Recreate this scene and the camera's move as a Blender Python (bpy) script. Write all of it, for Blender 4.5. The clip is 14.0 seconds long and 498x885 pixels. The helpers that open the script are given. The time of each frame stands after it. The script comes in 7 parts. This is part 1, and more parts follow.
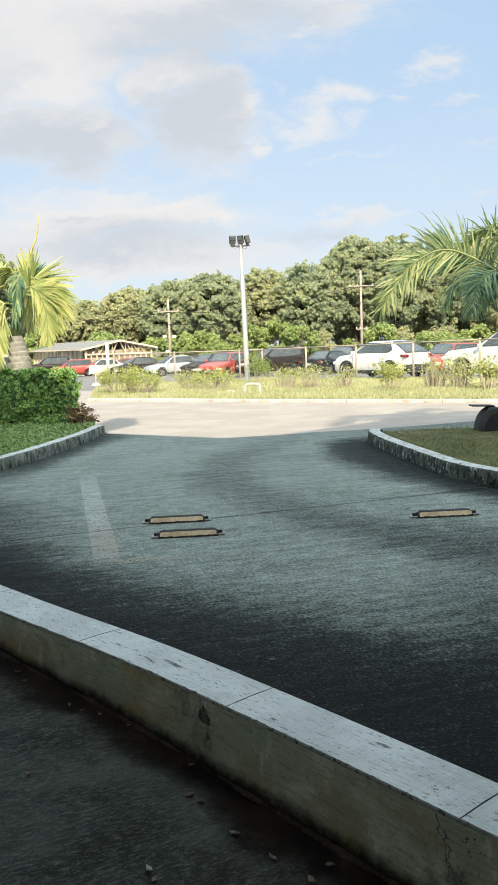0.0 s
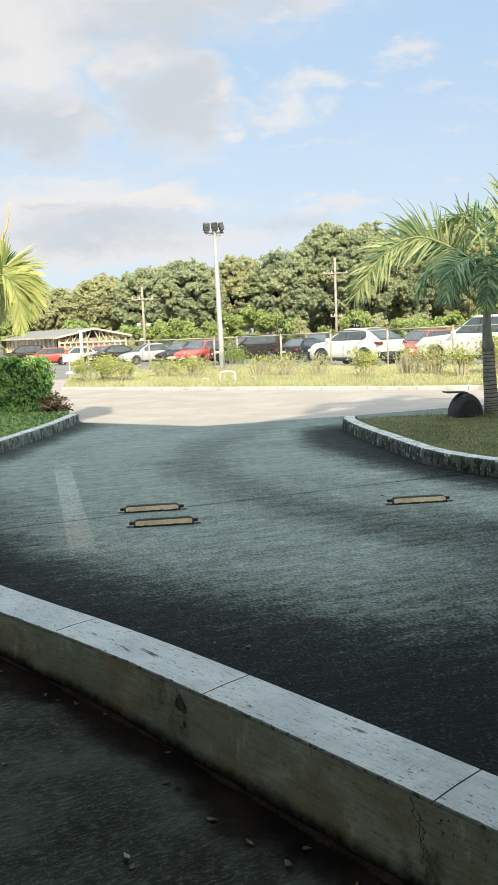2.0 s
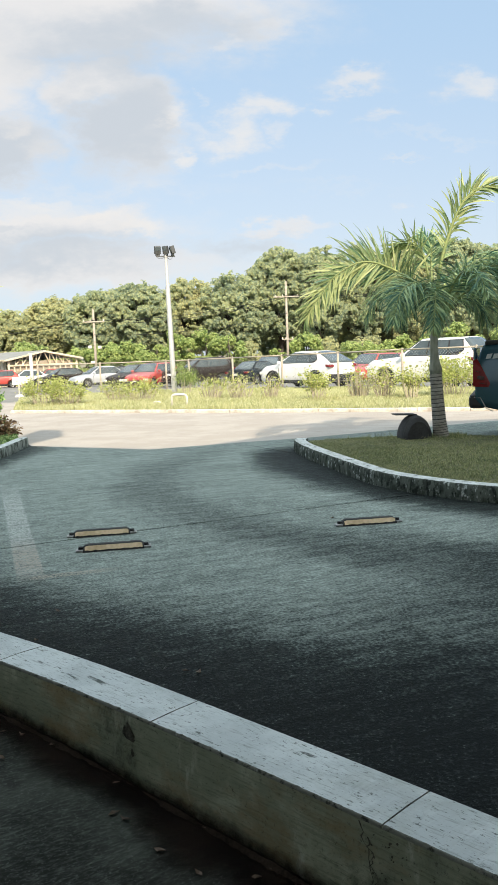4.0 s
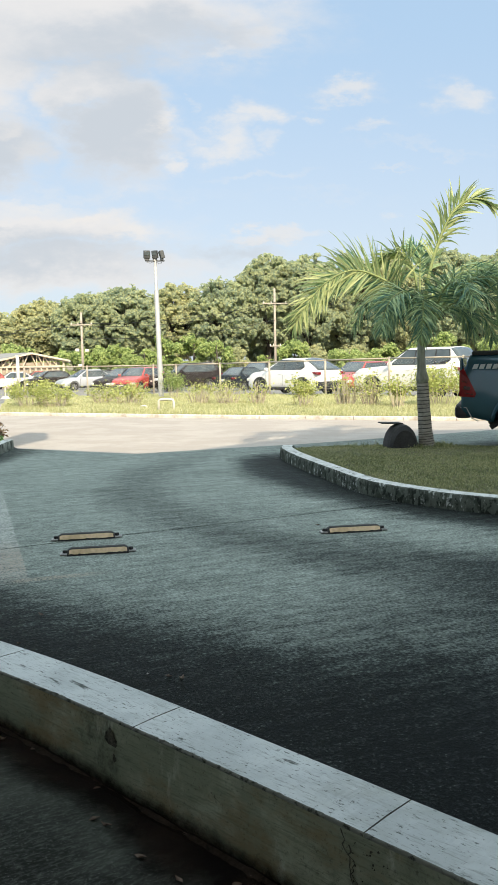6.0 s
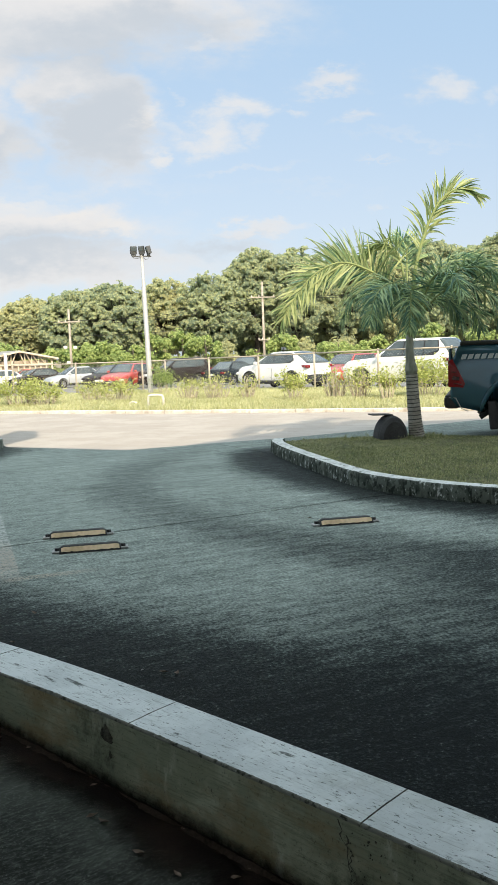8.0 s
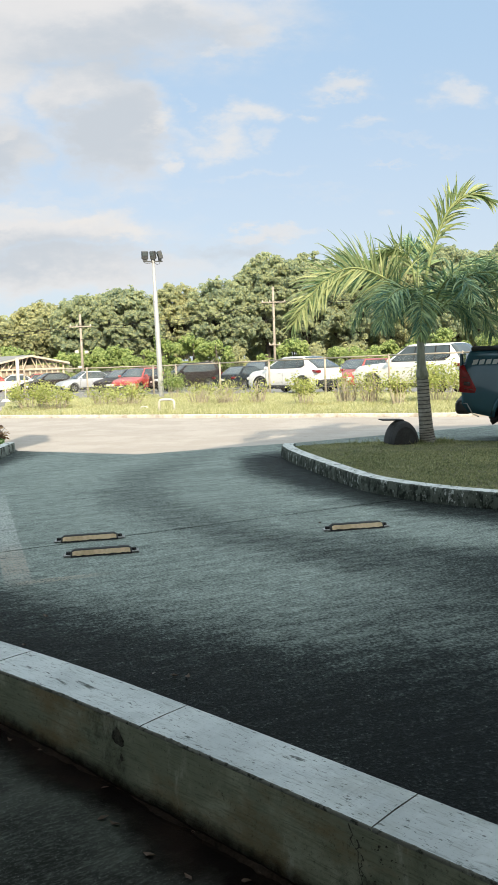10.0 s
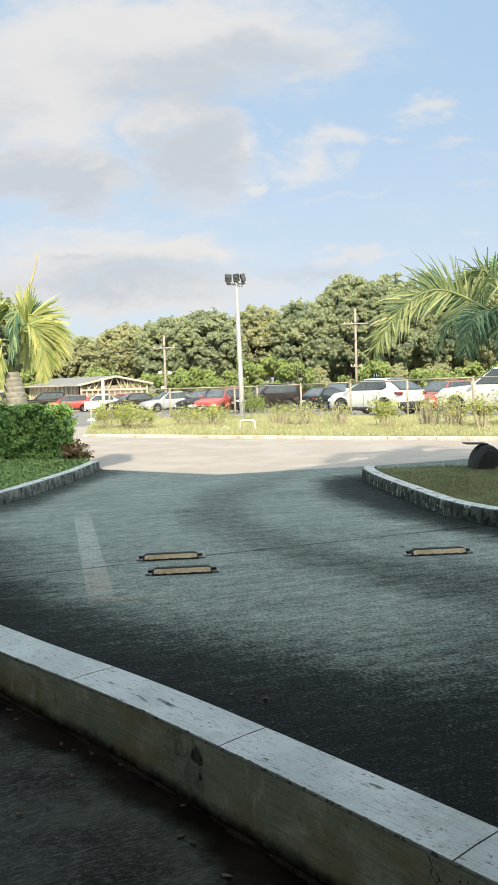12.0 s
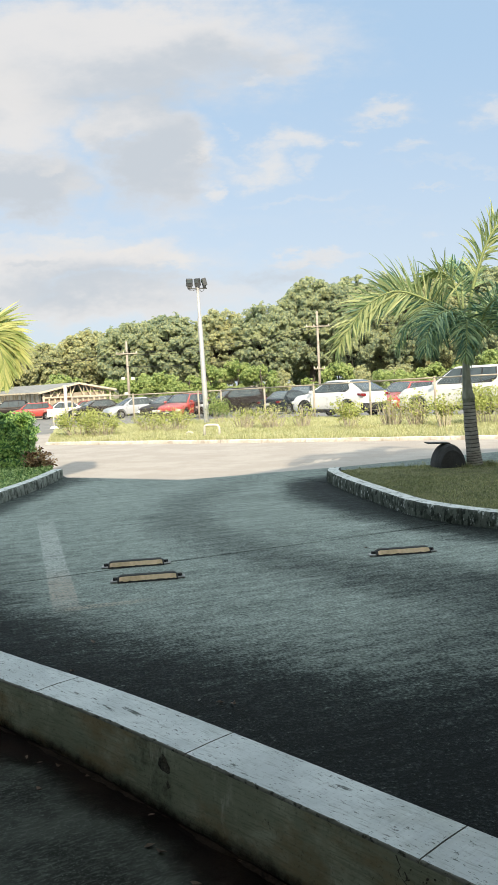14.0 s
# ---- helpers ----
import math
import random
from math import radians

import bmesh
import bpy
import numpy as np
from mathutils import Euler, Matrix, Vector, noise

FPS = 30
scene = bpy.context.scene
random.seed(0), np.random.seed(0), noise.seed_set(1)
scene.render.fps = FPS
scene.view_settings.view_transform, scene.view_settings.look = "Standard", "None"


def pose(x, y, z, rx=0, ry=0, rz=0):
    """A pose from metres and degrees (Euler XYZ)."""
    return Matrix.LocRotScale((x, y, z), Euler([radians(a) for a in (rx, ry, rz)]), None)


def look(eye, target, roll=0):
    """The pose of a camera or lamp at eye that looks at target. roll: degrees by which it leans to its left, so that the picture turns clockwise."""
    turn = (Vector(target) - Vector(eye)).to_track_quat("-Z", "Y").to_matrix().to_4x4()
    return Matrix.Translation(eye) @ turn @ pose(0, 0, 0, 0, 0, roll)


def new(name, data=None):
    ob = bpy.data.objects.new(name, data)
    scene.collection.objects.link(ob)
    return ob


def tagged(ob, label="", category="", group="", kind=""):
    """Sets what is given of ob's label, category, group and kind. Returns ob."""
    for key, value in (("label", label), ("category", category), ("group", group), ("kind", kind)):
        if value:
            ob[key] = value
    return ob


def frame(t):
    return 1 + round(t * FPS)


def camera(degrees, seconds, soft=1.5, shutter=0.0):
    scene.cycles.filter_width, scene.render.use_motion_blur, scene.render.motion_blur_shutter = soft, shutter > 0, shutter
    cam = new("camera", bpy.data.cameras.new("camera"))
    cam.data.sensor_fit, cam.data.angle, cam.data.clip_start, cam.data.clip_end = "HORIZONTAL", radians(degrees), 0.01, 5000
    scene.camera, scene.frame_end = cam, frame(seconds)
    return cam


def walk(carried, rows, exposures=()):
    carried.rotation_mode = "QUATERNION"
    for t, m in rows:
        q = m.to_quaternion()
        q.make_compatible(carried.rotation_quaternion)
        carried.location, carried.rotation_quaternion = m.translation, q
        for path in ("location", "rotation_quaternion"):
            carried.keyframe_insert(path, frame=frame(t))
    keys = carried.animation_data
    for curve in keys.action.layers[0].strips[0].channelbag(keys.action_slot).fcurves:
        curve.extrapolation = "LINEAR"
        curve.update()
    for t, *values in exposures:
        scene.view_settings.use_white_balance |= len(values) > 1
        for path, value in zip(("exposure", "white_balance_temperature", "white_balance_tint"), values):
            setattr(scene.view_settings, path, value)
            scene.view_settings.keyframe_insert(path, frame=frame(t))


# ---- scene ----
cam = camera(33.0, 14.0, soft=1.0)
PATH = [
    (0, (0.0, 0.011, 1.495), (-0.008, 1.998, 1.266), -2.0),
    (0.5, (0.008, 0.01, 1.498), (0.008, 1.995, 1.257), -1.9),
    (1, (0.004, 0.012, 1.497), (0.03, 1.997, 1.253), -2.6),
    (1.5, (-0.004, 0.029, 1.484), (0.042, 2.012, 1.223), -2.3),
    (2, (0.004, 0.011, 1.497), (0.053, 1.994, 1.237), -2.2),
    (2.5, (0.035, 0.004, 1.507), (0.089, 1.991, 1.284), -2.9),
    (3, (0.024, 0.002, 1.505), (0.104, 1.992, 1.322), -3.6),
    (3.5, (0.024, 0.011, 1.501), (0.166, 1.995, 1.287), -2.9),
    (5.8, (0.01, 0.017, 1.496), (0.185, 2.0, 1.303), -0.9),
    (6, (0.017, 0.011, 1.5), (0.214, 1.992, 1.302), -1.1),
    (6.5, (0.027, 0.0, 1.506), (0.265, 1.976, 1.309), -1.7),
    (7, (0.019, 0.005, 1.501), (0.268, 1.981, 1.318), -1.8),
    (7.5, (0.015, 0.012, 1.498), (0.243, 1.989, 1.302), -1.7),
    (7.7, (0.018, 0.014, 1.498), (0.241, 1.99, 1.286), -2.0),
    (10, (0.012, 0.001, 1.499), (0.207, 1.982, 1.299), -2.0),
    (10.5, (0.007, -0.007, 1.502), (0.153, 1.98, 1.328), -1.6),
    (11, (-0.001, 0.002, 1.495), (0.085, 1.993, 1.335), -1.1),
    (11.5, (0.006, -0.001, 1.499), (0.082, 1.991, 1.339), -1.0),
    (12, (0.003, -0.021, 1.508), (0.01, 1.974, 1.364), -1.7),
    (12.5, (0.015, -0.023, 1.51), (0.021, 1.973, 1.382), -2.7),
    (13, (0.014, -0.022, 1.51), (0.048, 1.974, 1.391), -2.8),
    (13.5, (0.019, -0.016, 1.509), (0.094, 1.978, 1.377), -2.9),
    (14, (0.02, -0.019, 1.51), (0.11, 1.974, 1.372), -2.8),
]
walk(cam, [(t, look(eye, target, roll)) for t, eye, target, roll in PATH],
     [(0, 0.54), (3.5, 0.51), (7.7, 0.49), (10, 0.46), (14, 0.44)])

# ---- light ----
SUN_EL, SUN_AZ = radians(34), Vector((-0.148, 0.989, 0))      # the way in which shadows fall
sun = new("sun", bpy.data.lights.new("sun", "SUN"))
sun.data.energy, sun.data.angle, sun.data.color = 4.2, radians(0.6), (1.0, 0.86, 0.66)
ray = Vector((SUN_AZ.x * math.cos(SUN_EL), SUN_AZ.y * math.cos(SUN_EL), -math.sin(SUN_EL)))
sun.matrix_world = Matrix.Translation((0, -40, 40)) @ ray.to_track_quat("-Z", "Y").to_matrix().to_4x4()


GREY_BANKS = [(-0.089, 0.391, 0.235, 0.064, 1.0), (0.089, 0.37, 0.071, 0.037, 0.65), (-0.227, 0.335, 0.134, 0.074, 0.85), (-0.038, 0.265, 0.062, 0.066, 1.0), (-0.08, 0.311, 0.064, 0.04, 0.85), (-0.213, 0.244, 0.101, 0.042, 0.95),
               (-0.166, 0.148, 0.168, 0.028, 0.9), (-0.116, 0.107, 0.201, 0.03, 0.8), (-0.247, 0.121, 0.114, 0.04, 0.75), (0.122, 0.141, 0.074, 0.009, 0.55), (0.069, 0.123, 0.101, 0.017, 0.5)]
WHITE_BANKS = [(-0.232, 0.353, 0.074, 0.04, 0.5), (-0.18, 0.258, 0.028, 0.009, 0.6), (-0.149, 0.234, 0.037, 0.017, 0.55), (-0.109, 0.253, 0.02, 0.015, 0.4), (0.027, 0.228, 0.017, 0.017, 0.8), (0.018, 0.269, 0.024, 0.011, 0.65),
               (0.047, 0.26, 0.02, 0.013, 0.5), (0.086, 0.248, 0.037, 0.017, 0.8), (0.116, 0.28, 0.024, 0.019, 0.8), (0.096, 0.265, 0.027, 0.016, 0.7), (0.138, 0.249, 0.016, 0.013, 0.5), (0.219, 0.308, 0.042, 0.013, 0.8),
               (0.18, 0.299, 0.019, 0.008, 0.5), (0.17, 0.281, 0.024, 0.007, 0.55), (0.274, 0.269, 0.024, 0.009, 0.6), (0.067, 0.288, 0.012, 0.005, 0.4)]
WISPS = [(0.079, 0.346, 0.015, 0.009, 0.45), (0.14, 0.371, 0.047, 0.015, 0.4), (-0.118, 0.192, 0.215, 0.009, 0.4), (-0.184, 0.18, 0.101, 0.012, 0.75), (-0.042, 0.145, 0.042, 0.011, 0.8), (-0.087, 0.162, 0.04, 0.009, 0.65),
               (0.124, 0.209, 0.074, 0.005, 0.4), (0.273, 0.221, 0.027, 0.003, 0.45), (0.189, 0.189, 0.101, 0.005, 0.3), (0.28, 0.172, 0.015, 0.008, 0.45), (0.348, 0.3, 0.028, 0.019, 0.7), (0.265, 0.263, 0.04, 0.006, 0.45),
               (0.408, 0.296, 0.017, 0.017, 0.45), (0.32, 0.248, 0.101, 0.005, 0.35), (0.264, 0.169, 0.02, 0.009, 0.4)]
# the parts of the cloud that lie in their own shade
SHADED = [(-0.038, 0.262, 0.07, 0.064, 1.0), (-0.062, 0.345, 0.14, 0.045, 0.85), (-0.215, 0.238, 0.115, 0.036, 1.0), (0.03, 0.37, 0.11, 0.036, 0.85), (-0.29, 0.30, 0.05, 0.06, 0.5), (-0.135, 0.122, 0.17, 0.028, 0.85), (-0.206, 0.149, 0.047, 0.009, 0.6), (0.069, 0.125, 0.09, 0.016, 0.75)]


def build_world():
    world = bpy.data.worlds.new("sky")
    world.use_nodes = True
    scene.world = world
    nt = world.node_tree
    nt.nodes.clear()
    N, L = nt.nodes.new, nt.links.new

    def math_node(op, a, b=None, c=None, clamp=False):
        n = N("ShaderNodeMath")
        n.operation, n.use_clamp = op, clamp
        for i, v in enumerate((a, b, c)):
            if v is None:
                continue
            if isinstance(v, (int, float)):
                n.inputs[i].default_value = v
            else:
                L(v, n.inputs[i])
        return n.outputs[0]

    def mix(f, a, b):
        n = N("ShaderNodeMix")
        n.data_type = "RGBA"
        if isinstance(f, (int, float)):
            n.inputs[0].default_value = f
        else:
            L(f, n.inputs[0])
        for i, v in ((6, a), (7, b)):
            if isinstance(v, tuple):
                n.inputs[i].default_value = v
            else:
                L(v, n.inputs[i])
        return n.outputs[2]

    def smooth(v, lo, hi):
        n = N("ShaderNodeMapRange")
        n.interpolation_type = "SMOOTHSTEP"
        L(v, n.inputs[0])
        n.inputs[1].default_value, n.inputs[2].default_value = lo, hi
        return n.outputs[0]

    sky = N("ShaderNodeTexSky")
    sky.sky_type, sky.sun_disc = "NISHITA", False
    sky.sun_elevation, sky.sun_rotation = SUN_EL, math.atan2(-SUN_AZ.x, -SUN_AZ.y)
    sky.air_density, sky.dust_density, sky.ozone_density = 1.0, 1.2, 1.0
    coord = N("ShaderNodeTexCoord").outputs["Generated"]
    sep = N("ShaderNodeSeparateXYZ")
    L(coord, sep.inputs[0])
    X, Y, Z = sep.outputs
    # cloud banks are placed to fit the camera's view, by direction / distance ahead
    up = math_node("MAXIMUM", Z, 0.02)
    az = math_node("DIVIDE", X, math_node("MAXIMUM", math_node("ABSOLUTE", Y), 0.05))
    el = math_node("DIVIDE", Z, math_node("MAXIMUM", math_node("ABSOLUTE", Y), 0.05))
    comb = N("ShaderNodeCombineXYZ")
    L(az, comb.inputs[0])
    L(math_node("MULTIPLY", el, 1.9), comb.inputs[1])
    L(math_node("MULTIPLY", Y, 0.4), comb.inputs[2])

    def cloud_noise(scale, detail, rough, off, warp=0.0):
        n = N("ShaderNodeTexNoise")
        n.noise_dimensions = "3D"
        add = N("ShaderNodeVectorMath")
        add.operation = "ADD"
        L(comb.outputs[0], add.inputs[0])
        add.inputs[1].default_value = off
        L(add.outputs[0], n.inputs["Vector"])
        n.inputs["Scale"].default_value, n.inputs["Detail"].default_value = scale, detail
        n.inputs["Roughness"].default_value, n.inputs["Distortion"].default_value = rough, warp
        return n.outputs["Fac"]

    warp_a = math_node("MULTIPLY", math_node("SUBTRACT", cloud_noise(6, 7, 0.62, (3.1, 1.7, 0.0)), 0.5), 0.24)
    warp_e = math_node("MULTIPLY", math_node("SUBTRACT", cloud_noise(8, 7, 0.64, (8.3, 4.4, 0.0)), 0.5), 0.11)
    fine = cloud_noise(26, 8, 0.62, (0.4, 6.2, 0.0))
    soft = cloud_noise(4.5, 5, 0.55, (5.0, 2.2, 0.0))
    aw, ew = math_node("ADD", az, warp_a), math_node("ADD", el, warp_e)

    def cover(banks):
        """Soft cloud banks: (azimuth, height, half width, half height, strength)."""
        total = None
        for a, e, w, h, s in banks:
            da = math_node("DIVIDE", math_node("SUBTRACT", aw, a), w)
            de = math_node("DIVIDE", math_node("SUBTRACT", ew, e), h)
            r2 = math_node("ADD", math_node("MULTIPLY", da, da), math_node("MULTIPLY", de, de))
            g = math_node("MULTIPLY", math_node("EXPONENT", math_node("MULTIPLY", r2, -0.9)), s)
            total = g if total is None else math_node("MAXIMUM", total, g)
        return math_node("ADD", total, math_node("MULTIPLY", math_node("SUBTRACT", fine, 0.5), 0.35))

    greys, whites = GREY_BANKS, WHITE_BANKS + WISPS
    dens_g = smooth(cover(greys), 0.12, 0.72)
    dens_w = smooth(cover(whites), 0.10, 0.92)
    light_grey, grey = (7.15, 6.98, 6.85, 1), (5.15, 5.5, 5.9, 1)
    shade = math_node("ADD", math_node("MULTIPLY", cover(SHADED), 0.95), math_node("MULTIPLY", math_node("SUBTRACT", soft, 0.5), 0.5))
    cloud_g = mix(smooth(shade, 0.05, 0.85), light_grey, grey)
    cloud_w = mix(smooth(soft, 0.35, 0.7), (7.5, 7.2, 6.85, 1), (6.9, 6.75, 6.6, 1))
    pale = mix(smooth(el, 0.42, 0.02), (4.4, 6.1, 8.0, 1), (6.15, 6.95, 7.9, 1))
    base = mix(0.22, pale, sky.outputs[0])
    front = smooth(Y, -0.1, 0.35)
    tone = mix(math_node("MULTIPLY", math_node("MULTIPLY", dens_g, 0.92), front), base, cloud_g)
    tone = mix(math_node("MULTIPLY", math_node("MULTIPLY", dens_w, 0.72), front), tone, cloud_w)
    # unseen sky overhead and behind, brightened to fill the shade
    zenith_fill = math_node("MULTIPLY", smooth(Z, 0.45, 0.75), math_node("ADD", 0.55, math_node("MULTIPLY", soft, 0.5)), clamp=True)
    tone = mix(zenith_fill, tone, (15.0, 17.2, 18.0, 1))
    behind = math_node("MULTIPLY", smooth(Y, 0.1, -0.5), smooth(Z, 0.0, 0.2))
    tone = mix(math_node("MULTIPLY", behind, 0.5), tone, (9.0, 9.2, 9.0, 1))
    back = N("ShaderNodeBackground")
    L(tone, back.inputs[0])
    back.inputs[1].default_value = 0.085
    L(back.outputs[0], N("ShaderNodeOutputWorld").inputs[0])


build_world()

# ---- materials ----


def mat(name, dark, light, rough=0.8, metal=0.0, grain=40.0, blotch=3.0, bump=0.3, depth=0.004, spec=0.5, coat=0.0,
        stretch=(1, 1, 1), vary=0.0, island=0.0, split=(0.35, 0.65), trans=0.0, turn=0.0):
    """A surface between two colours: blotches at one scale, grain at another, with relief from the grain."""
    m = bpy.data.materials.new(name)
    m.use_nodes = True
    nt = m.node_tree
    N, L = nt.nodes.new, nt.links.new
    b = nt.nodes["Principled BSDF"]
    tc = N("ShaderNodeTexCoord")
    mp = N("ShaderNodeMapping")
    mp.vector_type = "TEXTURE"
    mp.inputs["Scale"].default_value = tuple(1 / v for v in stretch)
    mp.inputs["Rotation"].default_value = (0, 0, turn)
    L(tc.outputs["Object"], mp.inputs[0])
    a = N("ShaderNodeTexNoise")
    a.inputs["Scale"].default_value, a.inputs["Detail"].default_value = blotch, 5
    L(tc.outputs["Object"], a.inputs["Vector"])
    g = N("ShaderNodeTexNoise")
    g.inputs["Scale"].default_value, g.inputs["Detail"].default_value = grain, 5
    L(mp.outputs[0], g.inputs["Vector"])
    mx = N("ShaderNodeMath")
    mx.operation = "ADD"
    mu = N("ShaderNodeMath")
    mu.operation = "MULTIPLY_ADD"
    L(a.outputs["Fac"], mu.inputs[0])
    mu.inputs[1].default_value, mu.inputs[2].default_value = 0.55, 0.0
    m2 = N("ShaderNodeMath")
    m2.operation = "MULTIPLY"
    L(g.outputs["Fac"], m2.inputs[0])
    m2.inputs[1].default_value = 0.45
    L(mu.outputs[0], mx.inputs[0])
    L(m2.outputs[0], mx.inputs[1])
    fac = mx.outputs[0]
    if vary:
        oi = N("ShaderNodeObjectInfo")
        v = N("ShaderNodeMath")
        v.operation = "MULTIPLY_ADD"
        L(oi.outputs["Random"], v.inputs[0])
        v.inputs[1].default_value = vary
        L(fac, v.inputs[2])
        fac = v.outputs[0]
    if island:
        ge = N("ShaderNodeNewGeometry")
        v = N("ShaderNodeMath")
        v.operation = "MULTIPLY_ADD"
        L(ge.outputs["Random Per Island"], v.inputs[0])
        v.inputs[1].default_value = island
        L(fac, v.inputs[2])
        s = N("ShaderNodeMath")
        s.operation = "SUBTRACT"
        L(v.outputs[0], s.inputs[0])
        s.inputs[1].default_value = island / 2
        fac = s.outputs[0]
    r = N("ShaderNodeValToRGB")
    r.color_ramp.elements[0].position, r.color_ramp.elements[1].position = split
    r.color_ramp.elements[0].color, r.color_ramp.elements[1].color = (*dark, 1), (*light, 1)
    L(fac, r.inputs[0])
    L(r.outputs[0], b.inputs["Base Color"])
    b.inputs["Roughness"].default_value, b.inputs["Metallic"].default_value = rough, metal
    b.inputs["Specular IOR Level"].default_value = spec
    b.inputs["Coat Weight"].default_value = coat
    b.inputs["Coat Roughness"].default_value = 0.05
    if bump:
        bp = N("ShaderNodeBump")
        bp.inputs["Strength"].default_value, bp.inputs["Distance"].default_value = bump, depth
        L(g.outputs["Fac"], bp.inputs["Height"])
        L(bp.outputs[0], b.inputs["Normal"])
    if trans:
        t = N("ShaderNodeBsdfTranslucent")
        L(r.outputs[0], t.inputs[0])
        ms = N("ShaderNodeMixShader")
        ms.inputs[0].default_value = trans
        L(b.outputs[0], ms.inputs[1])
        L(t.outputs[0], ms.inputs[2])
        L(ms.outputs[0], nt.nodes["Material Output"].inputs[0])
    return m


def drive_material():
    """Broom-finished concrete: streaks across the slab, speckle, dark rubber bands and blotches, a worn white line."""
    m = bpy.data.materials.new("broomed_concrete")
    m.use_nodes = True
    nt = m.node_tree
    N, L = nt.nodes.new, nt.links.new
    b = nt.nodes["Principled BSDF"]
    tc = N("ShaderNodeTexCoord").outputs["Object"]

    def M(op, a, bb=None, c=None, clamp=False):
        n = N("ShaderNodeMath")
        n.operation, n.use_clamp = op, clamp
        for i, v in enumerate((a, bb, c)):
            if v is None:
                continue
            if isinstance(v, (int, float)):
                n.inputs[i].default_value = v
            else:
                L(v, n.inputs[i])
        return n.outputs[0]

    def noise_tex(scale, detail=5, rough=0.55, stretch=(1, 1, 1), turn=0.0):
        mp = N("ShaderNodeMapping")
        mp.vector_type = "TEXTURE"
        mp.inputs["Scale"].default_value = tuple(1 / s for s in stretch)
        mp.inputs["Rotation"].default_value = (0, 0, turn)
        L(tc, mp.inputs[0])
        n = N("ShaderNodeTexNoise")
        n.inputs["Scale"].default_value, n.inputs["Detail"].default_value, n.inputs["Roughness"].default_value = scale, detail, rough
        L(mp.outputs[0], n.inputs["Vector"])
        return n.outputs["Fac"]

    def smooth(v, lo, hi, a=0.0, bb=1.0):
        n = N("ShaderNodeMapRange")
        n.interpolation_type = "SMOOTHSTEP"
        L(v, n.inputs[0])
        for i, x in ((1, lo), (2, hi), (3, a), (4, bb)):
            n.inputs[i].default_value = x
        return n.outputs[0]

    broom = noise_tex(1.0, 7, 0.8, (14, 27, 14), radians(21))
    speck = noise_tex(50, 5, 0.72, (1.0, 0.95, 1), radians(14))
    mottle = noise_tex(9, 8, 0.75, (0.9, 1.5, 1), radians(19))
    streak = noise_tex(1.0, 7, 0.72, (1.0, 8, 1), radians(14))
    blot = noise_tex(0.7, 4, 0.5)
    wob = noise_tex(1.3, 3, 0.5)
    fleck = noise_tex(75, 2, 0.5)
    sep = N("ShaderNodeSeparateXYZ")
    L(tc, sep.inputs[0])
    X, Y = sep.outputs[0], sep.outputs[1]

    def far_from(cx, cy):
        dx, dy = M("SUBTRACT", X, cx), M("SUBTRACT", Y, cy)
        d = M("SQRT", M("ADD", M("MULTIPLY", dx, dx), M("MULTIPLY", dy, dy)))
        return M("ADD", d, M("MULTIPLY", M("SUBTRACT", wob, 0.5), 0.7))

    def ring(cx, cy, r, w, soft):
        return smooth(M("ABSOLUTE", M("SUBTRACT", far_from(cx, cy), r)), w, w + soft, 1.0, 0.0)

    # rubber bands: the inner turn, its wider near end, the strip along the island and the one by the lawn
    r1 = M("MULTIPLY", ring(5.34, 10.2, 5.70, 0.05, 0.6), smooth(X, -0.4, 1.6, 0.55, 1.0))
    r1 = M("MAXIMUM", r1, M("MULTIPLY", ring(5.5, 9.5, 5.45, 0.32, 0.8), smooth(X, 0.9, 2.3, 0.0, 1.45)))
    r1 = M("MULTIPLY", r1, smooth(Y, 10.8, 13.6, 1.0, 0.25))
    r2 = M("MULTIPLY", smooth(far_from(8.23, 11.5), 6.7, 7.45, 1.0, 0.0), smooth(Y, 12.3, 13.7, 1.95, 0.0))
    r3 = M("MULTIPLY", smooth(far_from(-6.6, 5.5), 4.6, 5.6, 1.0, 0.0), 0.95)
    r4 = M("MULTIPLY", smooth(far_from(-4.6, 14.6), 2.0, 2.8, 1.0, 0.0), 0.8)
    # a darker strip along the foot of the lawn kerb
    foot = M("ADD", X, M("MULTIPLY", Y, -0.115))
    foot = M("ADD", foot, M("MULTIPLY", M("SUBTRACT", wob, 0.5), 0.3))
    r5 = M("MULTIPLY", smooth(foot, -4.22, -3.70, 1.35, 0.0), smooth(Y, 9.0, 11.0))
    # a broad soft darker patch round (2.4, 4.1)
    r6 = M("MULTIPLY", smooth(far_from(2.4, 4.1), 0.6, 2.1, 1.0, 0.0), 1.05)
    band = M("MAXIMUM", M("MAXIMUM", M("MAXIMUM", r1, r2), M("MAXIMUM", r5, r6)), M("MAXIMUM", r3, r4))
    band = M("ADD", band, M("MULTIPLY", smooth(blot, 0.5, 0.75), 0.22))
    # dark lane along the near kerb, fading out across the slab
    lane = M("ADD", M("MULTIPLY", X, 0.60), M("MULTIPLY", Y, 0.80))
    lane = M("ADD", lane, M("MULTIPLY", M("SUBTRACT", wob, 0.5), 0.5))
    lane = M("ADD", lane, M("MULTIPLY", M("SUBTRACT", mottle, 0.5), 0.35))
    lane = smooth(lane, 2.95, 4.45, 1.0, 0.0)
    # the grit shows everywhere; bands and lane sink it
    grit = smooth(speck, 0.33, 0.68)
    v = M("ADD", M("ADD", M("MULTIPLY", grit, 0.37), 0.05), M("MULTIPLY", smooth(mottle, 0.33, 0.67), 0.20))
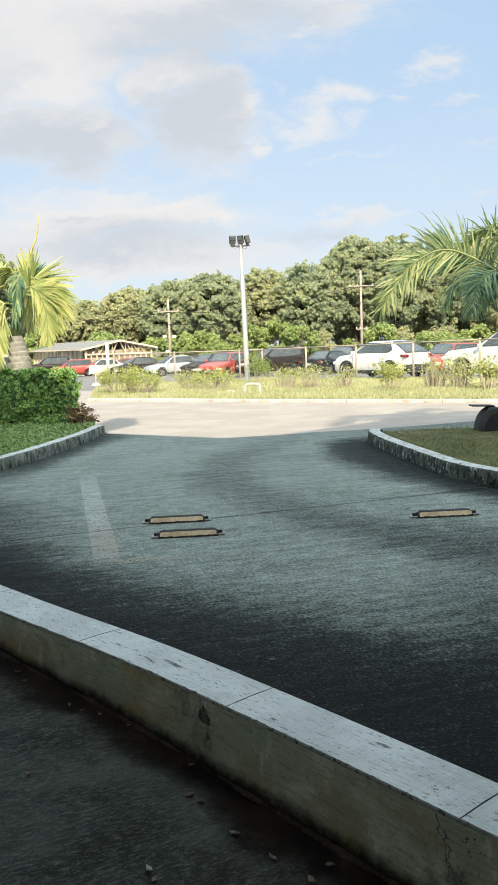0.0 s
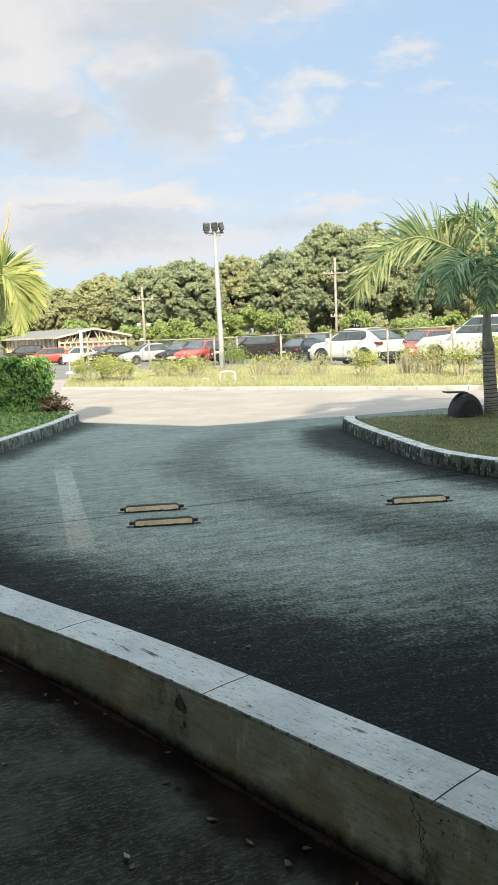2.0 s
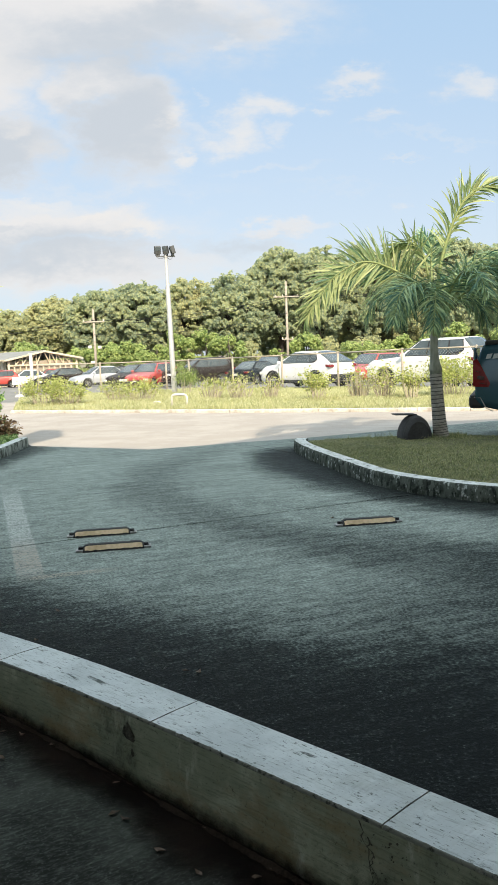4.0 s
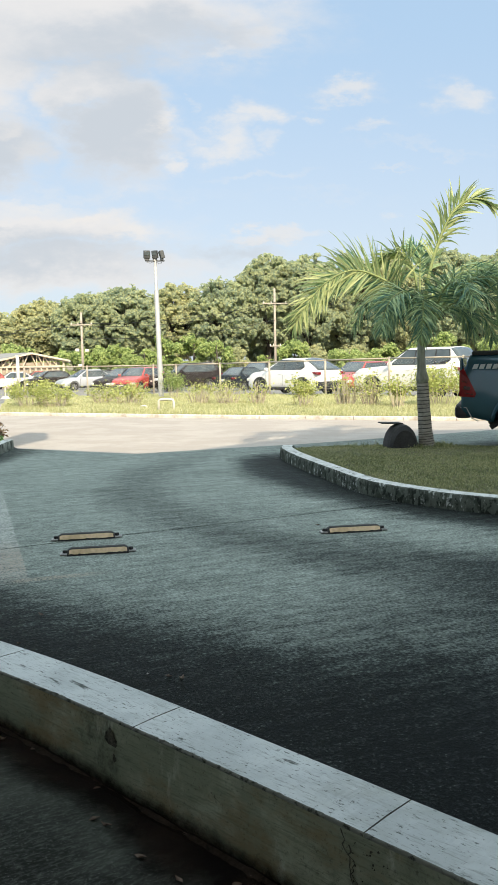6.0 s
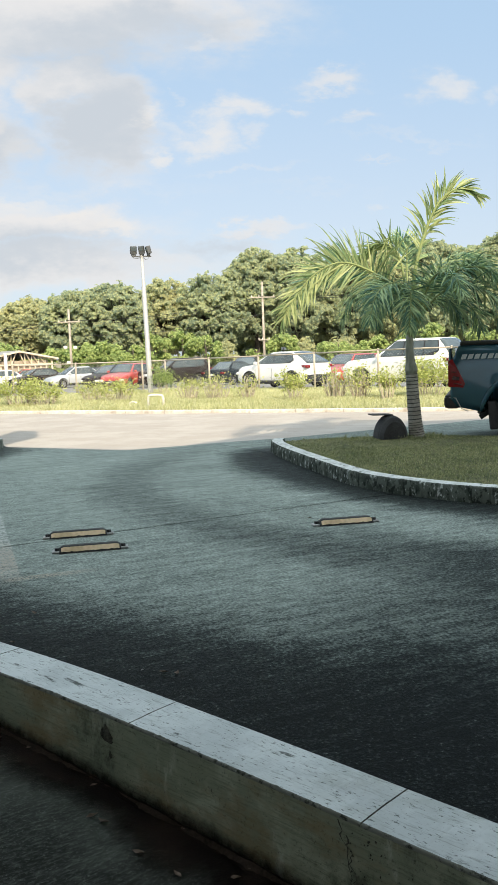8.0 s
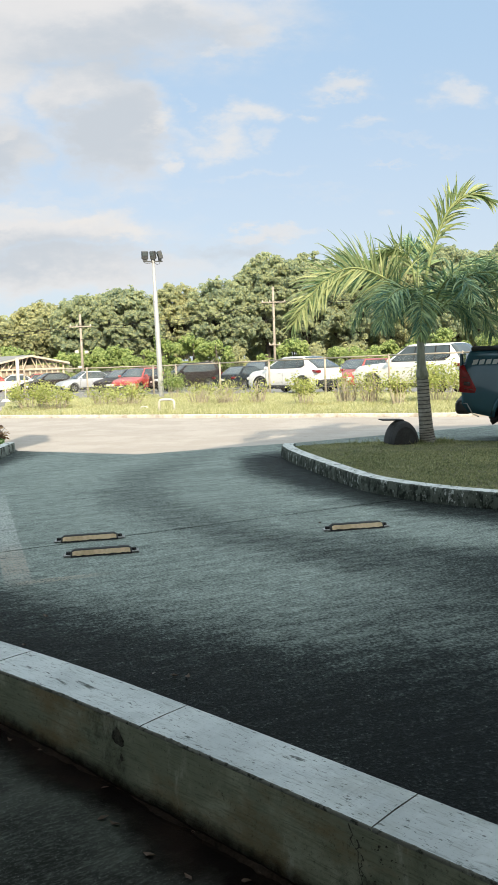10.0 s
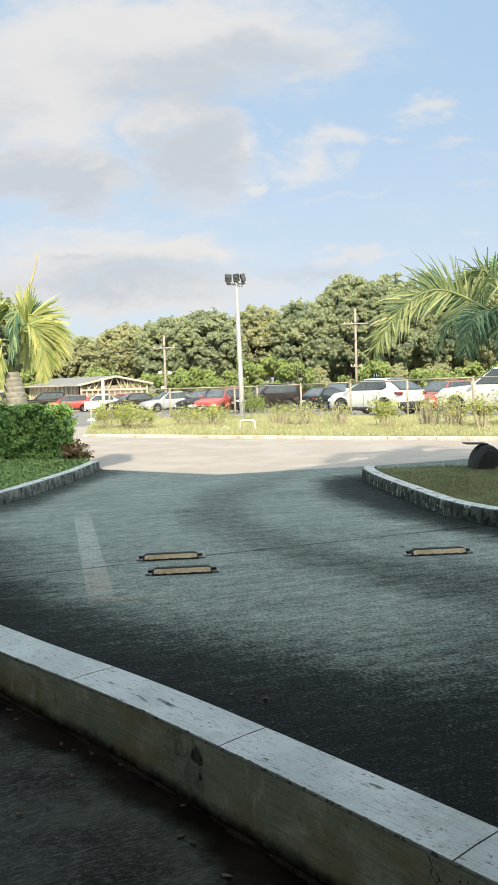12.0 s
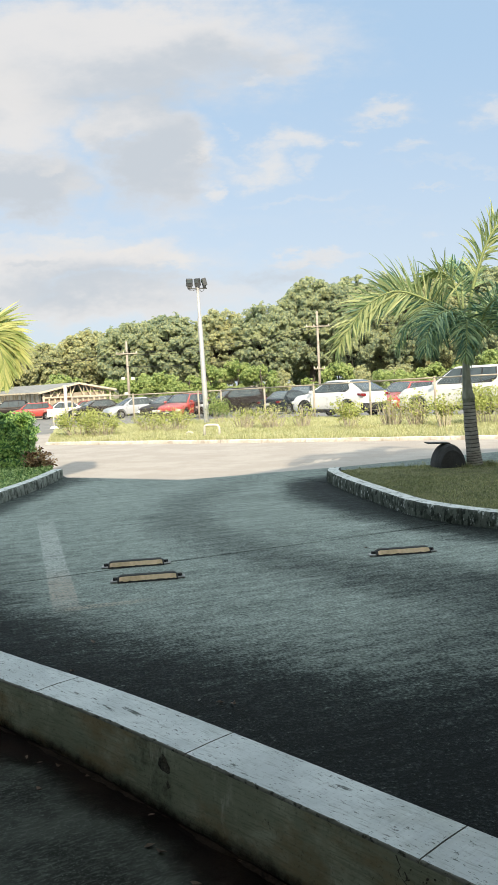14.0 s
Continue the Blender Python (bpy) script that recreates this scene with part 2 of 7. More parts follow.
    v = M("ADD", v, M("MULTIPLY", smooth(streak, 0.30, 0.70, 0.14, 0.30), 1.0))
    v = M("SUBTRACT", v, M("MULTIPLY", band, 0.25))
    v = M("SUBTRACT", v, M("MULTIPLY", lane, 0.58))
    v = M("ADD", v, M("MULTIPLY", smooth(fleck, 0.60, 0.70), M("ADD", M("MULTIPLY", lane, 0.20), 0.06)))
    fac = M("MAXIMUM", v, 0.0)
    ramp = N("ShaderNodeValToRGB")
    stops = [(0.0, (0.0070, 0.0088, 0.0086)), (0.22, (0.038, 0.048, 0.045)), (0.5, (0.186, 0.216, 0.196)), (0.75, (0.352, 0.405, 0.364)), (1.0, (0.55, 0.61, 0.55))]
    for i, (p, c) in enumerate(stops):
        e = ramp.color_ramp.elements[i] if i < 1 else (ramp.color_ramp.elements[-1] if i == len(stops) - 1 else ramp.color_ramp.elements.new(p))
        e.position, e.color = p, (*c, 1)
    L(fac, ramp.inputs[0])

    def mul(col, f, to):
        n = N("ShaderNodeMix")
        n.data_type = "RGBA"
        L(f, n.inputs[0])
        L(col, n.inputs[6])
        n.inputs[7].default_value = (*to, 1)
        return n.outputs[2]

    col = ramp.outputs[0]
    # worn white line from (-2.18, 10.8) to (-1.03, 5.75)
    ax, ay, bx, by = -2.18, 10.8, -1.03, 5.75
    ln = math.hypot(bx - ax, by - ay)
    ux, uy = (bx - ax) / ln, (by - ay) / ln
    along = M("ADD", M("MULTIPLY", M("SUBTRACT", X, ax), ux), M("MULTIPLY", M("SUBTRACT", Y, ay), uy))
    side = M("ABSOLUTE", M("ADD", M("MULTIPLY", M("SUBTRACT", X, ax), -uy), M("MULTIPLY", M("SUBTRACT", Y, ay), ux)))
    line = M("MULTIPLY", smooth(side, 0.085, 0.105, 1.0, 0.0), M("MULTIPLY", smooth(along, 0.0, 2.2), smooth(along, ln - 0.6, ln + 0.15, 1.0, 0.0)))
    # a scuffed tan foot leading off its near end
    fx, fy, gx, gy = -1.1, 5.83, -0.35, 6.0
    fl = math.hypot(gx - fx, gy - fy)
    vx, vy = (gx - fx) / fl, (gy - fy) / fl
    far = M("ADD", M("MULTIPLY", M("SUBTRACT", X, fx), vx), M("MULTIPLY", M("SUBTRACT", Y, fy), vy))
    off = M("ABSOLUTE", M("ADD", M("MULTIPLY", M("SUBTRACT", X, fx), -vy), M("MULTIPLY", M("SUBTRACT", Y, fy), vx)))
    scuff = M("MULTIPLY", smooth(off, 0.035, 0.07, 1.0, 0.0), M("MULTIPLY", smooth(far, 0.0, 0.1), smooth(far, fl - 0.35, fl, 1.0, 0.0)))
    col = mul(col, M("MULTIPLY", scuff, smooth(speck, 0.44, 0.58, 0.0, 0.8)), (0.40, 0.34, 0.27))
    wear = smooth(M("ADD", M("MULTIPLY", mottle, 0.5), speck), 0.60, 0.90, 0.05, 0.58)
    col = mul(col, M("MULTIPLY", line, wear), (0.55, 0.56, 0.53))
    col = mul(col, M("MULTIPLY", M("MULTIPLY", line, smooth(along, 3.5, 4.4)), smooth(speck, 0.44, 0.56, 0.0, 0.85)), (0.36, 0.31, 0.25))
    L(col, b.inputs["Base Color"])
    b.inputs["Specular IOR Level"].default_value = 0.05
    L(smooth(fac, 0.0, 1.0, 0.62, 0.85), b.inputs["Roughness"])
    bp = N("ShaderNodeBump")
    bp.inputs["Strength"].default_value, bp.inputs["Distance"].default_value = 0.9, 0.007
    L(M("ADD", M("MULTIPLY", broom, 0.5), speck), bp.inputs["Height"])
    L(bp.outputs[0], b.inputs["Normal"])
    return m


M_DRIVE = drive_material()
def layered(name, base, layers, rough=0.85, spec=0.2, bump=0.4, depth=0.004):
    """A worn surface: a base colour with layers (colour, scale, stretch, turn, detail, low, high, most) laid over it in turn."""
    m = bpy.data.materials.new(name)
    m.use_nodes = True
    nt = m.node_tree
    N, L = nt.nodes.new, nt.links.new
    b = nt.nodes["Principled BSDF"]
    tc = N("ShaderNodeTexCoord").outputs["Object"]
    col, last = None, None
    for i, (c, scale, stretch, turn, detail, lo, hi, most) in enumerate(layers):
        mp = N("ShaderNodeMapping")
        mp.vector_type = "TEXTURE"
        mp.inputs["Scale"].default_value = tuple(1 / s for s in stretch)
        mp.inputs["Rotation"].default_value = (0, 0, radians(turn))
        mp.inputs["Location"].default_value = (1.7 * i, 0.9 * i, 0.4 * i)
        L(tc, mp.inputs[0])
        n = N("ShaderNodeTexNoise")
        n.inputs["Scale"].default_value, n.inputs["Detail"].default_value, n.inputs["Roughness"].default_value = scale, detail, 0.68
        L(mp.outputs[0], n.inputs["Vector"])
        r = N("ShaderNodeMapRange")
        r.interpolation_type = "SMOOTHSTEP"
        L(n.outputs["Fac"], r.inputs[0])
        for k, v in ((1, lo), (2, hi), (3, 0.0), (4, most)):
            r.inputs[k].default_value = v
        x = N("ShaderNodeMix")
        x.data_type = "RGBA"
        L(r.outputs[0], x.inputs[0])
        if col is None:
            x.inputs[6].default_value = (*base, 1)
        else:
            L(col, x.inputs[6])
        x.inputs[7].default_value = (*c, 1)
        col, last = x.outputs[2], n.outputs["Fac"]
    L(col, b.inputs["Base Color"])
    b.inputs["Roughness"].default_value, b.inputs["Specular IOR Level"].default_value = rough, spec
    bp = N("ShaderNodeBump")
    bp.inputs["Strength"].default_value, bp.inputs["Distance"].default_value = bump, depth
    L(last, bp.inputs["Height"])
    L(bp.outputs[0], b.inputs["Normal"])
    return m


# paler, warmer concrete beyond the shadow edge; sunlight is part of this colour
M_ROAD = layered("road_concrete", (0.385, 0.34, 0.298), [
    ((0.44, 0.395, 0.35), 0.8, (1, 1, 1), 0, 6, 0.42, 0.62, 1.0), ((0.31, 0.275, 0.24), 1.0, (0.6, 4, 1), -25, 8, 0.50, 0.72, 0.5), ((0.20, 0.18, 0.16), 7, (0.6, 1.6, 1), -25, 9, 0.60, 0.70, 0.45),
    ((0.26, 0.235, 0.21), 45, (1, 1, 1), 0, 5, 0.52, 0.66, 0.6)], 0.85, 0.2, 0.4)
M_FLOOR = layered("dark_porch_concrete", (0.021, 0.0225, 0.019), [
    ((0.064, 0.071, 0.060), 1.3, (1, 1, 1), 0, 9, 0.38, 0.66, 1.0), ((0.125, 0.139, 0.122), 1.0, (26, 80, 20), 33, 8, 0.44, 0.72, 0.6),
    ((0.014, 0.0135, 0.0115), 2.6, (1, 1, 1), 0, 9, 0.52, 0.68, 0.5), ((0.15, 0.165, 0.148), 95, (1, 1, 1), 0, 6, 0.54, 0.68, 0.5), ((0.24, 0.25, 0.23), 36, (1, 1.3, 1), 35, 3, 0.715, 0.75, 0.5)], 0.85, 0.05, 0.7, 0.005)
M_KERB_TOP = layered("painted_kerb_top", (0.54, 0.58, 0.575), [
    ((0.65, 0.69, 0.68), 4, (1, 1, 1), 0, 6, 0.42, 0.62, 1.0), ((0.34, 0.37, 0.355), 1.0, (11, 130, 1), -49, 6, 0.53, 0.66, 0.75), ((0.075, 0.083, 0.078), 1.0, (30, 95, 1), -49, 4, 0.615, 0.655, 0.85),
    ((0.13, 0.14, 0.13), 1.0, (60, 170, 1), -49, 4, 0.62, 0.67, 0.8), ((0.07, 0.08, 0.07), 3.0, (1, 4.2, 1), -49, 14, 0.60, 0.66, 0.9), ((0.33, 0.35, 0.31), 1.6, (1, 1, 1), 0, 9, 0.56, 0.72, 0.45)], 0.75, 0.2, 0.4)
M_KERB_ARRIS = layered("chipped_kerb_edge", (0.20, 0.21, 0.18), [
    ((0.04, 0.043, 0.036), 30, (1, 1, 1), 0, 9, 0.50, 0.64, 0.9), ((0.36, 0.38, 0.35), 40, (1, 1, 1), 0, 7, 0.58, 0.70, 0.7)], 0.9, 0.1, 0.8, 0.008)
M_KERB_SIDE = layered("weathered_kerb_side", (0.235, 0.262, 0.188), [
    ((0.37, 0.39, 0.29), 2.6, (1, 1, 1), 0, 10, 0.44, 0.62, 1.0), ((0.13, 0.148, 0.10), 1.0, (9, 9, 120), 20, 8, 0.46, 0.66, 0.6), ((0.225, 0.175, 0.095), 1.5, (1, 1, 2.2), 0, 10, 0.46, 0.62, 0.8),
    ((0.028, 0.032, 0.024), 2.3, (1, 1, 0.7), 0, 12, 0.53, 0.66, 0.9), ((0.45, 0.47, 0.38), 7, (1, 1, 0.35), 0, 10, 0.58, 0.68, 0.6), ((0.06, 0.065, 0.05), 85, (1, 1, 1), 0, 6, 0.55, 0.70, 0.65)], 0.9, 0.12, 0.6)
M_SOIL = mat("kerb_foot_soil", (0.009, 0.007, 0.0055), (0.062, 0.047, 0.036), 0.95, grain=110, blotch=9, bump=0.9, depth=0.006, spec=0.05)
M_MOSSY = layered("mossy_kerb", (0.105, 0.12, 0.10), [
    ((0.045, 0.053, 0.043), 8, (1, 1, 0.8), 0, 9, 0.44, 0.58, 0.95), ((0.48, 0.51, 0.48), 13, (1, 1, 0.5), 0, 11, 0.56, 0.64, 0.85), ((0.015, 0.019, 0.015), 16, (1, 1, 0.7), 0, 10, 0.51, 0.60, 0.88), ((0.62, 0.65, 0.62), 30, (1, 1, 0.45), 0, 8, 0.61, 0.68, 0.7)], 0.9, 0.15, 0.7)
M_PALE_MOSS = layered("pale_stained_kerb", (0.25, 0.268, 0.235), [
    ((0.11, 0.124, 0.10), 7, (1, 1, 0.8), 0, 9, 0.42, 0.58, 0.9), ((0.03, 0.036, 0.028), 10, (1, 1, 0.6), 0, 11, 0.49, 0.60, 0.9), ((0.42, 0.44, 0.41), 24, (1, 1, 0.6), 0, 9, 0.60, 0.68, 0.6)], 0.9, 0.15, 0.7)
M_DIRT = mat("dry_ground", (0.16, 0.13, 0.08), (0.30, 0.26, 0.17), 0.95, grain=20, blotch=0.5)
M_ASPHALT = mat("car_park_ground", (0.16, 0.155, 0.145), (0.27, 0.26, 0.24), 0.9, grain=25, blotch=0.4)
M_TURF = mat("turf_soil", (0.055, 0.065, 0.027), (0.19, 0.175, 0.09), 0.95, grain=70, blotch=2.5, bump=0.9, depth=0.02)
M_PLASTER = mat("plaster", (0.52, 0.50, 0.46), (0.62, 0.60, 0.56), 0.8, grain=25, blotch=1)

# ---- helpers of this scene ----


def ob_from(name, bm, material, parent=None, label="", smooth=False):
    me = bpy.data.meshes.new(name)
    if smooth:
        for f in bm.faces:
            f.smooth = True
    bm.to_mesh(me)
    bm.free()
    for m in (material if isinstance(material, (list, tuple)) else [material]):
        me.materials.append(m)
    ob = new(name, me)
    if parent is not None:
        ob.parent = parent
    if label:
        ob["label"] = label
    return ob


def part(name, bm, material, parent, label="", smooth=False):
    return ob_from(name, bm, material, parent, label, smooth)


def thing(name, m, label, category, group="", kind=""):
    e = new(name)
    e.empty_display_size = 0.2
    e.matrix_world = m
    return tagged(e, label, category, group, kind)


def box(bm, size, m=None, bevel=0.0, seg=1, mat_index=0):
    """A box of that size, centred on m, with its edges rounded."""
    r = bmesh.ops.create_cube(bm, size=1.0)
    vs = r["verts"]
    bmesh.ops.scale(bm, vec=size, verts=vs)
    if bevel:
        es = list({e for v in vs for e in v.link_edges})
        q = bmesh.ops.bevel(bm, geom=es, offset=bevel, segments=seg, affect="EDGES", profile=0.5)
        vs = list({v for f in q["faces"] for v in f.verts} | {v for v in vs if v.is_valid})
    if m is not None:
        bmesh.ops.transform(bm, matrix=m, verts=vs)
    if mat_index:
        for f in {f for v in vs for f in v.link_faces}:
            f.material_index = mat_index
    return vs


def tube(bm, pts, radii, seg=8, caps=True):
    """A round bar along points, with a radius at each."""
    rings, q, last = [], None, None
    for i, p in enumerate(pts):
        p = Vector(p)
        a = Vector(pts[max(i - 1, 0)])
        c = Vector(pts[min(i + 1, len(pts) - 1)])
        way = (c - a).normalized()
        q = way.to_track_quat("Z", "X") if q is None else last.rotation_difference(way) @ q
        last = way
        r = radii[i] if isinstance(radii, (list, tuple)) else radii
        rings.append([bm.verts.new(p + q @ Vector((r * math.cos(k * math.tau / seg), r * math.sin(k * math.tau / seg), 0))) for k in range(seg)])
    for a, c in zip(rings, rings[1:]):
        for k in range(seg):
            bm.faces.new((a[k], a[(k + 1) % seg], c[(k + 1) % seg], c[k]))
    if caps:
        bm.faces.new(rings[0][::-1])
        bm.faces.new(rings[-1])
    return rings


def prism(bm, outline, z0, z1):
    """An upright solid over a plan outline given counter-clockwise; z0, z1 numbers or functions of (x, y)."""
    lo = [bm.verts.new((x, y, z0(x, y) if callable(z0) else z0)) for x, y in outline]
    hi = [bm.verts.new((x, y, z1(x, y) if callable(z1) else z1)) for x, y in outline]
    n = len(outline)
    bm.faces.new(lo[::-1])
    bm.faces.new(hi)
    for i in range(n):
        bm.faces.new((lo[i], lo[(i + 1) % n], hi[(i + 1) % n], hi[i]))


def resample(line, step):
    pts = [Vector((*p, 0)) for p in line]
    out = [pts[0]]
    for a, c in zip(pts, pts[1:]):
        n = max(1, round((c - a).length / step))
        out += [a.lerp(c, (i + 1) / n) for i in range(n)]
    return [(p.x, p.y) for p in out]


def spline(pts, per=6):
    """A smooth line through plan points (Catmull-Rom)."""
    P = [Vector((*p, 0)) for p in pts]
    P = [P[0] * 2 - P[1]] + P + [P[-1] * 2 - P[-2]]
    out = []
    for i in range(1, len(P) - 2):
        for k in range(per):
            t = k / per
            a, c, d, e = P[i - 1], P[i], P[i + 1], P[i + 2]
            q = 0.5 * (2 * c + (d - a) * t + (2 * a - 5 * c + 4 * d - e) * t * t + (3 * c - a - 3 * d + e) * t ** 3)
            out.append((q.x, q.y))
    out.append((P[-2].x, P[-2].y))
    return out


def offset_line(line, d):
    """The plan line moved by d to its left."""
    out = []
    for i, p in enumerate(line):
        a, c = Vector(line[max(i - 1, 0)]), Vector(line[min(i + 1, len(line) - 1)])
        t = (c - a).normalized()
        out.append((p[0] - t.y * d, p[1] + t.x * d))
    return out


def gz(x, y):
    """Ground height: level to the road, then falling gently to fit the camera's view."""
    return -0.0145 * min(max(y - 28, 0), 80)


# ---- ground ----
def build_ground():
    bm = bmesh.new()
    ys = [-60, -20, 0, 10, 18, 24, 28, 40, 60, 80, 100, 120, 200, 600, 3000]
    xs = [-3000, -400, -100, -40, 0, 40, 100, 400, 3000]
    g = [[bm.verts.new((x, y, gz(x, y) - 0.14)) for x in xs] for y in ys]
    for a, c in zip(g, g[1:]):
        for i in range(len(xs) - 1):
            bm.faces.new((a[i], a[i + 1], c[i + 1], c[i]))
    tagged(ob_from("ground", bm, M_DIRT), "dry grassy earth reaching out to the horizon", "ground", kind="structure")
    bm = bmesh.new()
    ys = [14, 28, 40, 55, 70, 85, 97]
    g = [[bm.verts.new((x, y, gz(x, y) - 0.02)) for x in (-70, -30, 0, 30, 70)] for y in ys]
    for a, c in zip(g, g[1:]):
        for i in range(4):
            bm.faces.new((a[i], a[i + 1], c[i + 1], c[i]))
    tagged(ob_from("car_park", bm, M_ASPHALT), "pale worn asphalt of the car park behind the fence", "pavement", kind="structure")


build_ground()

# road kerb, from the car park entrance to the far right
ROAD_KERB = spline([(-4.9, 25.2), (-2.2, 23.6), (0.4, 22.0), (4.5, 19.75), (8.0, 18.05), (20, 13.0)], 8)
SLAB_U, SLAB_V = Vector((0.933, 0.36)), Vector((-0.36, 0.933))


def slab(parent, u0, u1, v0, v1, material, z=0.0):
    c = [SLAB_U * u + SLAB_V * v for u, v in ((u0, v0), (u1, v0), (u1, v1), (u0, v1))]
    bm = bmesh.new()
    prism(bm, [(p.x, p.y) for p in c], -0.12, z)
    return part("slab", bm, material, parent)


driveway = thing("driveway", pose(0, 0, 0), "stained broom-finished concrete driveway with dark tyre bands", "driveway", kind="structure")
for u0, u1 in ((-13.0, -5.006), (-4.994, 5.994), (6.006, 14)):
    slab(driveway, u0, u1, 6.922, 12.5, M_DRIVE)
# drive and road colours meet on the building's shadow edge, painting in its shade
SHADE_BORDER = [(-6.5, 18.6), (-4.45, 17.36), (-3.2, 16.85), (-2.6, 15.15), (-1.5, 14.4), (-0.5, 13.72), (0.45, 13.95), (1.0, 14.15)]
q = [SLAB_U * u + SLAB_V * 12.5 for u in (40, -60)]
e = SLAB_U * 40 + SLAB_V * 12.9
bm = bmesh.new()
prism(bm, [(q[1].x, q[1].y), (q[0].x, q[0].y), (e.x, e.y), (2.3, 14.45)] + SHADE_BORDER[::-1] + [(-25, 24)], -0.12, 0.0)
part("shaded_end", bm, M_DRIVE, driveway)
road = thing("road", pose(0, 0, 0), "sunlit pale concrete road running past the entrance", "road", kind="structure")
bm = bmesh.new()
e = SLAB_U * 40 + SLAB_V * 12.905
prism(bm, [(-25, 24.005)] + [(x, y + 0.005) for x, y in SHADE_BORDER] + [(2.3, 14.455), (e.x, e.y), (40, 30), (20, 32), (-20, 32), (-60, 32)], -0.12, 0.0)
part("road_slab", bm, M_ROAD, road)

# ---- near kerb ----
NEAR_FRONT = spline([(-2.25, 5.12), (-1.3, 4.12), (-0.63, 3.45), (-0.13, 2.9), (0.53, 2.13), (1.15, 1.38), (2.3, -0.1)], 10)
NEAR_BACK = offset_line(NEAR_FRONT, 0.235)


def arc_points(line):
    d = [0.0]
    for a, c in zip(line, line[1:]):
        d.append(d[-1] + math.hypot(c[0] - a[0], c[1] - a[1]))
    return d


def at_arc(line, d, s):
    for i in range(len(d) - 1):
        if d[i + 1] >= s:
            f = (s - d[i]) / (d[i + 1] - d[i])
            return tuple(line[i][k] + f * (line[i + 1][k] - line[i][k]) for k in (0, 1))
    return line[-1]


# the slab between the kerb and the first joint
bm = bmesh.new()
e0, e1 = SLAB_U * 14 + SLAB_V * 6.9, SLAB_U * -13 + SLAB_V * 6.9
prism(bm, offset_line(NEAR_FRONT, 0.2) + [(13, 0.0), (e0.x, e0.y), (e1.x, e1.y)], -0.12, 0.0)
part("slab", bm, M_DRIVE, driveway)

near_kerb = thing("entrance_kerb", pose(0, 0, 0), "raised concrete kerb with worn white painted top and mossy side", "kerb", kind="structure")


def kerb_block(parent, line_f, line_b, s0, s1, z0, z1, batter=0.0, rough=0.004, gap=0.004, name="kerb_block", mats=None, jag=0.0, ch=0.014):
    d = arc_points(line_f)
    rng = random.Random(int(s0 * 100) + 7)
    n = max(2, int((s1 - s0) / 0.008))
    bm = bmesh.new()
    rows = []
    db = arc_points(line_b)
    k = db[-1] / d[-1]
    for i in range(n + 1):
        s = s0 + gap + (s1 - s0 - 2 * gap) * i / n
        f, b = Vector((*at_arc(line_f, d, s), 0)), Vector((*at_arc(line_b, db, s * k), 0))
        w = (b - f).normalized()
        j = rng.uniform(-1, 1) * rough
        chip = max(0.0, noise.noise(Vector((s * 7, 3.1, z1 * 9))) * 0.6 + noise.noise(Vector((s * 31, 1.1, z1 * 5))) * 0.4 + noise.noise(Vector((s * 97, 6.1, z1 * 5))) * 0.35 - 0.12) * jag
        prof = [(f - w * batter, z0), (f - w * (batter * 0.3) + w * j, z0 + (z1 - z0) * 0.55), (f + w * (0.002 + chip), z1 - ch - chip + j * 0.6),
                (f + w * (ch + 0.002 + chip), z1 - 0.001 + j * 0.3), (f.lerp(b, 0.5), z1 + 0.002 + rng.uniform(-1, 1) * 0.001), (b - w * ch, z1), (b, z1 - ch), (b, z0)]
        rows.append([bm.verts.new((p.x, p.y, z)) for p, z in prof])
    for a, c in zip(rows, rows[1:]):
        for q in range(len(a) - 1):
            fc = bm.faces.new((a[q], c[q], c[q + 1], a[q + 1]))
            fc.material_index = 1 if q in (3, 4) else 0
            fc.smooth = q in (0, 1)
    bm.faces.new(rows[0])
    bm.faces.new(rows[-1][::-1])
    bmesh.ops.recalc_face_normals(bm, faces=bm.faces)
    return part(name, bm, mats, parent)


d = arc_points(NEAR_FRONT)
i0 = min(range(len(NEAR_FRONT)), key=lambda i: math.hypot(NEAR_FRONT[i][0] + 0.13, NEAR_FRONT[i][1] - 2.9))
s = d[i0] % 1.0
stops = [0.0] + [s + k for k in range(int(d[-1] - s) + 1)] + [d[-1]]
kerb_block(near_kerb, NEAR_FRONT, NEAR_BACK, 0, d[-1], -0.12, 0.205, 0.012, 0.002, 0.0, "kerb_body", (M_KERB_SIDE, M_KERB_ARRIS), 0.010, 0.004)
for a, c in zip(stops, stops[1:]):
    if c - a > 0.1:
        kerb_block(near_kerb, NEAR_FRONT, NEAR_BACK, a, c, 0.199, 0.212, 0.0, 0.001, 0.0025, "cap_block", (M_KERB_ARRIS, M_KERB_TOP), 0.020, 0.003)

# floor on this side of the kerb
def floor_z(x):
    return -0.004 - 0.061 * min(max((x + 1.25) / 1.15, 0), 1) - 0.03 * min(max(x + 0.1, 0), 1)


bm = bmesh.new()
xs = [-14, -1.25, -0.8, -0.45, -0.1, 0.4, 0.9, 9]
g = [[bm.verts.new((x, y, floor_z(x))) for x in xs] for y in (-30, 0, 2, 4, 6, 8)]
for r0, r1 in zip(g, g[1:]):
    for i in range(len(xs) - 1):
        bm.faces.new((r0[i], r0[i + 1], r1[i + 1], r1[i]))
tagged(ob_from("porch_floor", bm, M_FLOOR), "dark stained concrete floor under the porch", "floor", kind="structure")

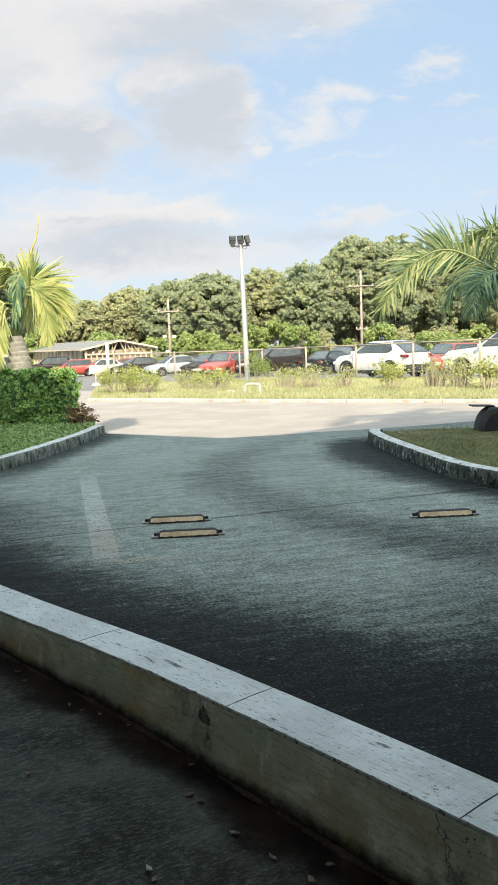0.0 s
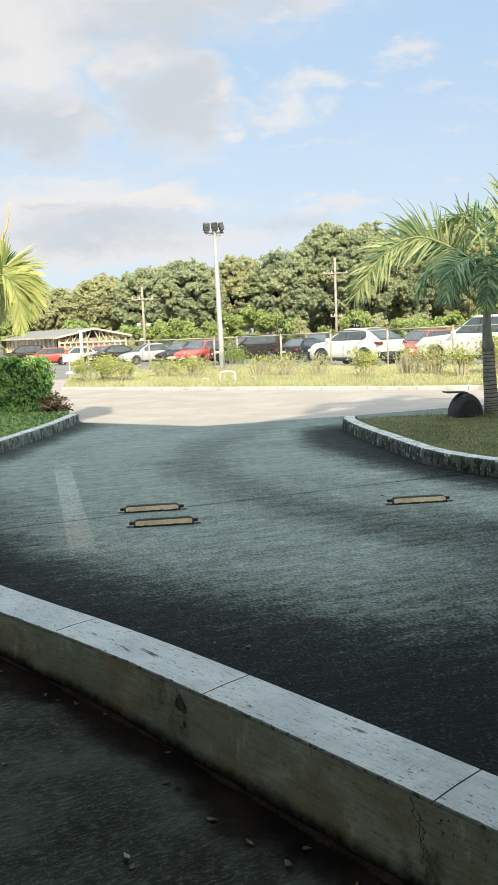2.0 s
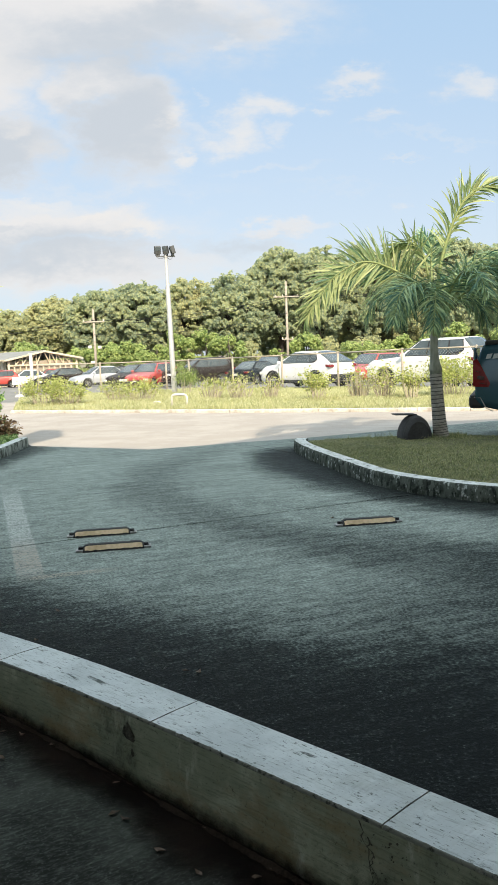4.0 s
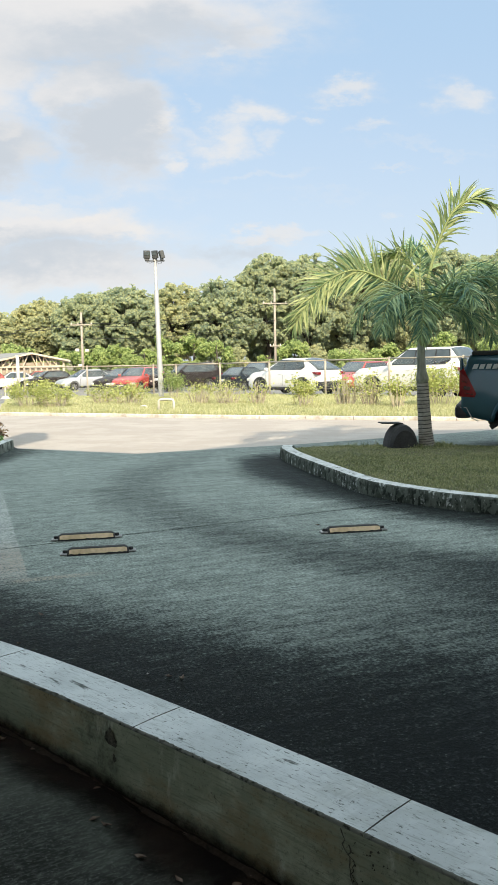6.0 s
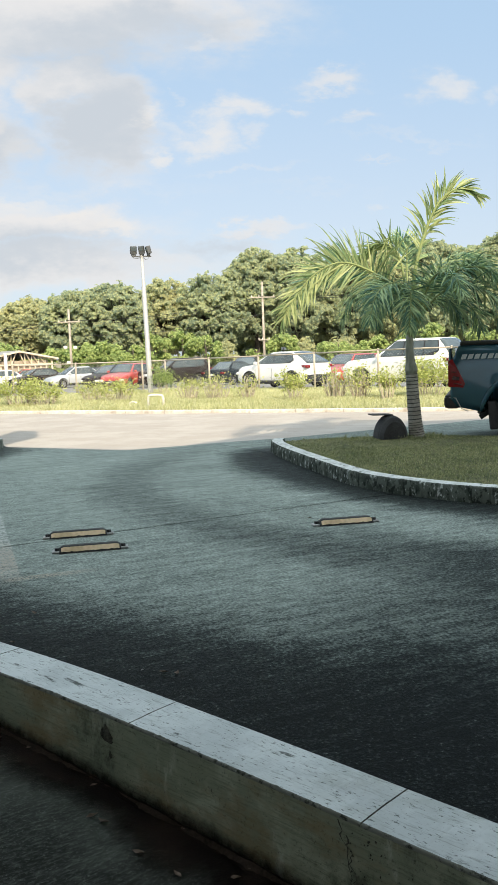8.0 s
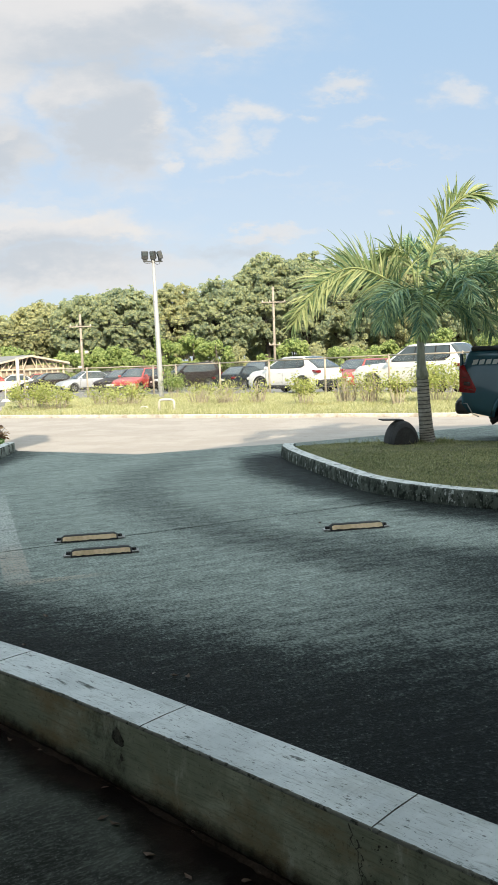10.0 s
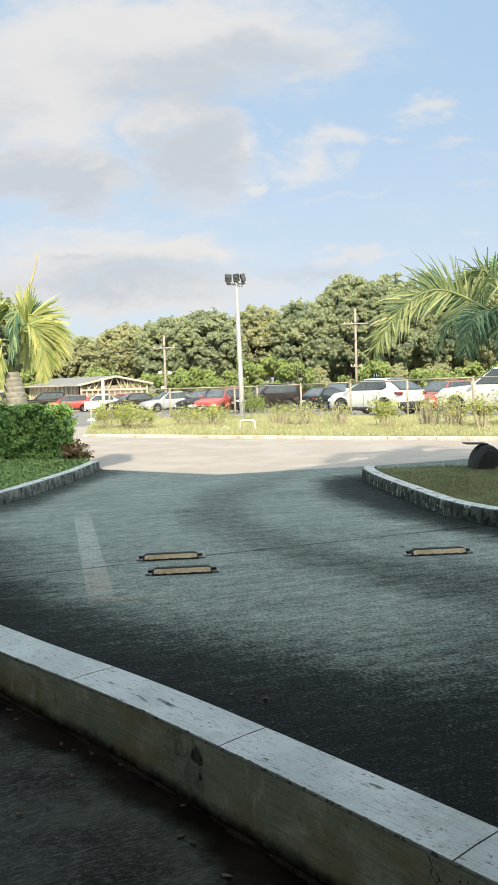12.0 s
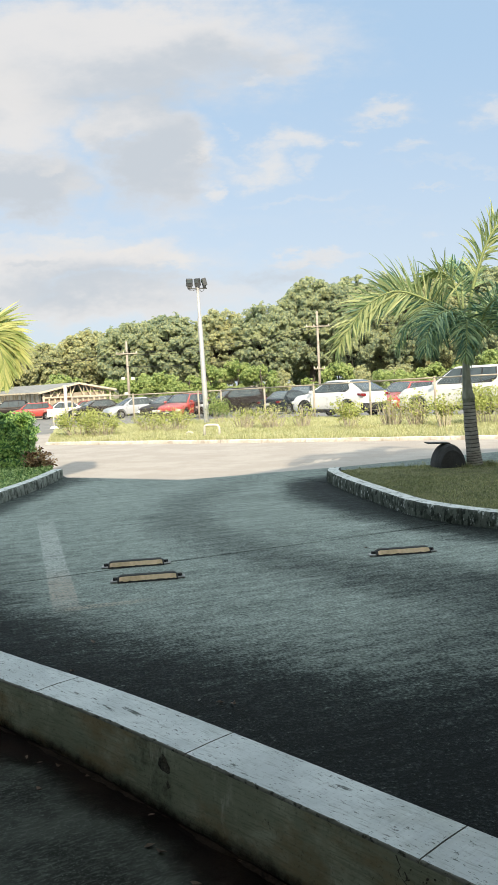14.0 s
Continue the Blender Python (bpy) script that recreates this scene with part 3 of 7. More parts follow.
# ---- lawns ----
LAWN_EDGE = spline([(-7.5, 5.6), (-4.6, 7.4), (-3.6, 9.3), (-3.25, 10.7), (-3.08, 11.44), (-2.92, 12.43), (-2.75, 13.7), (-2.66, 15.15)], 6)
LAWN_BACK = [(-2.68, 15.2), (-3.2, 17.0), (-4.2, 18.4), (-9, 21.5)]
ISLE_EDGE = spline([(14, 4.9), (9, 5.2), (6, 5.8), (4.2, 6.7), (3.25, 7.4), (2.92, 7.69), (2.6, 8.08), (2.33, 8.55), (2.13, 9.1), (1.96, 10.2), (1.78, 11.6), (1.74, 12.5), (1.82, 12.9)], 6)
ISLE_BACK = [(1.95, 12.95), (2.5, 13.0), (4.2, 12.8), (5.3, 12.05), (8, 10.7), (14, 8.0)]


def turf_z(x, y):
    """The island falls away towards the road behind it."""
    f = min(max((y + 0.36 * (x - 4) - 9.5) / 3.0, 0), 1)
    return 0.13 - 0.02 * f


def lawn(name, edge, back, side, label, ktop, far_corner, height=0.16, kside=None):
    """A lawn inside a kerb that runs along edge; side: +1 when the lawn is on the line's left."""
    t = thing(name, pose(0, 0, 0), label, "lawn", kind="structure")
    inner = offset_line(edge, side * 0.19)
    outline = inner + back[1:] + far_corner
    if side < 0:
        outline = outline[::-1]
    bm = bmesh.new()
    prism(bm, outline, -0.1, lambda x, y: turf_z(x, y) if side < 0 else height - 0.03)
    part("turf", bm, M_TURF, t)
    k = thing(name + "_kerb", pose(0, 0, 0), "low concrete kerb with black mould streaks on faded white paint", "kerb", kind="structure")
    d = arc_points(edge)
    n = round(d[-1] / 0.95)
    for i in range(n):
        a, c = d[-1] * i / n, d[-1] * (i + 1) / n
        kerb_block(k, edge, inner, a, c, -0.08, height, 0.012, 0.006, 0.003, mats=(kside or M_MOSSY, ktop), jag=0.03)
    return t


M_KERB_WORN = layered("worn_kerb_top", (0.60, 0.62, 0.60), [
    ((0.44, 0.46, 0.44), 6, (1, 1, 1), 0, 6, 0.42, 0.62, 0.9), ((0.07, 0.075, 0.065), 12, (1, 1, 1), 0, 10, 0.545, 0.62, 0.85)], 0.85, 0.15, 0.5)
lawn("left_lawn", LAWN_EDGE, LAWN_BACK, 1, "shaded short grass lawn beside the driveway", M_KERB_WORN, [(-20, 21.5), (-20, 5.6)], kside=M_PALE_MOSS)
lawn("palm_island", ISLE_EDGE, ISLE_BACK, -1, "worn mown grass island with a palm growing in it", M_KERB_WORN, [])

# ---- verge between road and fence ----
FENCE_0, FENCE_D = Vector((7.9, 29.0, 0)), Vector((-1.83, 2.32, 0))
FENCE_BEND = [(-0.45, 38.2, 0), (-3.35, 37.8, 0), (-6.0, 37.4, 0)]
verge_in = offset_line(ROAD_KERB, 0.14)
bm = bmesh.new()
a = FENCE_0 - FENCE_D * 6
prism(bm, verge_in + [(22, 14), (20, a.y - 1.5), (a.x, a.y), (FENCE_0.x, FENCE_0.y), (0.58, 38.4), (-6.1, 37.6), (-6.2, 34)], -0.1, lambda x, y: 0.055 + gz(x, y))
tagged(ob_from("verge", bm, M_TURF), "overgrown grass verge between the road and the fence", "verge", kind="structure")
M_WHITE_KERB = mat("whitewashed_kerb", (0.36, 0.33, 0.28), (0.78, 0.75, 0.70), 0.85, grain=14, blotch=3, split=(0.3, 0.5))
# kerb face, a darker tan than the whitewashed top
M_KERB_FACE = mat("tan_kerb_face", (0.34, 0.30, 0.25), (0.64, 0.60, 0.53), 0.9, grain=14, blotch=3, split=(0.35, 0.6))
road_kerb = thing("road_kerb", pose(0, 0, 0), "whitewashed kerb along the grass verge, worn to grey", "kerb", kind="structure")
d = arc_points(ROAD_KERB)
n = round(d[-1] / 1.2)
for i in range(n):
    kerb_block(road_kerb, ROAD_KERB, verge_in, d[-1] * i / n, d[-1] * (i + 1) / n, -0.08, 0.085, 0.01, 0.006, 0.005, mats=(M_KERB_FACE, M_WHITE_KERB), jag=0.02)

# ---- unseen building added behind and over the camera to cast its shade ----
# outline worked back from the wanted shade, with spikes for single patches
SHADE_OUTLINE = [(-14, 5.6), (-8.25, 5.2), (-5.2, 5.2), (-4.9, 6.8), (-2.75, 6.45), (-2.1, 5.8), (-1.45, 5.2), (-1.25, 6.9), (-0.75, 6.6), (-0.95, 5.9), (-1.3, 4.9), (-0.85, 3.5), (1.35, 2.02), (2.25, 2.27), (3.55, 3.47), (4.75, 4.6), (16, 4.7)]
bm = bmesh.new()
prism(bm, [(-14, -14), (16, -14)] + SHADE_OUTLINE[::-1], 7.0, 8.0)
tagged(ob_from("ceiling", bm, M_PLASTER), "unseen roof slab added to cast shade on the drive", "ceiling", kind="structure")
# unseen side walls; the east one stands close to hold off sky light
for nm, x0, x1, y0, y1 in (("wall_west", -14.3, -14, -14, 6), ("blocking_wall_east", 4.4, 4.7, -14, 1.0)):
    bm = bmesh.new()
    prism(bm, [(x0, y0), (x1, y0), (x1, y1), (x0, y1)], -0.2, 8.0)
    tagged(ob_from(nm, bm, M_PLASTER), "unseen plain wall added beside the camera", "wall", kind="structure")
# made-up columns; the open back between them lets sunlight bounce in
for x in (-9.5, -3.5, 3.5, 9.5):
    bm = bmesh.new()
    box(bm, (0.5, 0.5, 7.2), pose(x, -13.6, 3.4), 0.03)
    tagged(ob_from("added_column", bm, M_PLASTER), "unseen square column added under the roof slab", "column", "porch columns", "structure")
# broken patches on the kerb's near face
def spall(s, z, w, h, seed):
    rng = random.Random(seed)
    d = arc_points(NEAR_FRONT)
    c = Vector((*at_arc(NEAR_FRONT, d, s), 0))
    e = Vector((*at_arc(NEAR_FRONT, d, s + 0.05), 0))
    u = (e - c).normalized()
    n = Vector((u.y, -u.x, 0))
    if n.y > 0:
        n = -n
    bm = bmesh.new()
    mid = bm.verts.new(c + Vector((0, 0, z)) + n * 0.004)
    m, rings = 26, []
    ks = [0.85 + 0.35 * noise.noise(Vector((math.cos(math.tau * i / m) * 1.1, math.sin(math.tau * i / m) * 1.1, seed * 3.3))) + rng.uniform(-0.05, 0.05) for i in range(m)]
    for f, out in ((0.35, 0.004), (0.75, 0.004), (1.0, 0.001)):
        rings.append([bm.verts.new(c + u * (w * k * f * (math.cos(math.tau * i / m) * (1 - 0.5 * math.sin(math.tau * i / m)) - 0.25 * math.sin(math.tau * i / m))) + Vector((0, 0, z + math.sin(math.tau * i / m) * h * k * f)) + n * (out + rng.uniform(0, 0.003))) for i, k in enumerate(ks)])
    for i in range(m):
        bm.faces.new((mid, rings[0][i], rings[0][(i + 1) % m]))
        for r0, r1 in zip(rings, rings[1:]):
            bm.faces.new((r0[i], r1[i], r1[(i + 1) % m], r0[(i + 1) % m]))
    bmesh.ops.recalc_face_normals(bm, faces=bm.faces)
    part("spalled_patch", bm, M_SPALL, near_kerb, "dark broken patch in the plaster")


M_SPALL = mat("broken_plaster", (0.016, 0.017, 0.014), (0.12, 0.118, 0.095), 0.95, grain=120, blotch=40, bump=0.9, depth=0.01, spec=0.1)
d = arc_points(NEAR_FRONT)
s_joint = d[i0]
spall(s_joint - 0.125, 0.140, 0.040, 0.040, 1)
spall(s_joint - 0.105, 0.065, 0.014, 0.018, 2)


def crack(s, seed, top=0.197, low=-0.06, drift=0.06):
    """A jagged dark crack down the kerb's near face, wider near its top."""
    rng = random.Random(seed)
    d = arc_points(NEAR_FRONT)
    bm = bmesh.new()
    rows = []
    for i in range(19):
        f = i / 18
        q = s + drift * f + rng.uniform(-0.010, 0.010)
        c = Vector((*at_arc(NEAR_FRONT, d, q), 0))
        e = Vector((*at_arc(NEAR_FRONT, d, q + 0.04), 0))
        u = (e - c).normalized()
        n = Vector((u.y, -u.x, 0))
        n = -n if n.y > 0 else n
        z = top + (low - top) * f
        w = (0.0016 * (1 - f) + 0.0006) * rng.uniform(0.5, 1.6)
        o = n * (0.004 + 0.012 * max(0, 0.6 - z / 0.2) * 0.5)
        rows.append([bm.verts.new(c + u * k + o + Vector((0, 0, z))) for k in (-w, w)])
    for a, b in zip(rows, rows[1:]):
        bm.faces.new((a[0], a[1], b[1], b[0]))
    bmesh.ops.recalc_face_normals(bm, faces=bm.faces)
    part("crack", bm, M_SPALL, near_kerb, "dark jagged crack")


crack(s_joint + 0.93, 3)
crack(s_joint + 0.95, 5, 0.16, -0.02, 0.05)
crack(s_joint + 0.40, 12, 0.115, 0.085, 0.06)
pits = random.Random(31)
for k in range(26):
    spall(s_joint + 0.96 + abs(pits.gauss(0, 0.08)), pits.uniform(0.0, 0.185), pits.uniform(0.001, 0.003), pits.uniform(0.001, 0.004), 40 + k)


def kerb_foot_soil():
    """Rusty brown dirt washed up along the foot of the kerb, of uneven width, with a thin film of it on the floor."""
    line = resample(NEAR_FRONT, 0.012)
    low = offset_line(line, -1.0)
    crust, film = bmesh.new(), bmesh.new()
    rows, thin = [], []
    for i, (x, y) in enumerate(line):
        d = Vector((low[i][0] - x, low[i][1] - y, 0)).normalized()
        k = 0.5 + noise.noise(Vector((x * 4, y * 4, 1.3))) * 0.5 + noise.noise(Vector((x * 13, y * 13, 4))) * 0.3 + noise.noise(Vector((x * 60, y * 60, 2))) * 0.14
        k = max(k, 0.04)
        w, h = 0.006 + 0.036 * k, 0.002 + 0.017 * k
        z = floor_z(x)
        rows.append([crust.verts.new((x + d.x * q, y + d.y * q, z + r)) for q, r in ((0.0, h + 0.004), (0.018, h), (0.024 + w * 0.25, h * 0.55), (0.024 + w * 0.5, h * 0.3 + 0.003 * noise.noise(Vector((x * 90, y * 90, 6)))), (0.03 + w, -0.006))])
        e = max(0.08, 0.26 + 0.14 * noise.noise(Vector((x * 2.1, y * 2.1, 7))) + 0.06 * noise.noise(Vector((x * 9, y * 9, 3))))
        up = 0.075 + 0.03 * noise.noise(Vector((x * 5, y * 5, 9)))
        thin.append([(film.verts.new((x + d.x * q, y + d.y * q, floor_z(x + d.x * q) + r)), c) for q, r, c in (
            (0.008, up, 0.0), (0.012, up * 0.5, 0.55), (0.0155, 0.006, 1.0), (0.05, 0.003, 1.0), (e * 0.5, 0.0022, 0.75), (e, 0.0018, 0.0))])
    cover = [c for row in thin for _, c in row]
    thin = [[v for v, _ in row] for row in thin]
    for bm, grid in ((crust, rows), (film, thin)):
        for a, c in zip(grid, grid[1:]):
            for q in range(len(a) - 1):
                f = bm.faces.new((a[q], c[q], c[q + 1], a[q + 1]))
                f.smooth = True
        bmesh.ops.recalc_face_normals(bm, faces=bm.faces)
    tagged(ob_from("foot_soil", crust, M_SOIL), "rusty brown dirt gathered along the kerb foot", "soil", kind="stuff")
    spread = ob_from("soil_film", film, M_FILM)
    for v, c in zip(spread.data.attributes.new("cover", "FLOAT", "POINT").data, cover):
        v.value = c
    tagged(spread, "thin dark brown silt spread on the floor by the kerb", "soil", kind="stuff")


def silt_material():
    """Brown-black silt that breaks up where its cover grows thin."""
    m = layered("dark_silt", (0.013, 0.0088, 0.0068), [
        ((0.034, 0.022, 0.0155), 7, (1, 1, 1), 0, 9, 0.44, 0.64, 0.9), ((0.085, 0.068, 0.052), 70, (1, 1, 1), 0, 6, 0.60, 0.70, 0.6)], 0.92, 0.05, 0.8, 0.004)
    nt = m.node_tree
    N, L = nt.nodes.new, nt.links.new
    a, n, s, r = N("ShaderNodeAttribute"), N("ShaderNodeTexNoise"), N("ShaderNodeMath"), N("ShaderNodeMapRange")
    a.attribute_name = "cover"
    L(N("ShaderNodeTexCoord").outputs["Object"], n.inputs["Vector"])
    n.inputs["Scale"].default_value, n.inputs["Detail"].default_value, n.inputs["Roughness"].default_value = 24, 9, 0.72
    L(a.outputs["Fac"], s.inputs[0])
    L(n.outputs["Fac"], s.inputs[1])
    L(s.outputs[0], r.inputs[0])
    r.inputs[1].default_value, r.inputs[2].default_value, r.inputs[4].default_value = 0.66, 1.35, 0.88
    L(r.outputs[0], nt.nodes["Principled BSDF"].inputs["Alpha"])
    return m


M_FILM = silt_material()
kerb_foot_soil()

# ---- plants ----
# M_PALM and M_PALM_LIT are one leaf; shade and sun are in the colours
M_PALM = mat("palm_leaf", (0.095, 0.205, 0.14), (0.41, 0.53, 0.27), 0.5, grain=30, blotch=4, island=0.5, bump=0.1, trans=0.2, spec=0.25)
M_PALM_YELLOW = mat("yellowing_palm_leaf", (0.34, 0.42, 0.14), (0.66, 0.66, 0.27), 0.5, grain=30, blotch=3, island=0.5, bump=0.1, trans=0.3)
M_PALM_LIT = mat("sunlit_palm_leaf", (0.20, 0.29, 0.13), (0.52, 0.57, 0.27), 0.5, grain=30, blotch=4, island=0.5, bump=0.1, trans=0.3, spec=0.25)
M_RIB = mat("palm_rib", (0.17, 0.23, 0.085), (0.34, 0.39, 0.15), 0.5, grain=30, blotch=4, bump=0.1)
M_BARK = layered("ringed_palm_bark", (0.25, 0.235, 0.205), [
    ((0.36, 0.345, 0.31), 6, (1, 1, 1), 0, 6, 0.42, 0.62, 1.0), ((0.12, 0.12, 0.10), 30, (1, 1, 1), 0, 6, 0.52, 0.66, 0.6)], 0.9, 0.15, 0.6, 0.008)
M_SCAR = mat("dark_leaf_scar", (0.03, 0.029, 0.026), (0.12, 0.115, 0.10), 0.95, grain=40, blotch=8)
M_SHAFT = mat("palm_crownshaft", (0.15, 0.165, 0.125), (0.42, 0.43, 0.36), 0.6, grain=20, blotch=4, stretch=(1, 1, 0.2))
M_SPEAR = mat("straw_yellow_spear", (0.50, 0.40, 0.14), (0.68, 0.56, 0.24), 0.6, grain=20, blotch=4)
M_STEM = mat("dark_palm_stem", (0.035, 0.06, 0.03), (0.13, 0.17, 0.08), 0.5, grain=20, blotch=4, stretch=(1, 1, 0.2))
M_HEDGE = mat("hedge_leaf", (0.065, 0.18, 0.045), (0.42, 0.61, 0.16), 0.5, grain=20, blotch=2.5, island=0.7, bump=0.1, trans=0.3)
M_TWIG = mat("twigs", (0.10, 0.08, 0.05), (0.26, 0.21, 0.14), 0.9, grain=30, blotch=4)
M_DRYTWIG = mat("dry_twigs", (0.38, 0.33, 0.24), (0.60, 0.54, 0.42), 0.9, grain=30, blotch=4)
M_CROTON = mat("reddish_leaf", (0.15, 0.075, 0.035), (0.46, 0.30, 0.15), 0.5, grain=20, blotch=3, island=0.8, bump=0.1, trans=0.2)
# M_TREE and M_TREE_B are lightened and blued to stand for distance haze
M_TREE = mat("tree_leaf", (0.265, 0.335, 0.235), (0.52, 0.55, 0.31), 0.75, grain=1.5, blotch=0.25, island=0.5, bump=0.0, trans=0.45, spec=0.1)
M_TREE_DARK = mat("dark_tree_leaf", (0.09, 0.135, 0.07), (0.22, 0.28, 0.14), 0.7, grain=1.5, blotch=0.25, island=0.5, bump=0.0, trans=0.3, spec=0.1)
M_TREE_B = mat("tree_leaf_yellowish", (0.31, 0.355, 0.22), (0.61, 0.60, 0.32), 0.75, grain=1.5, blotch=0.25, island=0.5, bump=0.0, trans=0.45, spec=0.1)
M_BRIGHT = mat("bright_shrub_leaf", (0.15, 0.23, 0.06), (0.42, 0.50, 0.17), 0.55, grain=2, blotch=0.6, island=0.7, bump=0.0, trans=0.3)
M_VERGE_SHRUB = mat("verge_shrub_leaf", (0.31, 0.36, 0.10), (0.56, 0.58, 0.20), 0.7, grain=3, blotch=1.0, island=0.7, bump=0.0, trans=0.3)
M_TRUNK = mat("tree_bark", (0.05, 0.042, 0.035), (0.14, 0.12, 0.10), 0.95, grain=9, blotch=2, stretch=(1, 1, 0.2), bump=0.6, depth=0.03)
M_GRASS = mat("lawn_blade", (0.13, 0.165, 0.068), (0.42, 0.42, 0.205), 0.7, grain=6, blotch=1.4, island=0.5, bump=0.0, trans=0.25)
M_GRASS_GREEN = mat("green_lawn_blade", (0.19, 0.31, 0.10), (0.48, 0.60, 0.24), 0.7, grain=3, blotch=1.1, island=0.7, bump=0.0, trans=0.25)
M_COVER = mat("creeping_leaf", (0.14, 0.25, 0.075), (0.45, 0.56, 0.21), 0.6, grain=4, blotch=1.6, island=0.8, bump=0.0, trans=0.25)
M_TALL = mat("tall_grass_blade", (0.48, 0.49, 0.23), (0.72, 0.70, 0.41), 0.7, grain=2, blotch=0.5, island=0.5, bump=0.0, trans=0.45)


class Soup:
    """Loose faces gathered fast and made into one mesh."""

    def __init__(self):
        self.v, self.f = [], []

    def quad(self, a, b, c, d):
        n = len(self.v)
        self.v += (a, b, c, d)
        self.f.append((n, n + 1, n + 2, n + 3))

    def tri(self, a, b, c):
        n = len(self.v)
        self.v += (a, b, c)
        self.f.append((n, n + 1, n + 2))

    def strip(self, left, right):
        n, k = len(self.v), len(left)
        self.v += left + right
        for i in range(k - 1):
            self.f.append((n + i, n + k + i, n + k + i + 1, n + i + 1))

    def ob(self, name, material, parent=None, label=""):
        me = bpy.data.meshes.new(name)
        me.from_pydata([tuple(p) for p in self.v], [], self.f)
        me.materials.append(material)
        o = new(name, me)
        if parent is not None:
            o.parent = parent
        if label:
            o["label"] = label
        return o


def curve_points(ctrl, n):
    """n + 1 points at even steps of the parameter on a smooth curve through ctrl."""
    P = [Vector(p) for p in ctrl]
    P = [P[0] * 2 - P[1]] + P + [P[-1] * 2 - P[-2]]
    out, m = [], len(ctrl) - 1
    for k in range(n + 1):
        f = min(k / n * m, m - 1e-6)
        i, t = int(f), f - int(f)
        a, c, d, e = P[i:i + 4]
        out.append(0.5 * (2 * c + (d - a) * t + (2 * a - 5 * c + 4 * d - e) * t * t + (3 * c - a - 3 * d + e) * t ** 3))
    return out


def frond(parent, ctrl, leaf, rng, mat_leaf, pairs=46, hang=0.5, start=0.2, width=0.045, plane=(0, 0, 1), spread=(1.0, 1.0), lean=0.6, mess=0.12, rib=0.022, curl=1.0, ruffle=0.45, name="frond"):
    """A feather leaf: a rib along ctrl with leaflets in two ranks, out along plane and against it."""
    n = 32
    pts = curve_points(ctrl, n)
    tans = [(pts[min(i + 1, n)] - pts[max(i - 1, 0)]).normalized() for i in range(n + 1)]
    bm = bmesh.new()
    tube(bm, pts, [rib * (1 - 0.9 * i / n) + 0.003 for i in range(n + 1)], 6)
    stalk = part(name, bm, M_RIB, parent, smooth=True)
    sp = Soup()
    plane = Vector(plane).normalized()
    for k in range(pairs):
        s = start + (1 - start) * (k + rng.uniform(-0.35, 0.35)) / pairs
        s = min(max(s, 0.0), 0.999)
        i = int(s * n)
        p = pts[i].lerp(pts[i + 1], s * n - i)
        t = tans[i]
        wide = (plane - t * plane.dot(t)).normalized()
        up = t.cross(wide)
        ll = leaf * rng.choice((1.0, 1.0, 0.85, 1.12)) * (math.sin(math.pi * min(1, 0.2 + s * 0.75)) ** 0.6) * rng.uniform(0.85, 1.1)
        for sgn, much in ((1, spread[0]), (-1, spread[1])):
            fwd = 0.35 + lean * s + rng.uniform(-0.15, 0.15)
            d = (wide * sgn * math.cos(fwd) * much + t * math.sin(fwd) + up * rng.uniform(-ruffle, ruffle) + Vector((rng.uniform(-1, 1), rng.uniform(-1, 1), rng.uniform(-1, 1))) * mess).normalized()
            q, w = Vector(p), width * rng.uniform(0.75, 1.1)
            wd = (t - d * t.dot(d)).normalized() * 0.85 + up * rng.uniform(-1.1, 1.1) * ruffle
            wd.normalize()
            left, right = [], []
            m = 6
            for j in range(m):
                f = j / (m - 1)
                ww = w * (0.35 + 2.2 * f) if f < 0.3 else w * (1 - f) ** 0.8 * 1.25 + 0.002
                left.append(q + wd * ww / 2)
                right.append(q - wd * ww / 2)
                d = (d + Vector((0, 0, -hang * (0.25 + curl * f * f * 1.4) * rng.uniform(0.6, 1.3) * 0.5))).normalized()
                q = q + d * (ll / (m - 1))
            sp.strip(left, right)
    sp.ob("leaf_blade", mat_leaf, stalk)
    return stalk


def palm_trunk(parent, pts, radii, rings, scar, name="trunk"):
    bm = bmesh.new()
    P, R = [], []
    n = len(pts) - 1
    steps = rings * 4
    for i in range(steps + 1):
        f = i / steps * n
        k = min(int(f), n - 1)
        p = Vector(pts[k]).lerp(Vector(pts[k + 1]), f - k)
        r = radii[k] + (radii[k + 1] - radii[k]) * (f - k)
        P.append(p)
        R.append(r * (1.0 + (0.012, 0.012, 0.0, -0.04)[i % 4]))
    tube(bm, P, R, 16)
    bm.faces.ensure_lookup_table()
    for k, f in enumerate(bm.faces):
        if k < 16 * steps and (k // 16) % 4 == 2:
            f.material_index = 1
    return part(name, bm, (M_BARK, scar), parent, "grey ringed trunk", smooth=True)


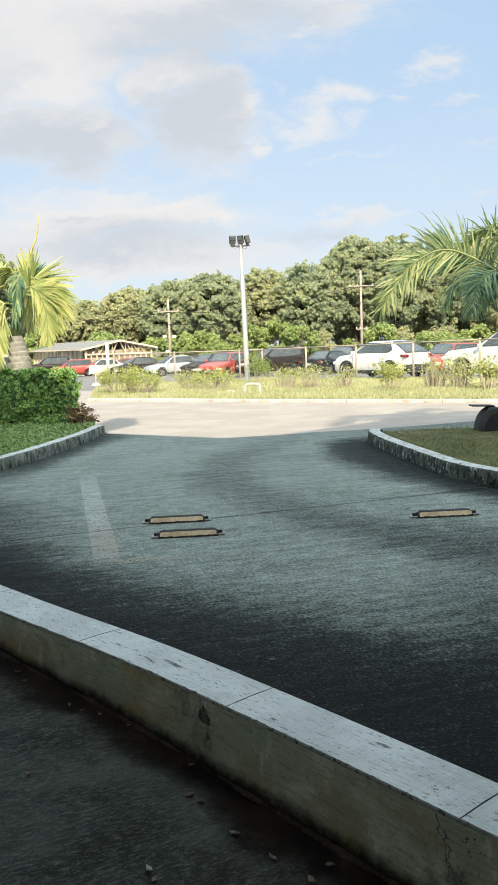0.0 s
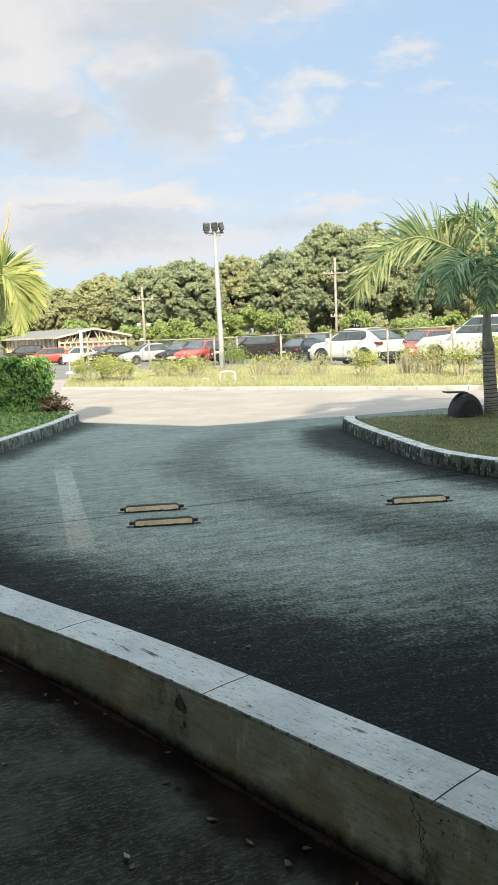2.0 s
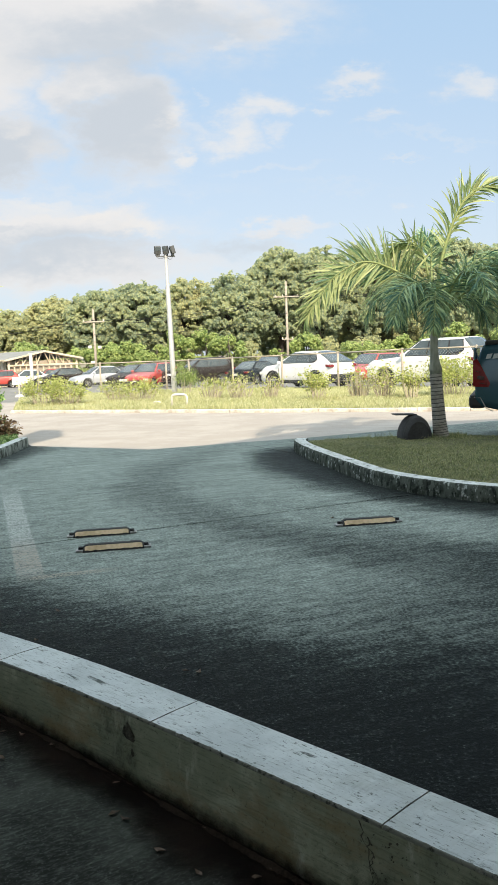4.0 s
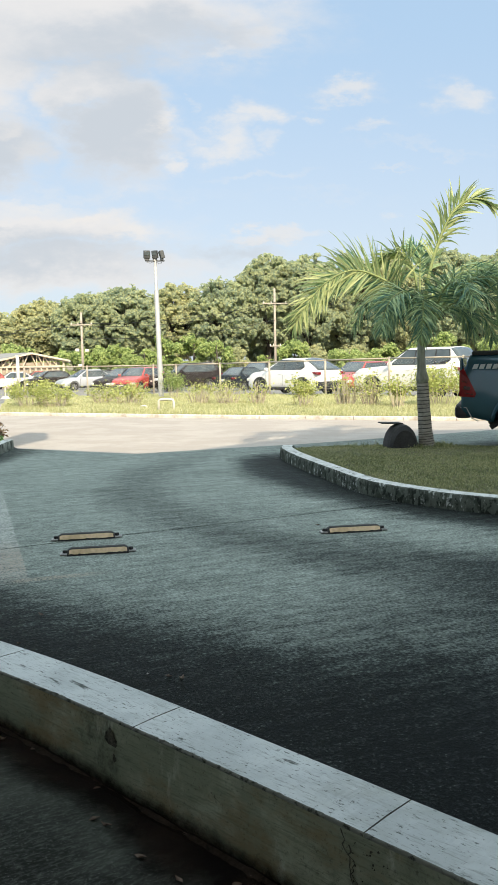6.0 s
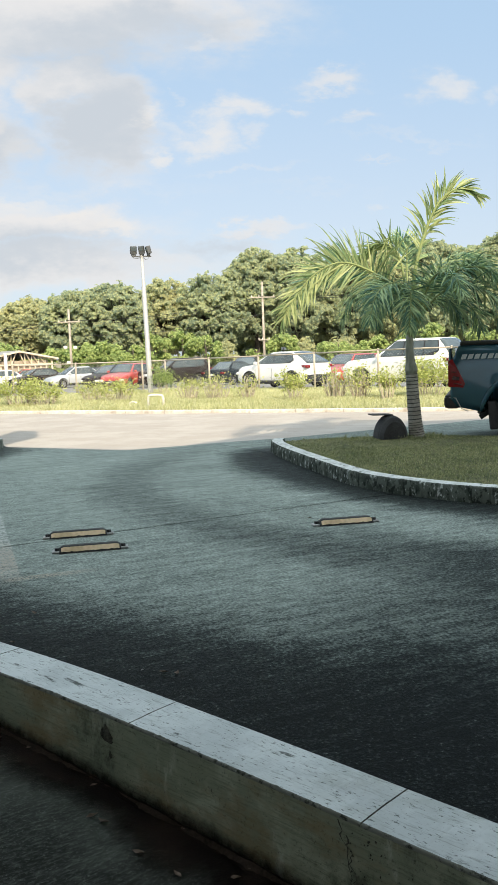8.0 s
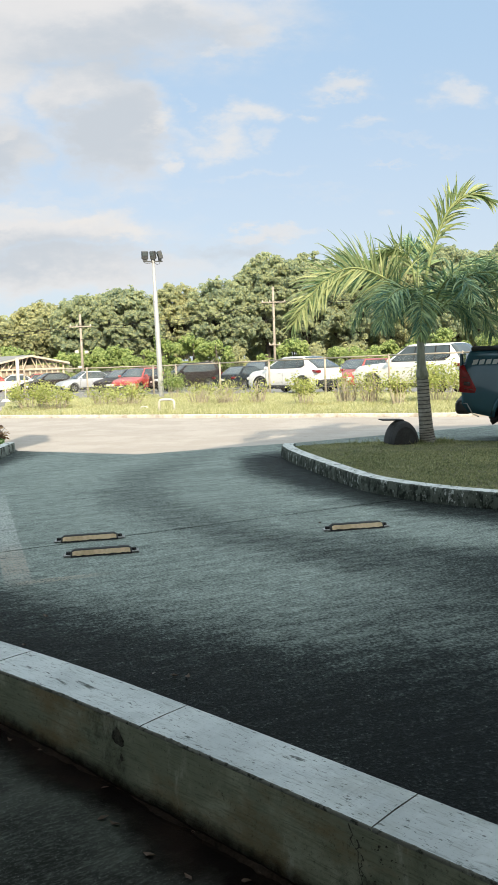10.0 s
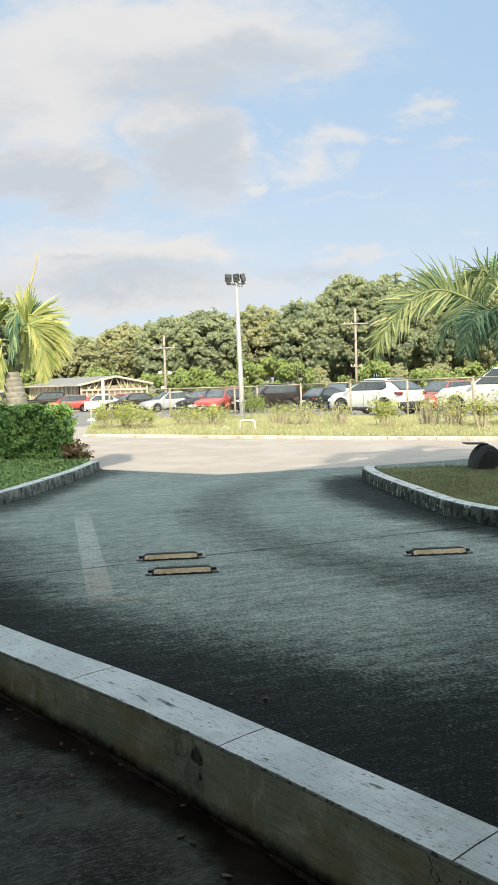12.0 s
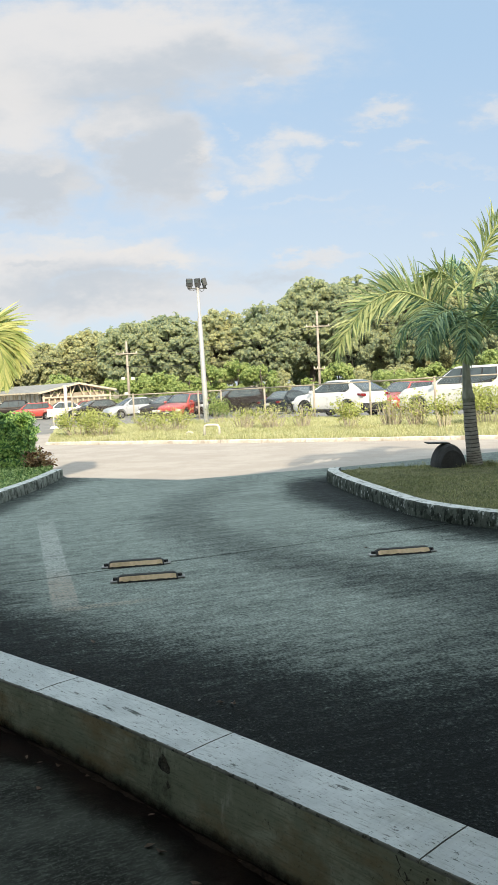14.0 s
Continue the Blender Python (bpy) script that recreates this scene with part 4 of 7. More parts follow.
def right_palm():
    rng = random.Random(4)
    t = thing("palm_tree", pose(4.0, 12.5, 0.06), "slender palm with arching green fronds and ringed grey trunk", "palm tree")
    palm_trunk(t, [(0.02, 0, -0.02), (0.0, 0, 0.06), (-0.025, 0, 0.3), (-0.055, 0, 0.7), (-0.07, 0, 1.05)], [0.16, 0.125, 0.105, 0.095, 0.088], 26, M_SCAR)
    bm = bmesh.new()
    tube(bm, [(-0.07, 0, 1.03), (-0.075, 0, 1.1), (-0.085, 0, 1.2), (-0.095, 0, 1.4), (-0.09, 0, 1.6), (-0.085, 0, 1.8)], [0.088, 0.098, 0.074, 0.062, 0.058, 0.04], 14)
    part("crownshaft", bm, M_SHAFT, t, "smooth green-grey crownshaft", smooth=True)
    c = (-0.085, 0.0, 1.52)
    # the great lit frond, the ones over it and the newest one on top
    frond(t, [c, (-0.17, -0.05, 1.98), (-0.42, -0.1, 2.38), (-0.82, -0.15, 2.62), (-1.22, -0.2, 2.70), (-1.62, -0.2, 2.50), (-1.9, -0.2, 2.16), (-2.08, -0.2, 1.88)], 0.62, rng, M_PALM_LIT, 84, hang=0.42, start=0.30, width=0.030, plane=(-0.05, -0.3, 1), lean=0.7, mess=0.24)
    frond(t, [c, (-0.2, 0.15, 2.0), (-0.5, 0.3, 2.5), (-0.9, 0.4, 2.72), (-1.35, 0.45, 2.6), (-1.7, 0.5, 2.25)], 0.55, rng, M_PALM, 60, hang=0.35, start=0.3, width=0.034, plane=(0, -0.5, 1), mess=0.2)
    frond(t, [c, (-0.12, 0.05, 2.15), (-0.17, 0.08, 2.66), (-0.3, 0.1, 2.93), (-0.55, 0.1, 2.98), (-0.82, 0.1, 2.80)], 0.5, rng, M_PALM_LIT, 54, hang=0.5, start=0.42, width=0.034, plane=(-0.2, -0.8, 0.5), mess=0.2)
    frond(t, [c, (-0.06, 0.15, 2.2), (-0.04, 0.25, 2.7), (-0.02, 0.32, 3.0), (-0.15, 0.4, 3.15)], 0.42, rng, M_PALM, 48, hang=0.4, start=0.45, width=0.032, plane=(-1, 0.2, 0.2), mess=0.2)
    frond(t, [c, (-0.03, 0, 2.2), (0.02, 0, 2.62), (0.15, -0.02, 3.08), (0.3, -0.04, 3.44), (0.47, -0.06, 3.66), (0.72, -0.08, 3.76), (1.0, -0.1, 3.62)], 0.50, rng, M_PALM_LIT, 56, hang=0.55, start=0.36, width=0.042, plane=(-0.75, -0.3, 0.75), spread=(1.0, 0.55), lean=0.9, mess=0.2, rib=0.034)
    # shaded fronds arching out on the other side and all round
    D = [[(0.13, 0.0, 2.2), (0.42, 0.0, 2.60), (0.82, 0.0, 2.72), (1.28, 0.0, 2.52), (1.6, 0.0, 2.1)], [(0.18, -0.2, 2.08), (0.53, -0.4, 2.32), (0.9, -0.5, 2.22), (1.12, -0.55, 1.9), (1.18, -0.6, 1.7)],
         [(0.12, -0.1, 2.0), (0.36, -0.2, 2.15), (0.55, -0.25, 1.98), (0.62, -0.3, 1.72)], [(0.1, 0.3, 2.1), (0.35, 0.6, 2.5), (0.75, 0.9, 2.55), (1.15, 1.2, 2.25)], [(0.16, 0.2, 2.25), (0.6, 0.3, 2.75), (1.05, 0.35, 2.82), (1.55, 0.4, 2.55), (1.8, 0.4, 2.3)],
         [(0.02, -0.3, 2.1), (0.12, -0.6, 2.45), (0.25, -0.95, 2.4), (0.32, -1.2, 2.1)], [(0.2, -0.15, 2.2), (0.6, -0.35, 2.55), (1.0, -0.5, 2.5), (1.4, -0.6, 2.15)], [(0.15, 0.1, 2.05), (0.45, 0.25, 2.3), (0.8, 0.35, 2.25), (1.1, 0.4, 1.95), (1.2, 0.4, 1.65)],
         [(-0.25, -0.15, 2.08), (-0.48, -0.25, 2.2), (-0.68, -0.3, 2.05), (-0.78, -0.35, 1.8)], [(-0.22, -0.3, 2.1), (-0.5, -0.6, 2.35), (-0.8, -0.8, 2.2), (-0.95, -0.9, 1.8)], [(-0.2, 0.2, 2.1), (-0.45, 0.4, 2.4), (-0.8, 0.55, 2.3), (-1.0, 0.6, 1.9)],
         [(-0.14, -0.2, 2.05), (-0.22, -0.5, 2.25), (-0.3, -0.75, 2.05), (-0.36, -0.85, 1.7)], [(-0.1, 0.3, 2.1), (-0.15, 0.7, 2.4), (-0.2, 1.1, 2.3), (-0.25, 1.4, 1.9)]]
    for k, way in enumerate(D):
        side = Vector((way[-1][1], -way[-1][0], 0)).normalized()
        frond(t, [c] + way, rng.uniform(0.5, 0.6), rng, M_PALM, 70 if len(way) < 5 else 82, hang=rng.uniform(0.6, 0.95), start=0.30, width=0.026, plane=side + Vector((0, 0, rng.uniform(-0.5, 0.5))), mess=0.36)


def left_palm():
    rng = random.Random(11)
    t = thing("bottle_palm", pose(-4.64, 16.9, 0.12), "stout palm with broad yellowing fronds behind the hedge", "palm tree")
    palm_trunk(t, [(0.06, 0, -0.02), (0.05, 0, 0.4), (0.04, 0, 0.9), (0.03, 0, 1.35), (0.0, 0, 1.72)], [0.3, 0.32, 0.27, 0.21, 0.13], 16, M_SHAFT)
    bm = bmesh.new()
    tube(bm, [(0.0, 0, 1.68), (0.05, 0, 1.95), (0.10, 0, 2.3), (0.18, 0, 2.75), (0.30, 0, 3.18)], [0.12, 0.125, 0.10, 0.07, 0.025], 12)
    part("crownshaft", bm, M_STEM, t, "dark green crownshaft leaning out", smooth=True)
    bm = bmesh.new()
    tube(bm, [(0.27, 0, 3.08), (0.37, 0, 3.26), (0.51, 0, 3.59), (0.58, 0, 3.85), (0.60, 0, 4.05)], [0.035, 0.028, 0.02, 0.012, 0.005], 6)
    part("spear_leaf", bm, M_SPEAR, t, "thin yellow unopened spear leaf", smooth=True)
    # two broad fans hanging on the road side
    frond(t, [(0.21, -0.02, 2.72), (0.44, -0.08, 2.84), (0.70, -0.14, 2.68), (0.88, -0.18, 2.36), (0.92, -0.2, 1.92)], 0.72, rng, M_PALM_YELLOW, 96, hang=0.30, start=0.08, width=0.052, plane=(0.9, -0.2, 0.1), spread=(0.6, 1.0), lean=0.9, mess=0.03, curl=0.4, ruffle=0.12)
    frond(t, [(0.16, -0.05, 2.42), (0.36, -0.15, 2.66), (0.58, -0.25, 2.52), (0.72, -0.3, 2.05), (0.70, -0.32, 1.66)], 0.62, rng, M_PALM_YELLOW, 80, hang=0.40, start=0.10, width=0.05, plane=(0.9, -0.3, 0.1), spread=(0.6, 1.0), lean=0.9, mess=0.04, curl=0.4, ruffle=0.12)
    frond(t, [(0.2, 0.05, 2.7), (0.36, 0.1, 2.88), (0.58, 0.15, 2.86), (0.8, 0.2, 2.65)], 0.34, rng, M_PALM, 44, hang=0.3, start=0.15, width=0.06, plane=(0.3, -0.3, 0.9), mess=0.08)
    # a dark folded one close against the stem
    frond(t, [(0.26, -0.06, 3.02), (0.16, -0.16, 2.8), (0.12, -0.2, 2.4), (0.05, -0.22, 2.0)], 0.42, rng, M_PALM, 40, hang=1.1, start=0.05, width=0.06, plane=(1, 0.2, 0.1), spread=(0.35, 0.35), mess=0.06)
    # and the ones on the lawn side
    for way, ln in (([(0.23, 0, 3.02), (0.02, -0.1, 3.0), (-0.3, -0.2, 2.75), (-0.6, -0.25, 2.1)], 0.5), ([(0.16, 0, 2.9), (-0.3, 0.2, 3.1), (-0.8, 0.3, 3.0), (-1.2, 0.4, 2.4)], 0.7), ([(0.13, -0.05, 2.3), (-0.12, -0.3, 2.32), (-0.24, -0.45, 1.75), (-0.28, -0.5, 0.95)], 0.55),
                    ([(0.16, 0, 2.6), (-0.2, 0.0, 2.75), (-0.7, 0.05, 2.5), (-1.05, 0.05, 1.8)], 0.75), ([(0.1, 0, 2.2), (-0.3, -0.1, 2.2), (-0.65, -0.15, 1.7), (-0.75, -0.2, 1.1)], 0.6), ([(0.15, 0.1, 2.6), (0.1, 0.5, 2.9), (0.05, 0.95, 2.6), (0.0, 1.2, 1.9)], 0.6)):
        frond(t, way, ln, rng, M_PALM_YELLOW, 74, hang=0.42, start=0.26, width=0.052, plane=(-0.7, -0.6, -0.1), spread=(0.8, 0.8), lean=0.9, mess=0.04, curl=0.5, ruffle=0.14)


def leaf_at(sp, p, size, rng, up=0.3, narrow=0.5):
    a = rng.uniform(0, math.tau)
    el = rng.uniform(-0.5, 0.9) + up
    d = Vector((math.cos(a) * math.cos(el), math.sin(a) * math.cos(el), math.sin(el)))
    w = d.cross(Vector((rng.uniform(-1, 1), rng.uniform(-1, 1), rng.uniform(-1, 1)))).normalized() * size * narrow * 0.5
    q = p + d * size
    m = p + d * size * 0.55
    sp.quad(p, m + w, q, m - w)


def hedge():
    rng = random.Random(2)
    t = thing("hedge", pose(-4.9, 16.55, 0.12), "clipped box-shaped green hedge on the lawn", "hedge")
    sx, sy, sz = 2.9, 1.1, 1.03
    # dark box inside, so that gaps between the leaves look deep in shade
    bm = bmesh.new()
    box(bm, (sx - 0.3, sy - 0.3, sz - 0.16), pose(0, 0, (sz - 0.16) / 2), 0.15, 2)
    part("dark_core", bm, M_STEM, t)
    sp = Soup()
    for _ in range(4700):
        # sprays of leaves on the skin of a rounded box, more on the faces towards the drive
        x, y, z = rng.uniform(-1, 1), rng.uniform(-1, 1), rng.uniform(-1, 1)
        k = rng.random()
        if k < 0.46:
            y = -1
        elif k < 0.74:
            z = 1
        elif k < 0.9:
            x = 1
        else:
            x = -1
        depth = rng.random() * 0.19
        lump = 0.10 * noise.noise(Vector((x * 3.2, y * 1.6, z * 1.7)) * 1.6) + 0.08 * noise.noise(Vector((x * 9, y * 5, z * 5)))
        v = Vector((x, y, z))
        r = (abs(x) ** 9 + abs(y) ** 9 + abs(z) ** 9) ** (1 / 9)
        v = v / r
        p = Vector((v.x * (sx / 2 - depth + lump), v.y * (sy / 2 - depth + lump), max(0.03, sz / 2 + v.z * (sz / 2 - depth * 0.7 + lump))))
        skin = Vector((v.x ** 7, v.y ** 7, max(v.z, 0) ** 7)).normalized()
        nrm = (skin * 0.9 + Vector((rng.uniform(-1, 1), rng.uniform(-1, 1), rng.uniform(0.0, 1.6))) * 0.45).normalized()
        out = Vector((rng.uniform(-1, 1), rng.uniform(-1, 1), rng.uniform(-0.4, 1.2))) + skin * 0.4
        out = (out - nrm * out.dot(nrm)).normalized()
        side = out.cross(nrm)
        ln = rng.uniform(0.09, 0.16)
        for j in range(7):
            # paired leaflets along a short twig, and one at its tip
            at = p + out * ln * (j / 6 - 0.2)
            for sg in ((1, -1) if j < 6 else (0,)):
                d = (out * 0.55 + side * sg * 0.85 + nrm * rng.uniform(-0.25, 0.25)).normalized()
                size = rng.uniform(0.045, 0.075)
                w = d.cross(nrm).normalized() * size * 0.27
                m = at + d * size * 0.5 + nrm * size * 0.06
                sp.quad(at, m + w, at + d * size, m - w)
    sp.ob("foliage", M_HEDGE, t)
    t = thing("croton_bush", pose(-3.18, 15.72, 0.12), "small bush of dry reddish-brown leaves", "bush")
    sp, bm = Soup(), bmesh.new()
    for i in range(26):
        a, e = rng.uniform(0, math.tau), rng.uniform(0.4, 1.5)
        l = rng.uniform(0.2, 0.43)
        d = Vector((math.cos(a) * math.cos(e), math.sin(a) * math.cos(e), math.sin(e)))
        tube(bm, [(0, 0, 0), d * l * 0.5 + Vector((0, 0, 0.02)), d * l], [0.008, 0.006, 0.003], 4)
        for _ in range(16):
            leaf_at(sp, d * l * rng.uniform(0.5, 1.05) + Vector((rng.uniform(-1, 1), rng.uniform(-1, 1), rng.uniform(-1, 1))) * 0.04, rng.uniform(0.06, 0.12), rng, 0.0, 0.4)
    part("twig", bm, M_TWIG, t)
    tagged(sp.ob("foliage", M_CROTON, t), kind="stuff")


def inside(poly, x, y):
    c = False
    for (x0, y0), (x1, y1) in zip(poly, poly[1:] + poly[:1]):
        if (y0 > y) != (y1 > y) and x < (x1 - x0) * (y - y0) / (y1 - y0) + x0:
            c = not c
    return c


def blades(name, label, poly, bounds, count, h0, h1, width, z, material, seed, lean=0.5, clump=0.0, seg=1):
    """Grass as loose blades over a plan outline."""
    rng = random.Random(seed)
    sp = Soup()
    x0, x1, y0, y1 = bounds
    done = 0
    while done < count:
        x, y = rng.uniform(x0, x1), rng.uniform(y0, y1)
        if not inside(poly, x, y):
            continue
        done += 1
        k = 1.0 + clump * noise.noise(Vector((x * 0.9, y * 0.9, seed)))
        h = rng.uniform(h0, h1) * max(k, 0.25)
        a = rng.uniform(0, math.tau)
        w = Vector((math.cos(a), math.sin(a), 0)) * width
        b = Vector((x, y, z(x, y) if callable(z) else z))
        tip = Vector((rng.uniform(-1, 1), rng.uniform(-1, 1), 0)) * h * lean
        if seg == 1:
            sp.tri(b - w, b + w, b + tip + Vector((0, 0, h)))
        else:
            mid = b + tip * 0.3 + Vector((0, 0, h * 0.6))
            n = len(sp.v)
            sp.v += (b - w, b + w, mid + w * 0.7, mid - w * 0.7, b + tip + Vector((0, 0, h * 0.95)))
            sp.f += [(n, n + 1, n + 2, n + 3), (n + 3, n + 2, n + 4)]
    return tagged(sp.ob(name, material), label, "grass", kind="stuff")


def lawns_grass():
    left = offset_line(LAWN_EDGE, 0.20) + LAWN_BACK[1:] + [(-20, 21.5), (-20, 5.6)]
    blades("lawn_grass", "short green lawn grass in the shade", left, (-7.2, -2.6, 9.5, 17.5), 26000, 0.02, 0.05, 0.009, 0.125, M_GRASS_GREEN, 3, clump=0.5)
    rng, sp, done = random.Random(13), Soup(), 0
    while done < 52000:
        x, y = rng.uniform(-7.0, -2.6), rng.uniform(9.5, 17.0)
        if not inside(left, x, y):
            continue
        done += 1
        lift = 0.045 + 0.03 * noise.noise(Vector((x * 2.3, y * 2.3, 5))) + 0.02 * noise.noise(Vector((x * 7, y * 7, 2)))
        leaf_at(sp, Vector((x, y, 0.125 + lift * rng.uniform(0.2, 1.0))), rng.uniform(0.025, 0.05), rng, 0.0, 0.75)
    tagged(sp.ob("ground_cover", M_COVER), "low broad-leaved creeping plants through the lawn", "ground cover", kind="stuff")
    isle = offset_line(ISLE_EDGE, -0.20) + ISLE_BACK[1:]
    blades("island_grass", "short patchy brownish-green grass of the island", isle, (1.7, 7.5, 5.5, 13.1), 90000, 0.008, 0.026, 0.006, lambda x, y: turf_z(x, y) - 0.004, M_GRASS, 5, lean=0.9, clump=0.8)
    base = [(4.0 + 0.45 * math.cos(a * 0.5), 12.5 + 0.3 * math.sin(a * 0.5)) for a in range(12)]
    blades("palm_base_grass", "tuft of longer grass round the palm trunk", base, (3.5, 4.4, 12.2, 12.8), 900, 0.03, 0.10, 0.006, 0.10, M_GRASS, 6, lean=0.8)
    edge = ISLE_BACK[:3]
    strip = [(x, y - 0.25) for x, y in edge] + [(x, y + 0.05) for x, y in edge[::-1]]
    blades("edge_grass", "straggling grass along the back of the island", strip, (2.3, 6.6, 12.2, 13.1), 170, 0.02, 0.08, 0.007, 0.10, M_GRASS, 8, lean=0.9, clump=0.8)
    verge = verge_in + [(22, 14), (20, 15), (12, 24), (7.9, 29.0), (0.5, 38.4), (-6.1, 37.6), (-6.2, 34)]
    blades("verge_grass", "tall sunlit yellow-green grass on the verge", verge, (-8, 14, 16, 44), 170000, 0.05, 0.17, 0.010, lambda x, y: 0.045 + gz(x, y), M_TALL, 9, lean=0.55, clump=0.7, seg=2)


def shrub(x, y, w, h, seed, label, leaves=900, dry=30, material=None, size=0.085, name="shrub"):
    rng = random.Random(seed)
    t = thing(name, pose(x, y, 0.06 + gz(x, y)), label, "shrub", "shrubs along the fence")
    bm, sp = bmesh.new(), Soup()
    ends = []
    for i in range(dry):
        a, r = rng.uniform(0, math.tau), rng.random() ** 0.5
        top = Vector((math.cos(a) * r * w / 2, math.sin(a) * r * w / 2, h * rng.uniform(0.6, 1.0) * (1 - 0.25 * r)))
        root = Vector((math.cos(a), math.sin(a), 0)) * r * w * 0.25
        mid = root.lerp(top, 0.5) + Vector((rng.uniform(-1, 1), rng.uniform(-1, 1), 0)) * 0.06
        tube(bm, [root, mid, top], [0.012, 0.009, 0.004], 4)
        ends += [top, mid.lerp(top, 0.5)]
    part("twig", bm, M_DRYTWIG, t, "pale dry stems")
    for _ in range(leaves):
        e = rng.choice(ends)
        p = e + Vector((rng.gauss(0, 1), rng.gauss(0, 1), rng.gauss(0, 0.7))) * 0.11
        if p.z > 0.1:
            leaf_at(sp, p, size * rng.uniform(0.5, 1.1), rng, 0.2, 0.6)
    sp.ob("foliage", material or M_VERGE_SHRUB, t)


def clump_tree(name, x, y, z, height, spread, seed, material, bole=0.28, clumps=46, leaves=150, size=0.34, bough=1.2, label="", category="tree", low=0.22, group="trees behind the car park"):
    """A tree: tapered trunk, limbs, and a crown of round leaf clumps with gaps between them."""
    rng = random.Random(seed)
    t = thing(name, pose(x, y, z), label, category, group)
    bm = bmesh.new()
    fork = height * bole
    lean = Vector((rng.uniform(-0.4, 0.4), rng.uniform(-0.4, 0.4), 0))
    r0 = 0.018 * height + 0.06
    tube(bm, [(0, 0, -0.3), lean * 0.4 + Vector((0, 0, fork * 0.5)), lean + Vector((0, 0, fork)), lean * 1.5 + Vector((0, 0, height * 0.8))], [r0 * 1.25, r0, r0 * 0.85, 0.05], 8)
    sp = Soup()
    mid = Vector((lean.x, lean.y, height * (low + (1 - low) / 2)))
    half = Vector((spread / 2, spread / 2, height * (1 - low) / 2))
    for i in range(clumps):
        # boughs sit in the outer part of the crown, more of them on the camera's side
        for _ in range(30):
            u = Vector((rng.uniform(-1, 1), rng.uniform(-1, 0.7), rng.uniform(-1, 1)))
            if 0.35 < u.length < 0.86:
                break
        p = mid + Vector((u.x * half.x, u.y * half.y, u.z * half.z))
        br = rng.uniform(0.5, 1.25) * bough
        if i % 3 == 0:
            s = lean + Vector((0, 0, fork * rng.uniform(0.7, 1.3)))
            tube(bm, [s, s.lerp(p, 0.5) + Vector((0, 0, 0.3)), p], [r0 * 0.45, r0 * 0.28, 0.03], 5, caps=False)
        for _ in range(leaves):
            d = Vector((rng.gauss(0, 1), rng.gauss(-0.35, 1), rng.gauss(0.35, 1))).normalized()
            q = p + Vector((d.x * br, d.y * br, d.z * br * 0.8)) * rng.uniform(0.35, 1.55)
            # tipped up and towards the camera, to even out light on the crown
            axis = (d * 0.55 + Vector((rng.uniform(-0.7, 0.7), rng.uniform(-1.3, 0.1), rng.uniform(-0.1, 1.4))) * 0.7).normalized()
            e1 = axis.orthogonal().normalized()
            e2 = axis.cross(e1)
            ros = size * rng.uniform(0.75, 1.25)
            # a rosette: leaves spreading round its axis like a low dome
            n0, a0 = 5, rng.uniform(0, 6)
            for k in range(n0):
                a = a0 + math.tau * k / n0 + rng.uniform(-0.2, 0.2)
                out = e1 * math.cos(a) + e2 * math.sin(a)
                sd = e2 * math.cos(a) - e1 * math.sin(a)
                tip = q + out * ros + axis * ros * rng.uniform(-0.5, 0.0)
                m = q + out * ros * 0.6 + axis * ros * 0.12
                sp.quad(q + axis * ros * 0.1, m + sd * ros * 0.37, tip, m - sd * ros * 0.37)
    part("trunk", bm, M_TRUNK, t, smooth=True)
    sp.ob("crown", material, t)
    return t


